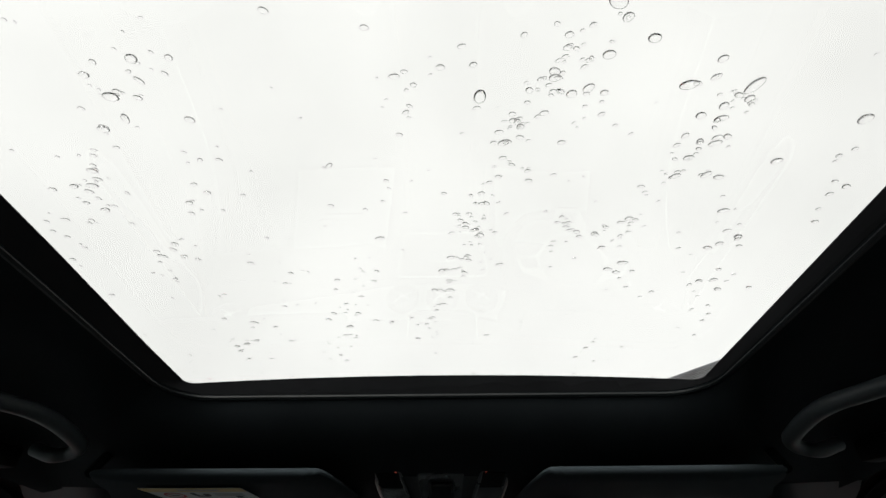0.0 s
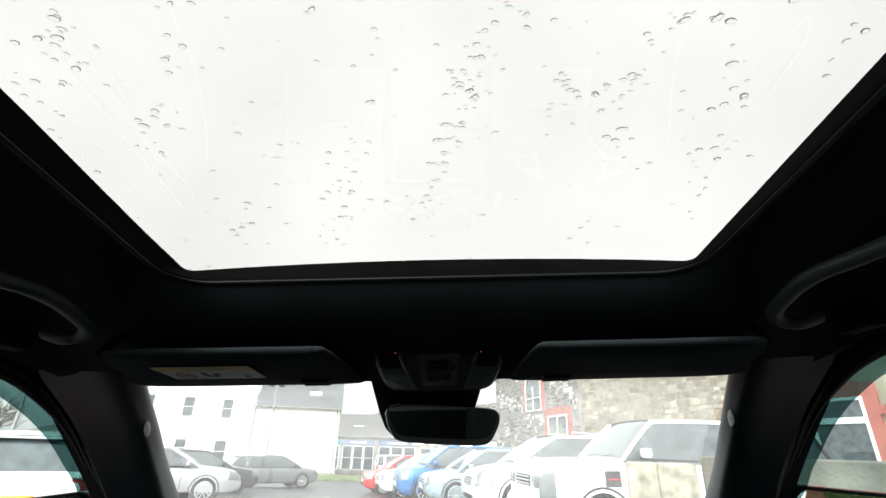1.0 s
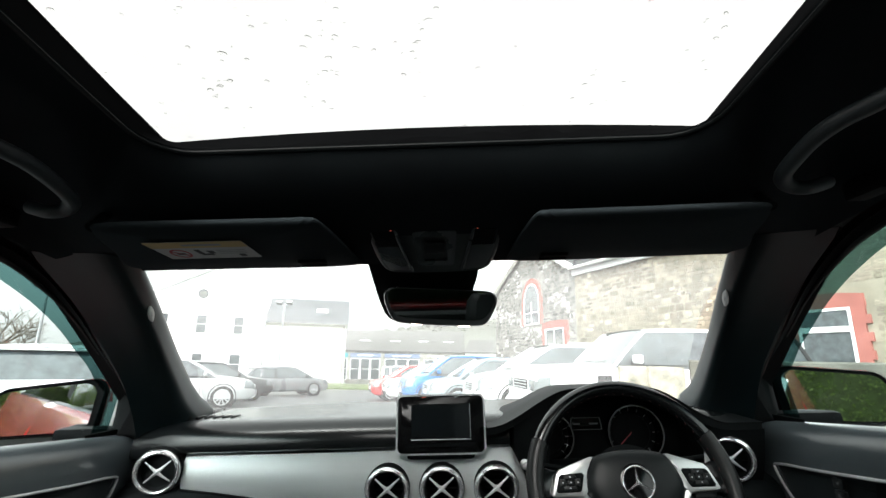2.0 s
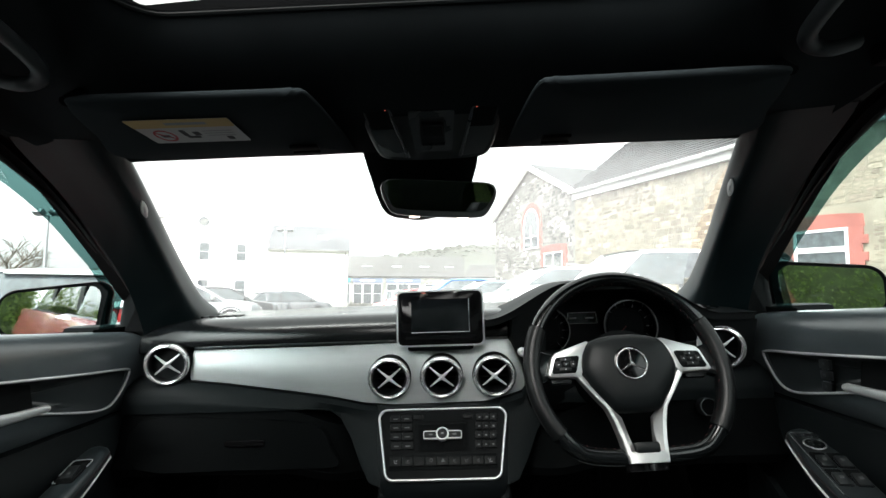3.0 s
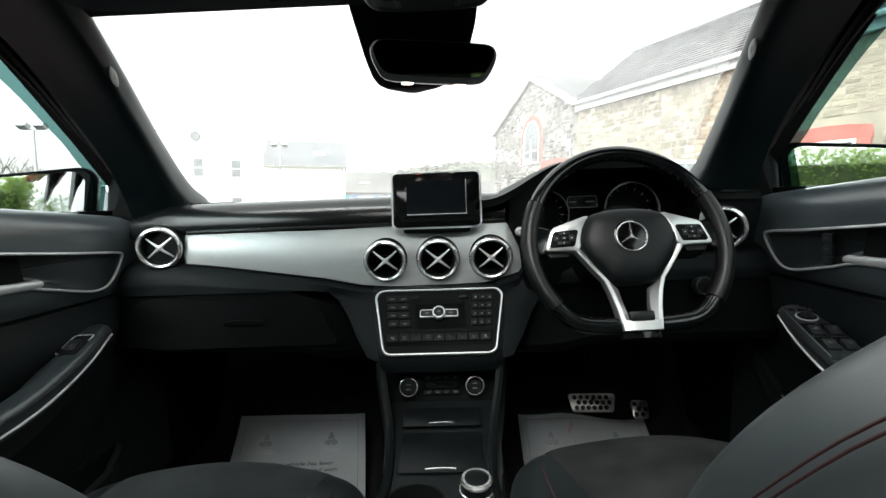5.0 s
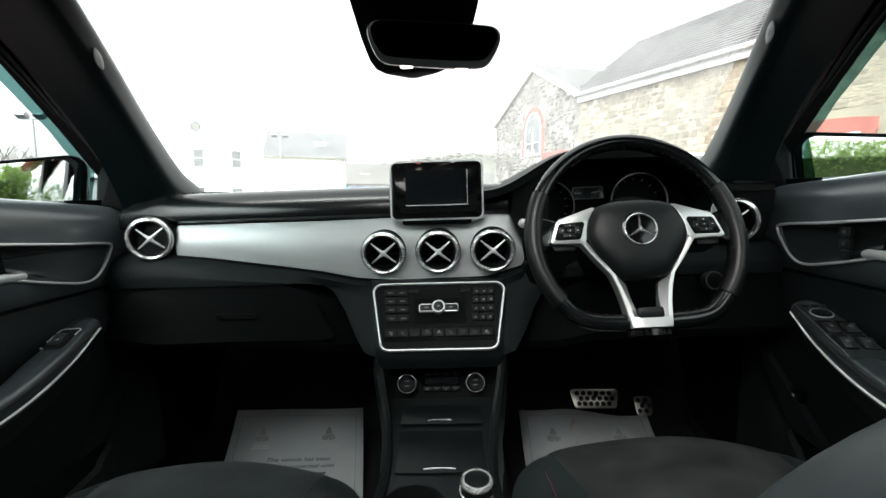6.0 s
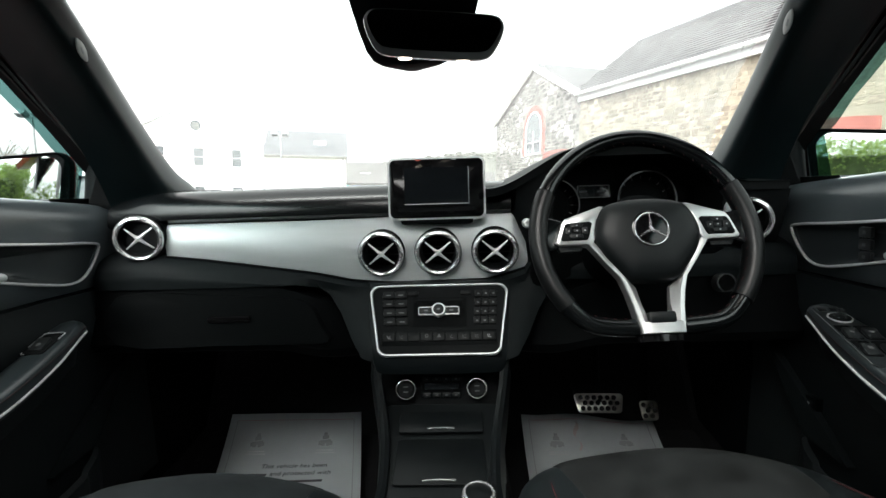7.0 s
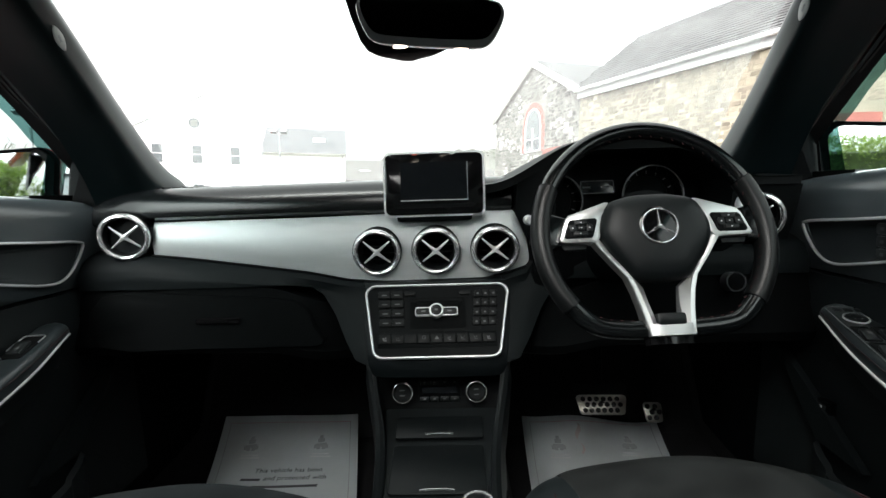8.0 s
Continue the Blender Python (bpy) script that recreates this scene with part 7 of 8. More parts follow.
def sash(parent, m, x, y, w, h, bars=2, lights=2, name="window", arch=0.0, dark=None):
    """A window let into a wall: frame, glazing bars and panes behind them."""
    d = 0.05
    bm = bmesh.new()
    t = 0.07
    def outline(ww, hh, k):
        pts = [(x - ww / 2, y - hh / 2), (x + ww / 2, y - hh / 2), (x + ww / 2, y + hh / 2)]
        if arch:
            pts += [(x + ww / 2 * math.cos(a), y + hh / 2 + arch * math.sin(a)) for a in [math.pi * q / 8 for q in range(1, 8)]]
        return pts + [(x - ww / 2, y + hh / 2)]
    o, i = outline(w, h, 0), outline(w - 2 * t, h - 2 * t, 1)
    loft(bm, [[m @ Vector((px, py, z)) for px, py in q] for q, z in ((o, -0.02), (o, d), (i, d), (i, -0.02))], closed=True)
    f = part(name, bm, WHITEPAINT, parent)
    part("pane", slab(bmesh.new(), i, 0.008, m @ Matrix.Translation((0, 0, 0.008))), dark or DARKGLASS, f)
    for k in range(1, lights):
        part("glazing_bar", box(bmesh.new(), (x - w / 2 + w * k / lights, y, 0.03), (0.045, h - 2 * t, 0.04), 0, m), WHITEPAINT, f)
    for k in range(1, bars):
        part("glazing_bar", box(bmesh.new(), (x, y - h / 2 + h * k / bars, 0.03), (w - 2 * t, 0.05, 0.04), 0, m), WHITEPAINT, f)
    return f


def gable_house(name, left, right, depth, base, eave, apex, wall_mat, roof_mat, label):
    """A house whose gable stands between two plan points, running back from it."""
    h = thing(name, (left[0], left[1], base), label, "house", frame_of=YARD)
    m, w = wall_axes(left, right, base)
    e, a = eave - base, apex - base
    bm = bmesh.new()
    loft(bm, [[m @ Vector((x, y, z)) for x, y in ((0, 0), (w, 0), (w, e), (w / 2, a), (0, e))] for z in (0, -depth)])
    part("wall", bm, wall_mat, h)
    for s in (0, 1):
        bm = bmesh.new()
        x0, x1 = (0 - 0.25, w / 2) if s == 0 else (w + 0.25, w / 2)
        y0 = e - 0.25 * (a - e) / (w / 2)
        loft(bm, [[m @ Vector((x0, y0 + 0.02, z)), m @ Vector((x1, a + 0.02, z)), m @ Vector((x1, a + 0.22, z)), m @ Vector((x0, y0 + 0.2, z))] for z in (0.12, -depth - 0.2)])
        part("roof", bm, roof_mat, h)
    return h, m, w


# white gabled house and its lower wing
GW = Vector((math.cos(radians(28.3)), math.sin(radians(28.3)), 0))
GC = Vector((-23.7, 44.0, 0))
# roof made white too: overexposure that hides its edges, put into the colour
house, hm, hw = gable_house("white_house", tuple(GC - GW * 6.2), tuple(GC + GW * 7.0), 12, -1.6, 5.9, 9.6, WHITEWALL, WHITEPAINT, "large white rendered house with a gable end")
for x, y, w, h in ((5.85, 5.75, 0.95, 1.75), (9.1, 5.75, 0.95, 1.75), (2.65, 5.75, 0.95, 1.75), (5.85, 2.35, 0.95, 1.45), (9.1, 2.1, 1.05, 1.9)):
    sash(house, hm, x, y, w, h, 2, 1)
    part("sill", box(bmesh.new(), (x, y - h / 2 - 0.05, 0.05), (w + 0.2, 0.09, 0.14), 0, hm), WHITEWALL, house)
part("round_louvre", lathe(bmesh.new(), [(0.0, 0.0), (0.44, 0.0), (0.44, 0.05), (0.36, 0.05), (0.36, 0.02), (0.0, 0.02)], hm @ Matrix.Translation((5.7, 8.6, 0)), 28), DARKGLASS, house)
for k in range(5):
    part("louvre_slat", box(bmesh.new(), (5.7, 8.35 + 0.12 * k, 0.03), (0.6, 0.05, 0.03), 0, hm), GREYWALL, house)
part("downpipe", tube(bmesh.new(), [hm @ Vector((11.9, 0.2, 0.08)), hm @ Vector((11.9, 6.7, 0.08))], 0.05, 8), GREYWALL, house)


def long_house(name, left, right, depth, base, eave, ridge, wall_mat, roof_mat, label, lap=0.2, group=""):
    """A house seen along its eaves: walls, and two roof slopes."""
    h = thing(name, (left[0], left[1], base), label, "house", group, frame_of=YARD)
    m, w = wall_axes(left, right, base)
    e, r = eave - base, ridge - base
    bm = bmesh.new()
    loft(bm, [[m @ Vector((x, y, z)) for y, z in ((0, 0), (e, 0), (r, -depth / 2), (e, -depth), (0, -depth))] for x in (0, w)])
    part("wall", bm, wall_mat, h)
    for s in (1, -1):
        zf = lap if s > 0 else -depth - lap
        bm = bmesh.new()
        loft(bm, [[m @ Vector((x, y, z)) for y, z in ((e - 0.08, zf), (e + 0.06, zf), (r + 0.16, -depth / 2), (r + 0.02, -depth / 2))] for x in (-0.15, w + 0.15)])
        part("roof", bm, roof_mat, h)
    return h, m, w


WL, WR = (-17.5, 43.0), (-10.4, 44.7)
wing, wm, ww = long_house("house_wing", WL, WR, 7, -1.6, 4.35, 6.85, CREAMWALL, SLATEBED, "low cream rendered wing with a slate roof")
part("roof_window", box(bmesh.new(), (4.9, 7.25, -1.45), (1.1, 0.55, 0.08), 0.02, wm @ Matrix.Translation((0, 0, 0)) ), WHITEPAINT, wing)
part("gutter", tube(bmesh.new(), [wm @ Vector((-0.1, 5.9, 0.26)), wm @ Vector((ww + 0.1, 5.9, 0.26))], 0.06, 8), GREYWALL, wing)
part("downpipe", tube(bmesh.new(), [wm @ Vector((ww - 0.25, 0.1, 0.07)), wm @ Vector((ww - 0.25, 5.8, 0.07))], 0.05, 8), GREYWALL, wing)
link = Vector((*WL, 0)) - Vector((GC + GW * 7.0).xy.to_3d())
lk = (GC + GW * 7.0) + link * 0.5 + Vector((0, 1.2, 1.4))
part("link_wall", box(bmesh.new(), lk, (link.length + 1.2, 2.2, 6.2), 0), CREAMWALL, wing)
part("damp_course", box(bmesh.new(), (ww / 2, 0.35, 0.02), (ww - 0.1, 0.7, 0.05), 0, wm), GREYWALL, wing)

# slate-roofed row of shops
shops, sm, sw_ = long_house("shop_row", (-19.0, 62.5), (1.0, 62.5), 10, -2.0, 2.3, 5.15, GREYWALL, SHEETROOF, "low row of shops under a grey roof")
for x, w, mat in ((3.2, 3.4, TEAL), (7.2, 4.0, SHOPBLUE), (12.0, 4.6, SHOPBLUE), (17.0, 4.4, GREYWALL)):
    part("shop_sign", box(bmesh.new(), (x, 3.75, 0.06), (w, 0.55, 0.12), 0, sm), mat, shops, "painted shop fascia")
    part("sign_bars", box(bmesh.new(), (x, 3.75, 0.13), (w * 0.5, 0.18, 0.02), 0, sm), WHITEPAINT, shops)
    for k in range(3):
        sash(shops, sm, x + (k - 1) * w / 3, 2.0, w / 3 - 0.12, 2.7, 2, 1, "shop_window")
part("teal_front", box(bmesh.new(), (2.0, 2.1, 0.03), (0.9, 3.0, 0.08), 0, sm), TEAL, shops)
for x in (2.2, 6.6, 10.8, 14.6, 18.0):
    part("roof_light", box(bmesh.new(), (x, 5.55, -2.2), (1.3, 0.5, 0.10), 0.02, sm), WHITEPAINT, shops)
bm = bmesh.new()
box(bm, (-6.5, 49.5, -1.25), (9.5, 0.3, 0.9), 0.03)
solo("low_wall", bm, GREYWALL, "low concrete retaining wall before the shops", "wall", kind="structure", frame_of=YARD)
house2, m2, w2 = long_house("far_cottage", (1.5, 76.0), (9.0, 74.0), 7, -2.0, 2.6, 4.6, WHITEWALL, SHEETROOF, "white cottage far behind the shops")
sash(house2, m2, 2.0, 2.6, 1.0, 1.2)
sash(house2, m2, 5.2, 2.6, 1.0, 1.2)


# ---------------------------------------------------------------- stone barn with its gabled end
P0 = Vector((5.4, 21.3, 0))
ALONG = Vector((0.41, -0.912, 0)).normalized()
BACK = Vector((0.912, 0.41, 0)).normalized()
P1 = P0 + ALONG * 25
BASE, EAVE, RIDGE = -1.0, 5.48, 8.02


def rubble(m, cells_w, cells_h, holes, rng, profile=None):
    """Cells of a rubble wall: x, y, width and height, in wavering courses broken by tall and split stones, with gaps left for the openings."""
    out, y = [], 0.02

    def lay(x, w, y0, h):
        cx = x + w / 2
        cy = y0 + h / 2 + 0.13 * noise.noise(Vector((cx * 0.45, y0 * 0.5, 7))) + rng.uniform(-0.02, 0.02)
        if cx - w / 2 > 0 and cx + w / 2 < cells_w and cy + h / 2 < cells_h and cy - h / 2 > 0 and not any(a - w / 2 < cx < b + w / 2 and c - h / 2 < cy < d + h / 2 for a, b, c, d in holes) and (profile is None or profile(cx, cy + h / 2)):
            out.append((cx, cy, w - 0.016, h - 0.014))
    while y < cells_h:
        h = rng.uniform(0.12, 0.30)
        x = rng.uniform(-0.2, 0.1)
        while x < cells_w:
            w = rng.choice((rng.uniform(0.12, 0.25), rng.uniform(0.22, 0.42), rng.uniform(0.35, 0.60)))
            if h > 0.17 and rng.random() < 0.45:
                cut = h * rng.uniform(0.35, 0.65)
                lay(x, w, y, cut)
                k = rng.uniform(0.35, 0.65) if w > 0.3 else 1.0
                lay(x, w * k, y + cut, h - cut)
                if k < 1:
                    lay(x + w * k, w * (1 - k), y + cut, h - cut)
            else:
                lay(x, w, y, h * rng.uniform(0.85, 1.05))
            x += w
        y += h
    return out


def stone_shape(rng):
    """One stone, 1 wide and 1 high: an uneven outline with a worn front."""
    pts = []
    for k in range(8):
        a = 2 * math.pi * k / 8
        c, s_ = round(math.cos(a) * 1.2), round(math.sin(a) * 1.2)
        if c and s_:
            pts.append((c * rng.uniform(0.36, 0.5), s_ * rng.uniform(0.36, 0.5)))
        else:
            pts.append((c * rng.uniform(0.45, 0.5) + (0 if c else rng.uniform(-0.2, 0.2)), s_ * rng.uniform(0.45, 0.5) + (0 if s_ else rng.uniform(-0.2, 0.2))))
    d = rng.uniform(0.006, 0.022)
    return [(x, y, 0.0) for x, y in pts] + [(x * 0.985, y * 0.985, d * 0.8) for x, y in pts] + [(x * 0.88 + rng.uniform(-.03, .03), y * 0.86, d) for x, y in pts]


STONE_FACES = []
for ring in (0, 8):
    for k in range(8):
        STONE_FACES.append((ring + k, ring + (k + 1) % 8, ring + 8 + (k + 1) % 8, ring + 8 + k))
STONE_FACES.append(tuple(range(16, 24)))


def surround(parent, m, x, y, w, h, band, rng, arch=False):
    """Brick dressings under thick red paint: two toothed jambs and a head over them."""
    for s in SIDES:
        inner, outer = w / 2, []
        n = max(4, round(h / 0.2))
        for k in range(n):
            wd = band * (1.0 if k % 2 else 0.78) + rng.uniform(-0.02, 0.02)
            outer += [(x + s * (inner + wd), y - h / 2 + h * k / n), (x + s * (inner + wd), y - h / 2 + h * (k + 1) / n)]
        shape = [(x + s * inner, y - h / 2)] + outer + [(x + s * inner, y + h / 2)]
        part("jamb", slab(bmesh.new(), shape if s > 0 else list(reversed(shape)), 0.06, m), REDBRICK, parent, "red painted brick dressing")
    bm = bmesh.new()
    if arch:
        ring = [math.pi * k / 14 for k in range(15)]
        shape = [(x + (w / 2 + band * 0.85) * math.cos(q), y + h / 2 + (w / 2 + band * 0.85) * math.sin(q)) for q in ring] + [(x + w / 2 * math.cos(q), y + h / 2 + w / 2 * math.sin(q)) for q in reversed(ring)]
        loft(bm, [[m @ Vector((u, v, z)) for u, v in shape] for z in (0, 0.06)], ends=False)
        for k in range(14):
            p = [m @ Vector((*shape[i], 0.06)) for i in (k, k + 1, 28 - k, 29 - k)]
            bm.faces.new([bm.verts.new(q) for q in p])
    else:
        t = w / 2 + band * 0.9
        shape = [(x - t, y + h / 2), (x + t, y + h / 2), (x + t * 0.98, y + h / 2 + 0.30), (x + t * 0.5, y + h / 2 + 0.36), (x, y + h / 2 + 0.38), (x - t * 0.5, y + h / 2 + 0.36), (x - t * 0.98, y + h / 2 + 0.30)]
        slab(bm, shape, 0.066, m)
    part("head", bm, REDBRICK, parent, "red painted brick head")


def barn():
    b = thing("stone_barn", tuple(P0), "long tan rubble-stone barn with a slate roof", "barn", frame_of=YARD)
    bm = bmesh.new()
    q = [P0, P1, P1 + BACK * 6.4, P0 + BACK * 6.4]
    mid0, mid1 = P0 + BACK * 3.2, P1 + BACK * 3.2
    loft(bm, [[Vector((p.x, p.y, z)) for p, z in ((P0, BASE), (P0, EAVE), (mid0, RIDGE - 0.1), (P0 + BACK * 6.4, EAVE), (P0 + BACK * 6.4, BASE))],
              [Vector((p.x, p.y, z)) for p, z in ((P1, BASE), (P1, EAVE), (mid1, RIDGE - 0.1), (P1 + BACK * 6.4, EAVE), (P1 + BACK * 6.4, BASE))]])
    wall = part("wall", bm, MORTAR, b)
    m, w = wall_axes(P0, P1, BASE)
    rng = random.Random(11)
    wx = 9.85
    holes = [(wx - 1.0, wx + 1.0, 1.6, 4.05)]
    # windows with red painted brick dressings
    for hx, hy, hwid, hh in ((wx, 2.68, 1.25, 1.9),):
        f = sash(b, m @ Matrix.Translation((0, 0, 0.03)), hx, hy, hwid, hh, 1, 1)
        part("glazing_bar", box(bmesh.new(), (hx, hy + 0.42, 0.06), (hwid - 0.12, 0.14, 0.06), 0, m), WHITEPAINT, f)
        surround(f, m, hx, hy, hwid, hh, 0.36, rng)
    cells = rubble(m, w, EAVE - BASE - 0.1, holes, rng)
    shapes = [stone_shape(rng) for _ in range(14)]
    near = [c for c in cells if 5.0 < c[0] < 14.5 and c[1] > 2.2]
    near.sort(key=lambda c: abs(c[0] - 10.0) + 0.5 * abs(c[1] - 4))
    near = near[:290]
    chosen = set(near)
    meshes = []
    for sh in shapes:
        me = bpy.data.meshes.new("stone")
        me.from_pydata(sh, [], STONE_FACES)
        me.materials.append(rng.choice((STONE, STONE, STONEBUFF, STONEBROWN)))
        meshes.append(me)
    verts, faces, tones = [], [], []
    for c in cells:
        if c in chosen:
            continue
        sh = rng.choice(shapes)
        k = len(verts)
        verts += [m @ Vector((c[0] + x * c[2], c[1] + y * c[3], z * 0.9)) for x, y, z in sh]
        faces += [tuple(i + k for i in f) for f in STONE_FACES]
        tone = noise.noise(Vector((c[0] * 0.35, c[1] * 0.6, 2))) + rng.uniform(-0.45, 0.45)
        tones += [1 if tone > 0.22 else 2 if tone < -0.30 else 0] * len(STONE_FACES)
    me = bpy.data.meshes.new("stonework")
    me.from_pydata(verts, [], faces)
    for stone_mat in (STONEREST, STONEBUFF, STONEBROWN):
        me.materials.append(stone_mat)
    me.polygons.foreach_set("material_index", tones)
    o = new("stonework", me)
    o.parent = wall
    tagged(o, kind="stuff")
    for c in near:
        o = new("stone", rng.choice(meshes))
        o.parent = wall
        o.matrix_local = m @ Matrix.Translation((c[0], c[1], 0)) @ Matrix.Diagonal((c[2], c[3], 0.9, 1))
    # slates
    for s in (0,):
        bm = bmesh.new()
        ev, rd = P0 - BACK * 0.25 - ALONG * 0.15, P0 + BACK * 3.2 - ALONG * 0.15
        loft(bm, [[Vector((p.x, p.y, z)) for p, z in ((ev + ALONG * t, EAVE - 0.05), (rd + ALONG * t, RIDGE), (rd + ALONG * t, RIDGE - 0.12), (ev + ALONG * t, EAVE - 0.15))] for t in (0, 25.3)])
        part("roof", bm, SLATEBED, b)
        rise = Vector((rd.x - ev.x, rd.y - ev.y, RIDGE - EAVE + 0.05))
        n = 19
        verts, faces = [], []
        nor = ALONG.cross(rise).normalized()
        if nor.z < 0:
            nor = -nor
        for r in range(n):
            t = -rng.uniform(0, 0.3)
            while t < 25.2:
                wd = rng.uniform(0.26, 0.42)
                o = Vector((ev.x, ev.y, EAVE - 0.05)) + rise * (r / n) + ALONG * t
                up = rise / n * 1.25
                k = len(verts)
                l0, l1 = nor * (0.045 + rng.uniform(0, 0.012)), nor * 0.012
                verts += [o + l0, o + ALONG * (wd - 0.012) + l0, o + ALONG * (wd - 0.012) + up + l1, o + up + l1, o + nor * 0.01, o + ALONG * (wd - 0.012) + nor * 0.01]
                faces += [(k, k + 1, k + 2, k + 3), (k, k + 4, k + 5, k + 1)]
                t += wd
        me = bpy.data.meshes.new("slates")
        me.from_pydata(verts, [], faces)
        me.materials.append(SLATE)
        o = new("slates", me)
        o.parent = b
        o.matrix_parent_inverse = Matrix.Translation(-P0)
        tagged(o, kind="stuff")
    part("ridge_tiles", tube(bmesh.new(), [Vector((mid0.x, mid0.y, RIDGE + 0.02)) - ALONG * 0.15, Vector((mid1.x, mid1.y, RIDGE + 0.02))], 0.10, 8), SLATEBED, b)
    part("gutter", tube(bmesh.new(), [Vector((P0.x, P0.y, EAVE - 0.12)) - BACK * 0.32, Vector((P1.x, P1.y, EAVE - 0.12)) - BACK * 0.32], 0.075, 8), WHITEPAINT, b, "white gutter")
    bm = bmesh.new()
    loft(bm, [[p + Vector((0, 0, z)) - BACK * d for d, z in ((0.02, EAVE - 0.42), (0.16, EAVE - 0.42), (0.16, EAVE - 0.12), (0.02, EAVE - 0.12))] for p in (P0, P1)])
    part("fascia", bm, WHITEPAINT, b, "white fascia board")


barn()


def barn_gable():
    L, Rr = Vector((2.6, 31.0, 0)), P0 - ALONG * 0.02
    g = thing("gabled_barn", tuple(L), "grey rubble-stone gable with white lime patches and red-dressed windows", "barn", frame_of=YARD)
    m, w = wall_axes(L, Rr, BASE)
    e, a = EAVE - BASE, 7.70 - BASE
    px = w * 0.54
    bm = bmesh.new()
    loft(bm, [[m @ Vector((x, y, z)) for x, y in ((0, 0), (w, 0), (w, e), (px, a), (0, e))] for z in (0, -7)])
    wall = part("wall", bm, GABLEMORTAR, g)
    for s in (0, 1):
        x0, x1 = (-0.3, px) if s == 0 else (w + 0.1, px)
        y0 = e - (0.3 * (a - e) / px if s == 0 else 0.1 * (a - e) / (w - px))
        bm = bmesh.new()
        loft(bm, [[m @ Vector((x0, y0 + 0.02, z)), m @ Vector((x1, a + 0.02, z)), m @ Vector((x1, a + 0.2, z)), m @ Vector((x0, y0 + 0.18, z))] for z in (0.10, -7)])
        part("roof", bm, SLATE, g)
        bm = bmesh.new()
        loft(bm, [[m @ Vector((x0, y0 - 0.16, z)), m @ Vector((x1, a - 0.16, z)), m @ Vector((x1, a + 0.16, z)), m @ Vector((x0, y0 + 0.16, z))] for z in (0.11, 0.17)])
        part("barge_board", bm, WHITEPAINT if s else GREYWALL, g)
    rng = random.Random(5)
    ax, lx = w * 0.55, w * 0.80
    holes = [(ax - 1.2, ax + 1.2, 4.1, 6.65), (lx - 1.3, lx + 1.3, 2.5, 4.1)]
    cells = rubble(m, w, a, holes, rng, lambda x, y: y < e + (a - e) * (x / px if x < px else (w - x) / (w - px)) - 0.15)
    shapes = [stone_shape(rng) for _ in range(10)]
    verts, faces, lv, lf = [], [], [], []
    for c in cells:
        sh = rng.choice(shapes)
        lime = noise.noise(Vector((c[0] * 0.9, c[1] * 0.9, 3))) > 0.05 and rng.random() < 0.42
        V, F = (lv, lf) if lime else (verts, faces)
        k = len(V)
        V += [m @ Vector((c[0] + x * c[2] * 0.9, c[1] + y * c[3] * 0.86, z)) for x, y, z in sh]
        F += [tuple(i + k for i in f) for f in STONE_FACES]
    for nm, V, F, mat in (("stonework", verts, faces, GREYSTONE), ("limed_stonework", lv, lf, LIME)):
        me = bpy.data.meshes.new(nm)
        me.from_pydata(V, [], F)
        me.materials.append(mat)
        o = new(nm, me)
        o.parent = wall
        tagged(o, kind="stuff")
    up = m @ Matrix.Translation((0, 0, 0.03))
    f = sash(g, up, ax, 4.80, 1.90, 1.30, 2, 2, arch=0.95)
    surround(f, m, ax, 4.80, 1.90, 1.30, 0.34, rng, arch=True)
    f = sash(g, up, lx, 3.25, 1.9, 1.15, 1, 2)
    surround(f, m, lx, 3.25, 1.9, 1.15, 0.40, rng)


barn_gable()


# boundary wall, gate pier and hedge
def yard_wall():
    line = [(2.85, 5.95), (3.6, 5.6), (5.1, 4.6), (6.0, 2.9), (6.3, 0.0), (6.2, -6.0)]
    bm = bmesh.new()
    pts = curve([(x, y, 0) for x, y in line], 5)
    rings = []
    for i, p in enumerate(pts):
        t = (pts[min(i + 1, len(pts) - 1)] - pts[max(i - 1, 0)]).normalized()
        n = Vector((t.y, -t.x, 0)) * 0.14
        top = 1.20
        rings.append([p + n + Vector((0, 0, -0.3)), p + n + Vector((0, 0, top - 0.02)), p + n * 0.8 + Vector((0, 0, top)), p - n * 0.8 + Vector((0, 0, top)), p - n + Vector((0, 0, top - 0.02)), p - n + Vector((0, 0, -0.3))])
    loft(bm, rings)
    solo("boundary_wall", bm, YARDRENDER, "weathered rendered boundary wall, mossy on top", "wall", kind="structure", frame_of=YARD)
    pier = thing("gate_pier", (2.4, 6.03, -0.1), "square stone gate pier of big dressed blocks", "gate pier", frame_of=YARD)
    turn = pose(2.42, 6.05, -0.1, 0, 0, -18)
    z = 0.0
    rng = random.Random(9)
    for k, h in enumerate((0.40, 0.32, 0.50)):
        split = (-0.02, 0.1, -0.05)[k]
        for x0, x1 in ((-0.39, split), (split, 0.36)):
            w = x1 - x0 - 0.012
            part("stone_block", box(bmesh.new(), ((x0 + x1) / 2, rng.uniform(-0.01, 0.01), z + h / 2), (w, 0.50 + rng.uniform(-0.03, 0.03), h - 0.010), 0.03, turn @ Matrix.Rotation(rng.uniform(-0.03, 0.03), 4, "Z"), 3), PIERSTONE, pier)
        z += h
    part("core", box(bmesh.new(), (0, 0, z / 2), (0.70, 0.44, z - 0.03), 0, turn), MORTAR, pier)


PIERSTONE = surface("dressed_granite", (0.33, 0.295, 0.225), 0.9, grain=45, bump=0.9, blotch=7, vary=0.5, each=0.15)
yard_wall()


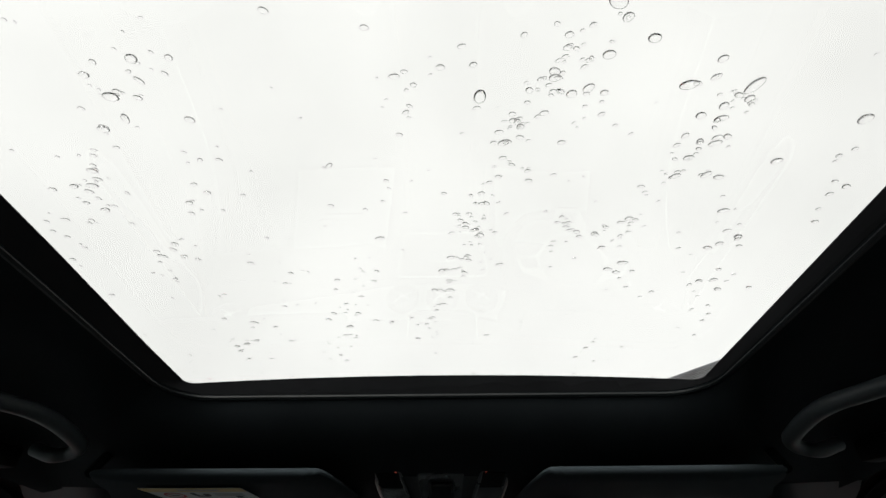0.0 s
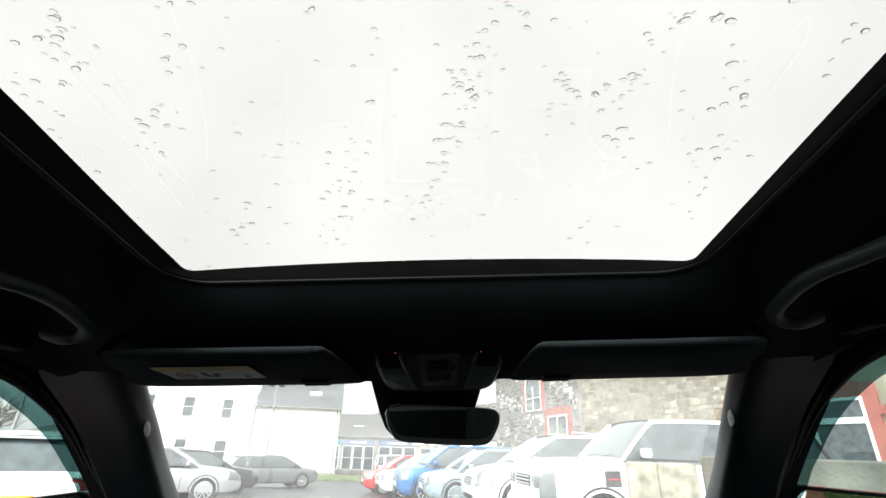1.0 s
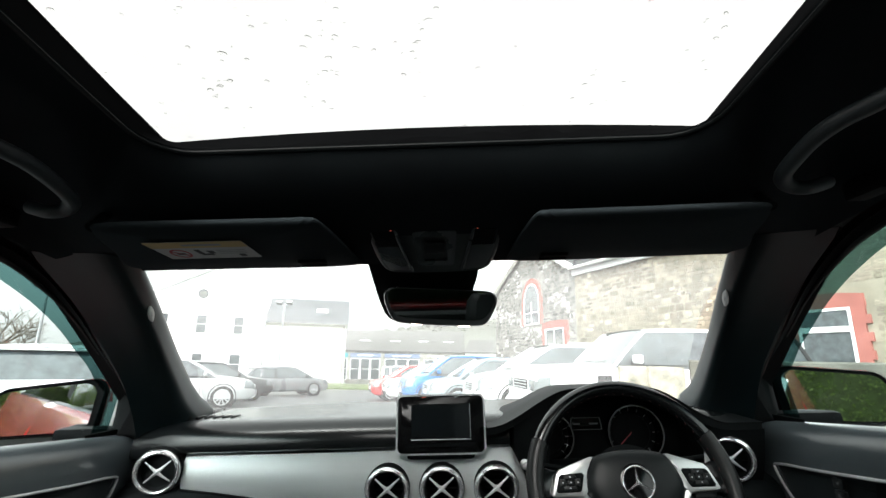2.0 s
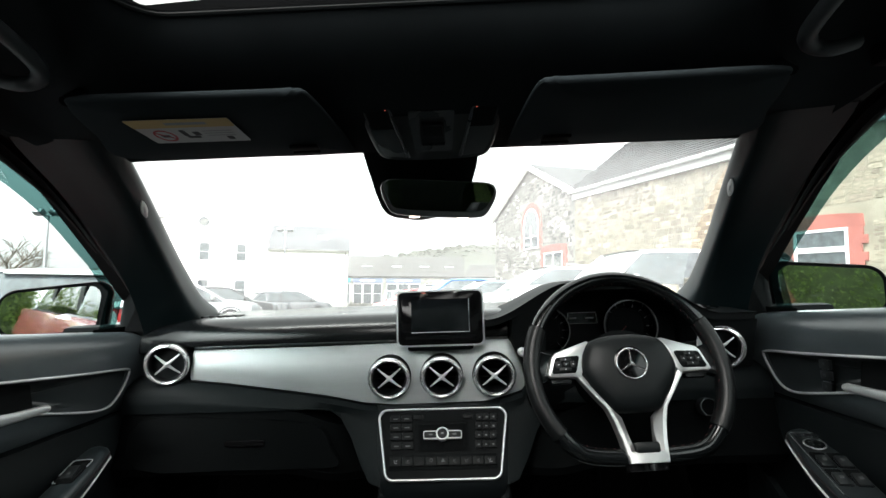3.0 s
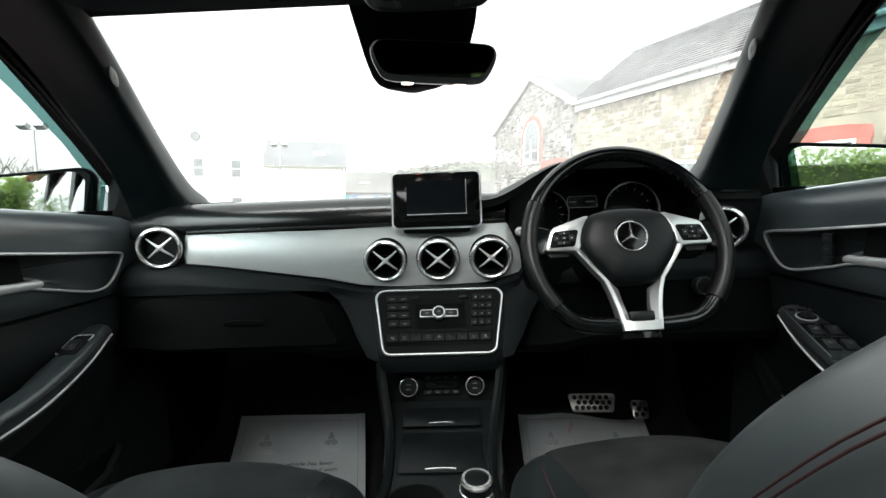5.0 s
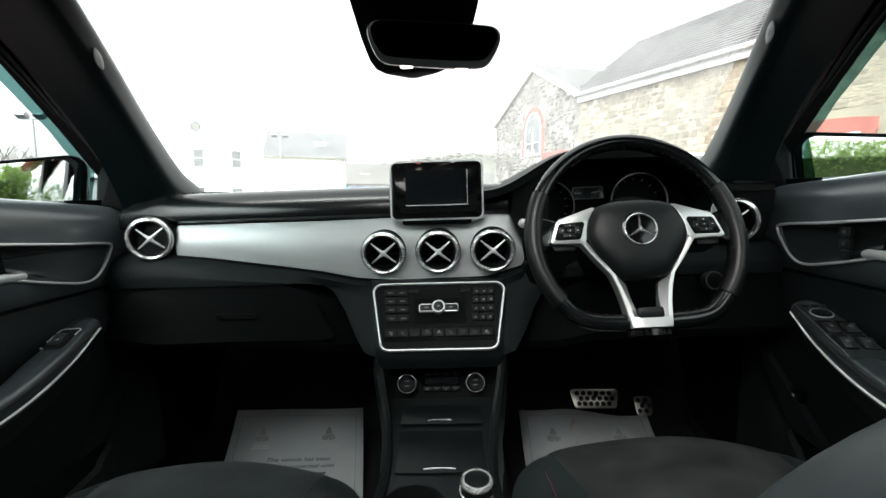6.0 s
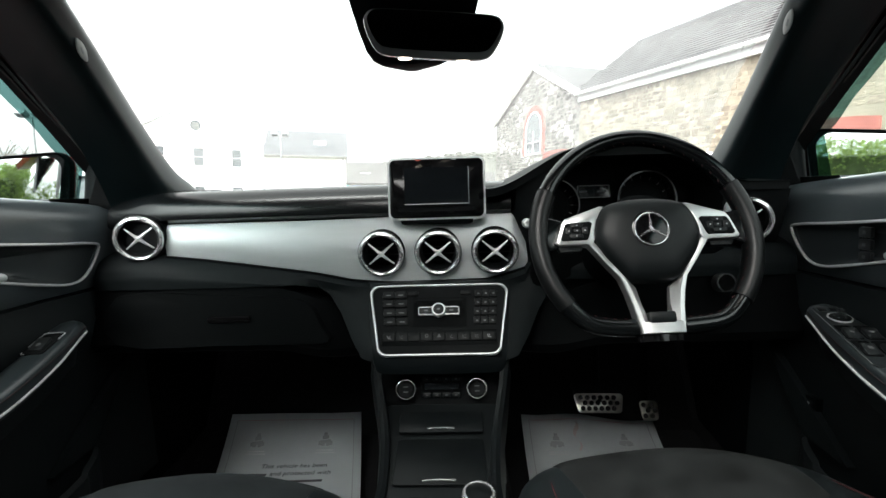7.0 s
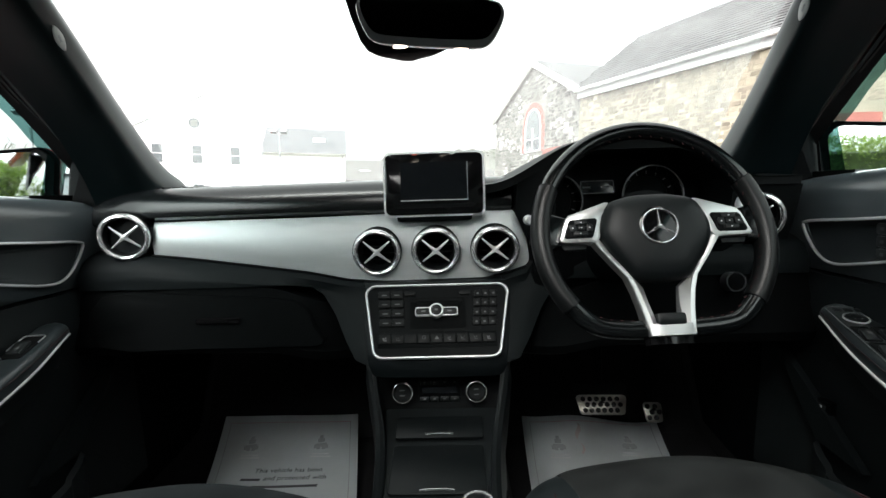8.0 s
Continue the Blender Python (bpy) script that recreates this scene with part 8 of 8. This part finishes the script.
def leaves(name, boxes, count, label, rng, mat, size=0.06):
    verts, faces = [], []
    for _ in range(count):
        x0, x1, y0, y1, z0, z1 = rng.choice(boxes)
        x, y, z = rng.uniform(x0, x1), rng.uniform(y0, y1), rng.uniform(z0, z1)
        bulge = 0.22 * noise.noise(Vector((x * 1.3, y * 1.3, z * 1.6)))
        z += bulge
        x += bulge
        a = Vector((rng.gauss(0, 1), rng.gauss(0, 1), rng.gauss(0, 1))).normalized()
        b = a.cross(Vector((rng.gauss(0, 1), rng.gauss(0, 1), rng.gauss(0, 1)))).normalized()
        s = size * rng.uniform(0.6, 1.3)
        c = Vector((x, y, z))
        k = len(verts)
        verts += [c - a * s, c + b * s * 0.45, c + a * s, c - b * s * 0.45]
        faces.append((k, k + 1, k + 2, k + 3))
    me = bpy.data.meshes.new(name)
    me.from_pydata(verts, [], faces)
    me.materials.append(mat)
    return tagged(new(name, me), label, "hedge", kind="stuff")


def hedge(name, x0, x1, y0, y1, h, seed, label):
    rng = random.Random(seed)
    core = bmesh.new()
    box(core, ((x0 + x1) / 2, (y0 + y1) / 2, h / 2 - 0.1), (abs(x1 - x0) - 0.35, abs(y1 - y0) - 0.35, h - 0.3), 0.1)
    solo(name, core, HEDGECORE, label + " core", "hedge", kind="structure", frame_of=YARD)
    t = 0.3
    leaves(name + "_leaves", [(x0, x0 + t, y0, y1, 0, h), (x1 - t, x1, y0, y1, 0, h), (x0, x1, y0, y1, h - t, h), (x0, x1, y1 - t, y1, 0, h)], 52000, label, rng, LEAF, 0.032)


HEDGECORE = surface("hedge_shade", (0.055, 0.09, 0.026), 0.95, grain=20, bump=0.6, vary=0.4)
hedge("evergreen_hedge", 0.3, 9.0, -8.6, -6.6, 1.98, 4, "clipped evergreen hedge beside the car")
hedge("garden_hedge", -9.0, -0.1, -8.8, -6.8, 2.15, 8, "clipped garden hedge behind the yard")


# lamp posts
def lamp_post(x, y, top, heads, label):
    z = ground_z(x, y)
    p = thing("lamp_post", (x, y, z), label, "lamp post", "yard lamp posts", frame_of=YARD)
    part("post", tube(bmesh.new(), [(x, y, z - 0.2), (x, y, z + (top - z) * 0.55), (x, y, top)], 0.07, 10, radii=[0.085, 0.075, 0.05]), GALV, p)
    if heads:
        part("cross_arm", tube(bmesh.new(), [(x - 0.55, y, top - 0.05), (x + 0.55, y, top - 0.05)], 0.035, 8), GALV, p)
        for s in SIDES:
            h = part("floodlight", box(bmesh.new(), (0, 0, 0), (0.50, 0.34, 0.24), 0.04, pose(x + s * 0.42, y - 0.08, top + 0.12, -35, 0, 0)), GALV, p)
            part("lens", box(bmesh.new(), (0, -0.03, -0.125), (0.42, 0.24, 0.02), 0, pose(x + s * 0.42, y - 0.08, top + 0.12, -35, 0, 0)), LAMPGLASS, h)
    else:
        part("lantern", box(bmesh.new(), (x + 0.15, y, top), (0.5, 0.2, 0.12), 0.04), GALV, p)


lamp_post(-20.0, 22.2, 4.35, True, "steel lamp post with twin floodlights")
lamp_post(-14.2, 38.3, 5.5, True, "steel lamp post with twin floodlights")
lamp_post(-15.1, 37.0, 6.4, False, "slim steel street lamp post")


# bare trees and far woods
def bare_tree(x, y, height, seed, label):
    rng = random.Random(seed)
    z = ground_z(x, y)
    t = thing("tree", (x, y, z), label, "tree", "bare trees", frame_of=YARD)
    trunk = bmesh.new()
    tube(trunk, [(x, y, z - 0.2), (x + 0.05, y, z + height * 0.25), (x - 0.05, y, z + height * 0.5)], 0.1, 8, radii=[height * 0.035, height * 0.026, height * 0.016])
    part("trunk", trunk, BARK, t)
    bm = bmesh.new()
    def branch(p, d, r, n):
        q = p + d
        tube(bm, [p, p + d * 0.5 + Vector((rng.uniform(-.05, .05), rng.uniform(-.05, .05), 0)) * d.length, q], r, 5, radii=[r, r * 0.8, r * 0.5])
        if n:
            for _ in range(3):
                nd = (d.normalized() + Vector((rng.gauss(0, 0.55), rng.gauss(0, 0.55), rng.gauss(0.1, 0.35)))).normalized() * d.length * rng.uniform(0.6, 0.85)
                branch(p + d * rng.uniform(0.55, 1.0), nd, r * 0.55, n - 1)
    for k in range(6):
        a = rng.uniform(0, 6.28)
        branch(Vector((x, y, z + height * rng.uniform(0.22, 0.5))), Vector((math.cos(a) * 0.6, math.sin(a) * 0.6, 0.7)) * height * 0.26, height * 0.012, 3)
    part("crown", bm, BARK, t)


bare_tree(-27, 27.5, 5.2, 1, "bare winter tree with spreading twigs")
bare_tree(-31, 33, 5.0, 2, "bare winter tree with spreading twigs")
bare_tree(-40, 38, 6.0, 5, "bare winter tree with spreading twigs")


def far_hill():
    """A wooded rise behind the roofs, and scrub along the yard's left edge."""
    rng = random.Random(17)
    def clumps(name, pick, n, mat, label):
        verts, faces = [], []
        for _ in range(n):
            x, y, z, s = pick()
            base = len(verts)
            k = 7
            for ring, (rr, h) in enumerate(((0.7, 0.0), (1.0, 0.45), (0.75, 0.85))):
                for q in range(k):
                    a = 2 * math.pi * (q + 0.5 * ring) / k
                    f = s * rr * rng.uniform(0.7, 1.2)
                    verts.append((x + f * math.cos(a), y + f * math.sin(a), z + s * h * rng.uniform(0.8, 1.3)))
            verts.append((x, y, z + s * 1.2))
            for ring in range(2):
                for q in range(k):
                    faces.append((base + ring * k + q, base + ring * k + (q + 1) % k, base + ring * k + k + (q + 1) % k, base + ring * k + k + q))
            for q in range(k):
                faces.append((base + 2 * k + q, base + 2 * k + (q + 1) % k, base + 3 * k))
        me = bpy.data.meshes.new(name)
        me.from_pydata(verts, [], faces)
        me.materials.append(mat)
        tagged(new(name, me), label, "woods", kind="stuff")

    def hill_z(x):
        return 17 + 9 * smoothstep(-60, 20, x)

    bm = bmesh.new()
    loft(bm, [[Vector((x, y, -3 + (hill_z(x) + 1) * k)) for x in range(-160, 161, 10)] for y, k in ((150, 0), (200, 0.55), (260, 1.0), (330, 1.05))], around=False)
    solo("hillside", bm, WOOD_FAR, "distant wooded hillside", "hill", kind="structure", frame_of=YARD)

    def on_hill():
        x, t = rng.uniform(-110, 110), rng.random()
        y = 160 + 100 * t
        return x, y, -3 + (hill_z(x) + 1) * (0.1 + 0.9 * t) - 1.0, rng.uniform(0.9, 2.6)
    clumps("far_woods", on_hill, 3200, WOOD_FAR, "leafless woods on the far hillside")

    def firs():
        x = rng.choice((-24, -22.5, -17, -9, -7.5, -6))
        return x + rng.uniform(-1.5, 1.5), 135 + rng.uniform(-3, 3), 5.0 + rng.uniform(-1.5, 1.5), rng.uniform(1.2, 2.2)
    clumps("far_firs", firs, 70, FIR_FAR, "dark evergreens above the shop roofs")

    def scrub():
        return rng.uniform(-75, -28), rng.uniform(38, 60), -1.5 + rng.uniform(-0.3, 1.6), rng.uniform(0.8, 1.6)
    clumps("scrub_hedge", scrub, 320, WOOD_FAR, "winter scrub along the edge of the yard")


far_hill()


# ---------------------------------------------------------------- parked cars
def paint(name, color, metal=0.0):
    return surface(name, color, 0.28, metal=metal, grain=60, bump=0, blotch=1.0, vary=0.05, coat=0.7)


PAINTS = {"white": paint("white_car_paint", (0.80, 0.80, 0.80)), "silver": paint("silver_car_paint", (0.52, 0.53, 0.54), 0.4), "grey": paint("grey_car_paint", (0.20, 0.21, 0.22), 0.4),
          "blue": paint("blue_car_paint", (0.03, 0.17, 0.46), 0.2), "pale": paint("pale_blue_car_paint", (0.33, 0.40, 0.43), 0.3), "red": paint("scarlet_car_paint", (0.55, 0.03, 0.03)),
          "black": paint("black_car_paint", (0.025, 0.026, 0.028))}


SECTION = [(-1, 0.90, 0.0), (-1, 0.985, 0.10), (-1, 1.0, 0.34), (-1, 0.995, 0.60), (-1, 0.975, 0.82), (-1, 0.93, 0.94), (-1, 0.80, 0.99), (-1, 0.4, 1.012), (0, 0, 1.018)]
SECTION = SECTION + [(1, k, h) for _, k, h in reversed(SECTION[:-1])]


def parked_car(name, x, y, heading, L, W, H, color, label, bonnet=0.25, boot=0.0, belt=0.62, rails=False, lower=False, z=None,
               rake=0.155, tail=0.10, square=False, dark_pillars=False, lamp=(0.30, 0.14), vent=False):
    """A parked car: local x runs to its nose. bonnet, boot, rake and tail are parts of its length, belt of its height."""
    z = ground_z(x, y) if z is None else z
    c = thing(name, (0, 0, 0), label, "car", "cars in the yard", frame_of=pose(x, y, z, 0, 0, heading))
    P, hw, B = PAINTS[color], W / 2, H * belt
    R = 0.33 if H < 1.6 else 0.37
    drop = (0.045 if square else 0.12) * H
    round_ = 0.022 if square else 0.042

    def shell(u, i, grow=0.0):
        """Point i of the section at the part u of the length, from -0.5 at the tail to 0.5 at the nose."""
        e = abs(u) * 2
        k = min(1.0, max(0.0, (abs(u) - (0.5 - round_)) / round_))
        curl = 1 - math.sqrt(max(0.0, 1 - k * k))
        w = hw * (1 - (0.05 if square else 0.13) * smoothstep(0.74, 1.0, e) ** 1.6 - 0.09 * curl)
        if u > 0.5 - bonnet:
            f = (u - 0.5 + bonnet) / bonnet
            t = B + 0.015 - drop * (0.55 * f + 0.45 * f * f) - 0.13 * H * curl
        elif boot and u < -0.5 + boot:
            t = B + 0.05 - 0.10 * H * curl
        else:
            t = B - 0.05 * H * curl
        low = 0.22 + 0.06 * smoothstep(0.86, 1.0, e) + 0.14 * curl
        s, kk, h = SECTION[i]
        return Vector((u * L, s * (w * kk + grow), low + (t - low) * h + grow * (h - 0.5)))

    ends = [0.0, 0.003, 0.008, 0.016, 0.028, 0.045, 0.07, 0.10]
    us = [-0.5 + q for q in ends] + [-0.37 + 0.74 * k / 22 for k in range(23)] + [0.5 - q for q in reversed(ends)]
    bm = bmesh.new()
    loft(bm, [[shell(u, i) for i in range(17)] for u in us])
    body = part("body", bm, P, c, limit=42)

    def patch(name_, mat, u0, u1, i0, i1, parent, lab="", grow=0.006):
        rows = [[shell(u0 + (u1 - u0) * k / 6, i, grow) for i in range(i0, i1 + 1)] for k in range(7)]
        return part(name_, loft(bmesh.new(), rows, around=False), mat, parent, lab)

    # glasshouse: one glazed form, its roof skin and its pillars lying on it
    xf0, xf1 = (0.5 - bonnet) * L + 0.06, (0.5 - bonnet - rake) * L
    xr0, xr1 = (-0.5 + max(boot, 0.012)) * L, (-0.5 + max(boot + tail, tail)) * L
    yb, yt = hw * 0.94, hw * (0.80 if square else 0.74)

    def roof_at(px):
        if px > xf1:
            q = (xf0 - px) / (xf0 - xf1)
            return B - 0.03 + (H - 0.05 - B + 0.03) * (q + 0.16 * q * (1 - q))
        if px < xr1:
            q = (px - xr0) / (xr1 - xr0)
            return B - 0.03 + (H - 0.09 - B + 0.03) * (q + 0.28 * q * (1 - q))
        q = (px - xr1) / (xf1 - xr1)
        return H - 0.09 * (1 - q) ** 2.2 - 0.05 * q ** 3

    def ring_at(px, grow=0.0):
        zr = roof_at(px)
        v = max(0.0, (zr - B) / (H - B))
        ye = yb + (yt - yb) * v ** 1.2
        base = min(B - 0.05, zr - 0.01)
        half = [(yb + grow, base), (yb + (ye - yb) * 0.45 + grow, base + (zr - base) * 0.5), (ye + grow, zr - 0.05 * v), (ye * 0.965 + grow * 0.7, zr - 0.015 * v + grow * 0.7), (ye * 0.84, zr + 0.008 * v + grow), (ye * 0.4, zr + 0.022 * v + grow), (0, zr + 0.025 * v + grow)]
        return [Vector((px, a, b_)) for a, b_ in half] + [Vector((px, -a, b_)) for a, b_ in reversed(half[:-1])]

    xs = [xr0 + (xr1 - xr0) * k / 8 for k in range(8)] + [xr1 + (xf1 - xr1) * k / 10 for k in range(11)] + [xf1 + (xf0 - xf1) * k / 8 for k in range(1, 9)]
    cabin = part("glasshouse", loft(bmesh.new(), [ring_at(px) for px in xs]), DARKGLASS, c, "grey tinted car windows", limit=50)
    rows = [ring_at(px, 0.012)[2:11] for px in xs if xr1 - 0.03 <= px <= xf1 + 0.03]
    part("roof", loft(bmesh.new(), rows, around=False), P, cabin)
    pillar_mat = BARKBIT if dark_pillars else P
    for s in SIDES:
        def edge(px, up=0.0):
            q = ring_at(px, 0.004)[3]
            return Vector((q.x, s * q.y, q.z + up))
        part("front_pillar", tube(bmesh.new(), [edge(px) for px in xs[18:]], 0.034, 8), P, cabin)
        part("rear_pillar", tube(bmesh.new(), [edge(px) for px in xs[:10]], 0.05, 8), pillar_mat, cabin)
        part("roof_side", tube(bmesh.new(), [edge(px, -0.01) for px in xs[7:20]], 0.030, 8), P, cabin)
        # door pillars and the quarter behind them
        for f, wd, mat in ((0.50, 0.05, BARKBIT), (0.16, 0.09 if not boot else 0.05, pillar_mat if not boot else BARKBIT)):
            px = xr1 + (xf1 - xr1) * f
            rows = []
            for dx in (-wd, wd):
                r_ = ring_at(px + dx, 0.008)[:4]
                rows.append([Vector((q.x, s * q.y, q.z)) for q in r_])
            part("door_pillar", loft(bmesh.new(), rows, around=False), mat, cabin)
        part("waist_strip", tube(bmesh.new(), [Vector((xr0 + 0.12, s * (yb + 0.004), B + 0.004)), Vector((xf0 - 0.25, s * (yb + 0.004), B + 0.008))], 0.012, 6), BARKBIT, cabin)
        if rails:
            part("roof_rail", tube(bmesh.new(), [(xr1 + 0.2, s * yt * 0.93, roof_at(xr1 + 0.2) + 0.04), (0, s * yt * 0.95, H + 0.045), (xf1 - 0.4, s * yt * 0.93, roof_at(xf1 - 0.4) + 0.04)], 0.018, 6), SILVER, cabin)
    # tailgate or boot edge round the rear window
    rows = [[q + Vector((-0.012, 0, 0.006)) for q in ring_at(px, 0.006)[3:10]] for px in xs[0:2]]
    part("tail_edge", loft(bmesh.new(), rows, around=False), P, cabin)
    part("rear_spoiler", box(bmesh.new(), (xr1 - 0.02, 0, H - 0.085), (0.16, yt * 1.75, 0.035), 0.012), P, cabin)
    part("rear_wiper", tube(bmesh.new(), [Vector((xr0 + 0.03, 0.0, B + 0.03)), Vector((xr0 + 0.05, 0.38, B + 0.06))], 0.010, 5), BARKBIT, cabin)
    for yy in (0.05, -0.5):
        part("wiper", tube(bmesh.new(), [Vector((xf0 - 0.05, yy, B + 0.035)), Vector((xf0 - 0.10, yy + 0.5, B + 0.065))], 0.010, 5), BARKBIT, cabin)
    # wheels, each over a black disc standing in for the arch's shaded hollow
    for ux in (0.5 - 0.195, -0.5 + 0.205):
        for s in SIDES:
            m = frame_on((ux * L, s * (hw - 0.098), R), (1 if s < 0 else -1, 0, 0), (0, 0, 1))
            part("arch", lathe(bmesh.new(), [(0.0, 0.05), (R + 0.055, 0.05), (R + 0.060, 0.098), (R + 0.03, 0.100), (R + 0.03, 0.07), (0.0, 0.07)], m, 30), BARKBIT, c)
            wh = part("wheel", lathe(bmesh.new(), [(R * 0.66, -0.10), (R * 0.95, -0.10), (R, -0.06), (R, 0.07), (R * 0.95, 0.098), (R * 0.70, 0.10), (R * 0.68, 0.07)], m, 30), RUBBER, c)
            part("rim", lathe(bmesh.new(), [(0.0, 0.03), (R * 0.66, 0.035), (R * 0.71, 0.098), (R * 0.66, 0.104), (R * 0.62, 0.06), (0.0, 0.05)], m, 30), SILVER, wh)
            for k in range(10):
                part("spoke", box(bmesh.new(), (R * 0.36, 0, 0.075), (R * 0.62, R * 0.085, 0.03), 0.008, m @ Matrix.Rotation(2 * math.pi * k / 10, 4, "Z"), 1), SILVER, wh)
            part("hub_cap", lathe(bmesh.new(), [(0.0, 0.06), (R * 0.17, 0.06), (R * 0.14, 0.10), (0.0, 0.10)], m, 14), SILVER, wh)
    # lamps, grille, mirrors, plates
    tz = B - drop
    for s in SIDES:
        i0, i1 = (3, 6) if s < 0 else (10, 13)
        patch("headlamp", LAMPGLASS, 0.5 - lamp[1] * 0.5, 0.4985, (2 if s < 0 else 12) if square else i0, (4 if s < 0 else 14) if square else i1, c, "clear headlamp")
        patch("tail_lamp", TAILRED, -0.4985, -0.462, i0 if s < 0 else i0 + 0, i1, c, "red tail lamp")
        mr = part("wing_mirror", box(bmesh.new(), (xf0 - 0.30, s * (hw + 0.10), B + 0.09), (0.11, 0.20, 0.14), 0.045, None, 3), P, c)
        part("mirror_stem", box(bmesh.new(), (xf0 - 0.30, s * (hw - 0.01), B + 0.035), (0.06, 0.12, 0.04), 0.01), BARKBIT, mr)
        part("fog_recess", box(bmesh.new(), (L / 2 - 0.055, s * hw * 0.64, 0.46), (0.10, hw * 0.26, 0.09), 0.03), BARKBIT, c)
        for hx in (0.04, -0.17):
            part("door_handle", box(bmesh.new(), (hx * L, s * (hw - 0.004), B * 0.84), (0.18, 0.03, 0.028), 0.008), P, c)
        patch("sill_trim", BARKBIT if lower else P, -0.21, 0.22, 0 if s < 0 else 15, 1 if s < 0 else 16, c)
        for gx in (xf0 - 0.42, (xf0 + xr0) / 2 - 0.20):
            patch("door_gap", BARKBIT, (gx - 0.005) / L, (gx + 0.005) / L, 1 if s < 0 else 11, 5 if s < 0 else 15, c, grow=0.002)
        if vent:
            u = 0.5 - bonnet + 0.045
            patch("wing_vent", BARKBIT, u - 0.015, u + 0.035, 3 if s < 0 else 12, 4 if s < 0 else 13, c, "black wing vent")
            q0, q1 = shell(u - 0.012, 3 if s < 0 else 13, 0.012), shell(u + 0.03, 3 if s < 0 else 13, 0.012)
            part("vent_strip", tube(bmesh.new(), [q0 + Vector((0, 0, 0.10)), q1 + Vector((0, 0, 0.10))], 0.012, 6), TAILRED, c)
    gz = tz * 0.80 if not square else tz * 0.76
    g = part("grille", box(bmesh.new(), (L / 2 - 0.03, 0, gz), (0.075, hw * (0.95 if square else 0.85), 0.17), 0.03), BARKBIT, c)
    if square:
        for s in SIDES:
            part("lamp_unit", box(bmesh.new(), (L / 2 - 0.02, s * hw * 0.72, gz), (0.06, hw * 0.34, 0.17), 0.02), LAMPGLASS, c)
    for k in range(3):
        part("grille_bar", box(bmesh.new(), (L / 2 + 0.006, 0, gz - 0.05 + 0.05 * k), (0.02, hw * 0.84, 0.018), 0.004), SILVER, g)
    part("lower_intake", box(bmesh.new(), (L / 2 - 0.05, 0, 0.38), (0.10, hw * 1.0, 0.11), 0.03), BARKBIT, c)
    part("front_plate", box(bmesh.new(), (L / 2 + 0.004, 0, 0.50), (0.02, 0.52, 0.11), 0.004), WHITEPAINT, c)
    part("rear_plate", box(bmesh.new(), (-L / 2 - 0.004, 0, B * 0.70), (0.02, 0.52, 0.11), 0.004), PLATE, c)
    part("rear_bumper", box(bmesh.new(), (-L / 2 + 0.04, 0, 0.38), (0.12, hw * 1.5, 0.14), 0.04), BARKBIT, c)
    return c


parked_car("parked_suv", 3.5, 8.75, 187, 4.80, 1.96, 1.80, "white", "white luxury off-roader with a square bonnet", bonnet=0.285, belt=0.655, lower=True,
           rake=0.115, tail=0.06, square=True, dark_pillars=True, lamp=(0.3, 0.10), vent=True)
parked_car("parked_crossover", 2.5, 11.8, 190, 4.48, 1.85, 1.66, "white", "white family crossover with silver roof rails", bonnet=0.22, belt=0.62, rails=True, lower=True, rake=0.19, lamp=(0.3, 0.16))
parked_car("parked_hatchback", 1.1, 14.3, 192, 4.05, 1.75, 1.45, "pale", "pale metallic blue hatchback", bonnet=0.22, belt=0.62, rake=0.19)
parked_car("parked_compact_suv", 0.13, 16.6, 194, 4.05, 1.78, 1.64, "blue", "bright blue compact crossover", bonnet=0.21, belt=0.62, lower=True, rake=0.18)
parked_car("parked_hatchback", -0.75, 19.0, 196, 4.1, 1.75, 1.48, "white", "small white hatchback in the row", bonnet=0.22, rake=0.19)
parked_car("parked_hatchback", -1.75, 21.3, 196, 4.0, 1.72, 1.46, "red", "small scarlet hatchback in the row", bonnet=0.22, rake=0.19)
parked_car("parked_saloon", -8.6, 14.4, 27, 4.75, 1.84, 1.45, "silver", "silver executive saloon with alloy wheels", bonnet=0.25, boot=0.13, belt=0.63, rake=0.17, tail=0.14)
parked_car("parked_saloon", -9.6, 18.6, 35, 4.6, 1.80, 1.45, "black", "dark glossy estate car", bonnet=0.25, boot=0.0, belt=0.63, rake=0.17)
parked_car("parked_hatchback", -8.93, 25.0, 36, 4.30, 1.78, 1.43, "grey", "metallic grey five-door hatchback", bonnet=0.23, belt=0.64, rake=0.19, tail=0.12)
parked_car("parked_estate", -6.75, 7.9, 128, 4.0, 1.80, 1.44, "white", "white hatchback seen from behind, yellow rear plate", bonnet=0.23, belt=0.62)
parked_car("parked_van", -4.6, 46.5, 15, 5.0, 1.95, 2.0, "white", "small white delivery van", bonnet=0.15, belt=0.58, rake=0.12, tail=0.03)
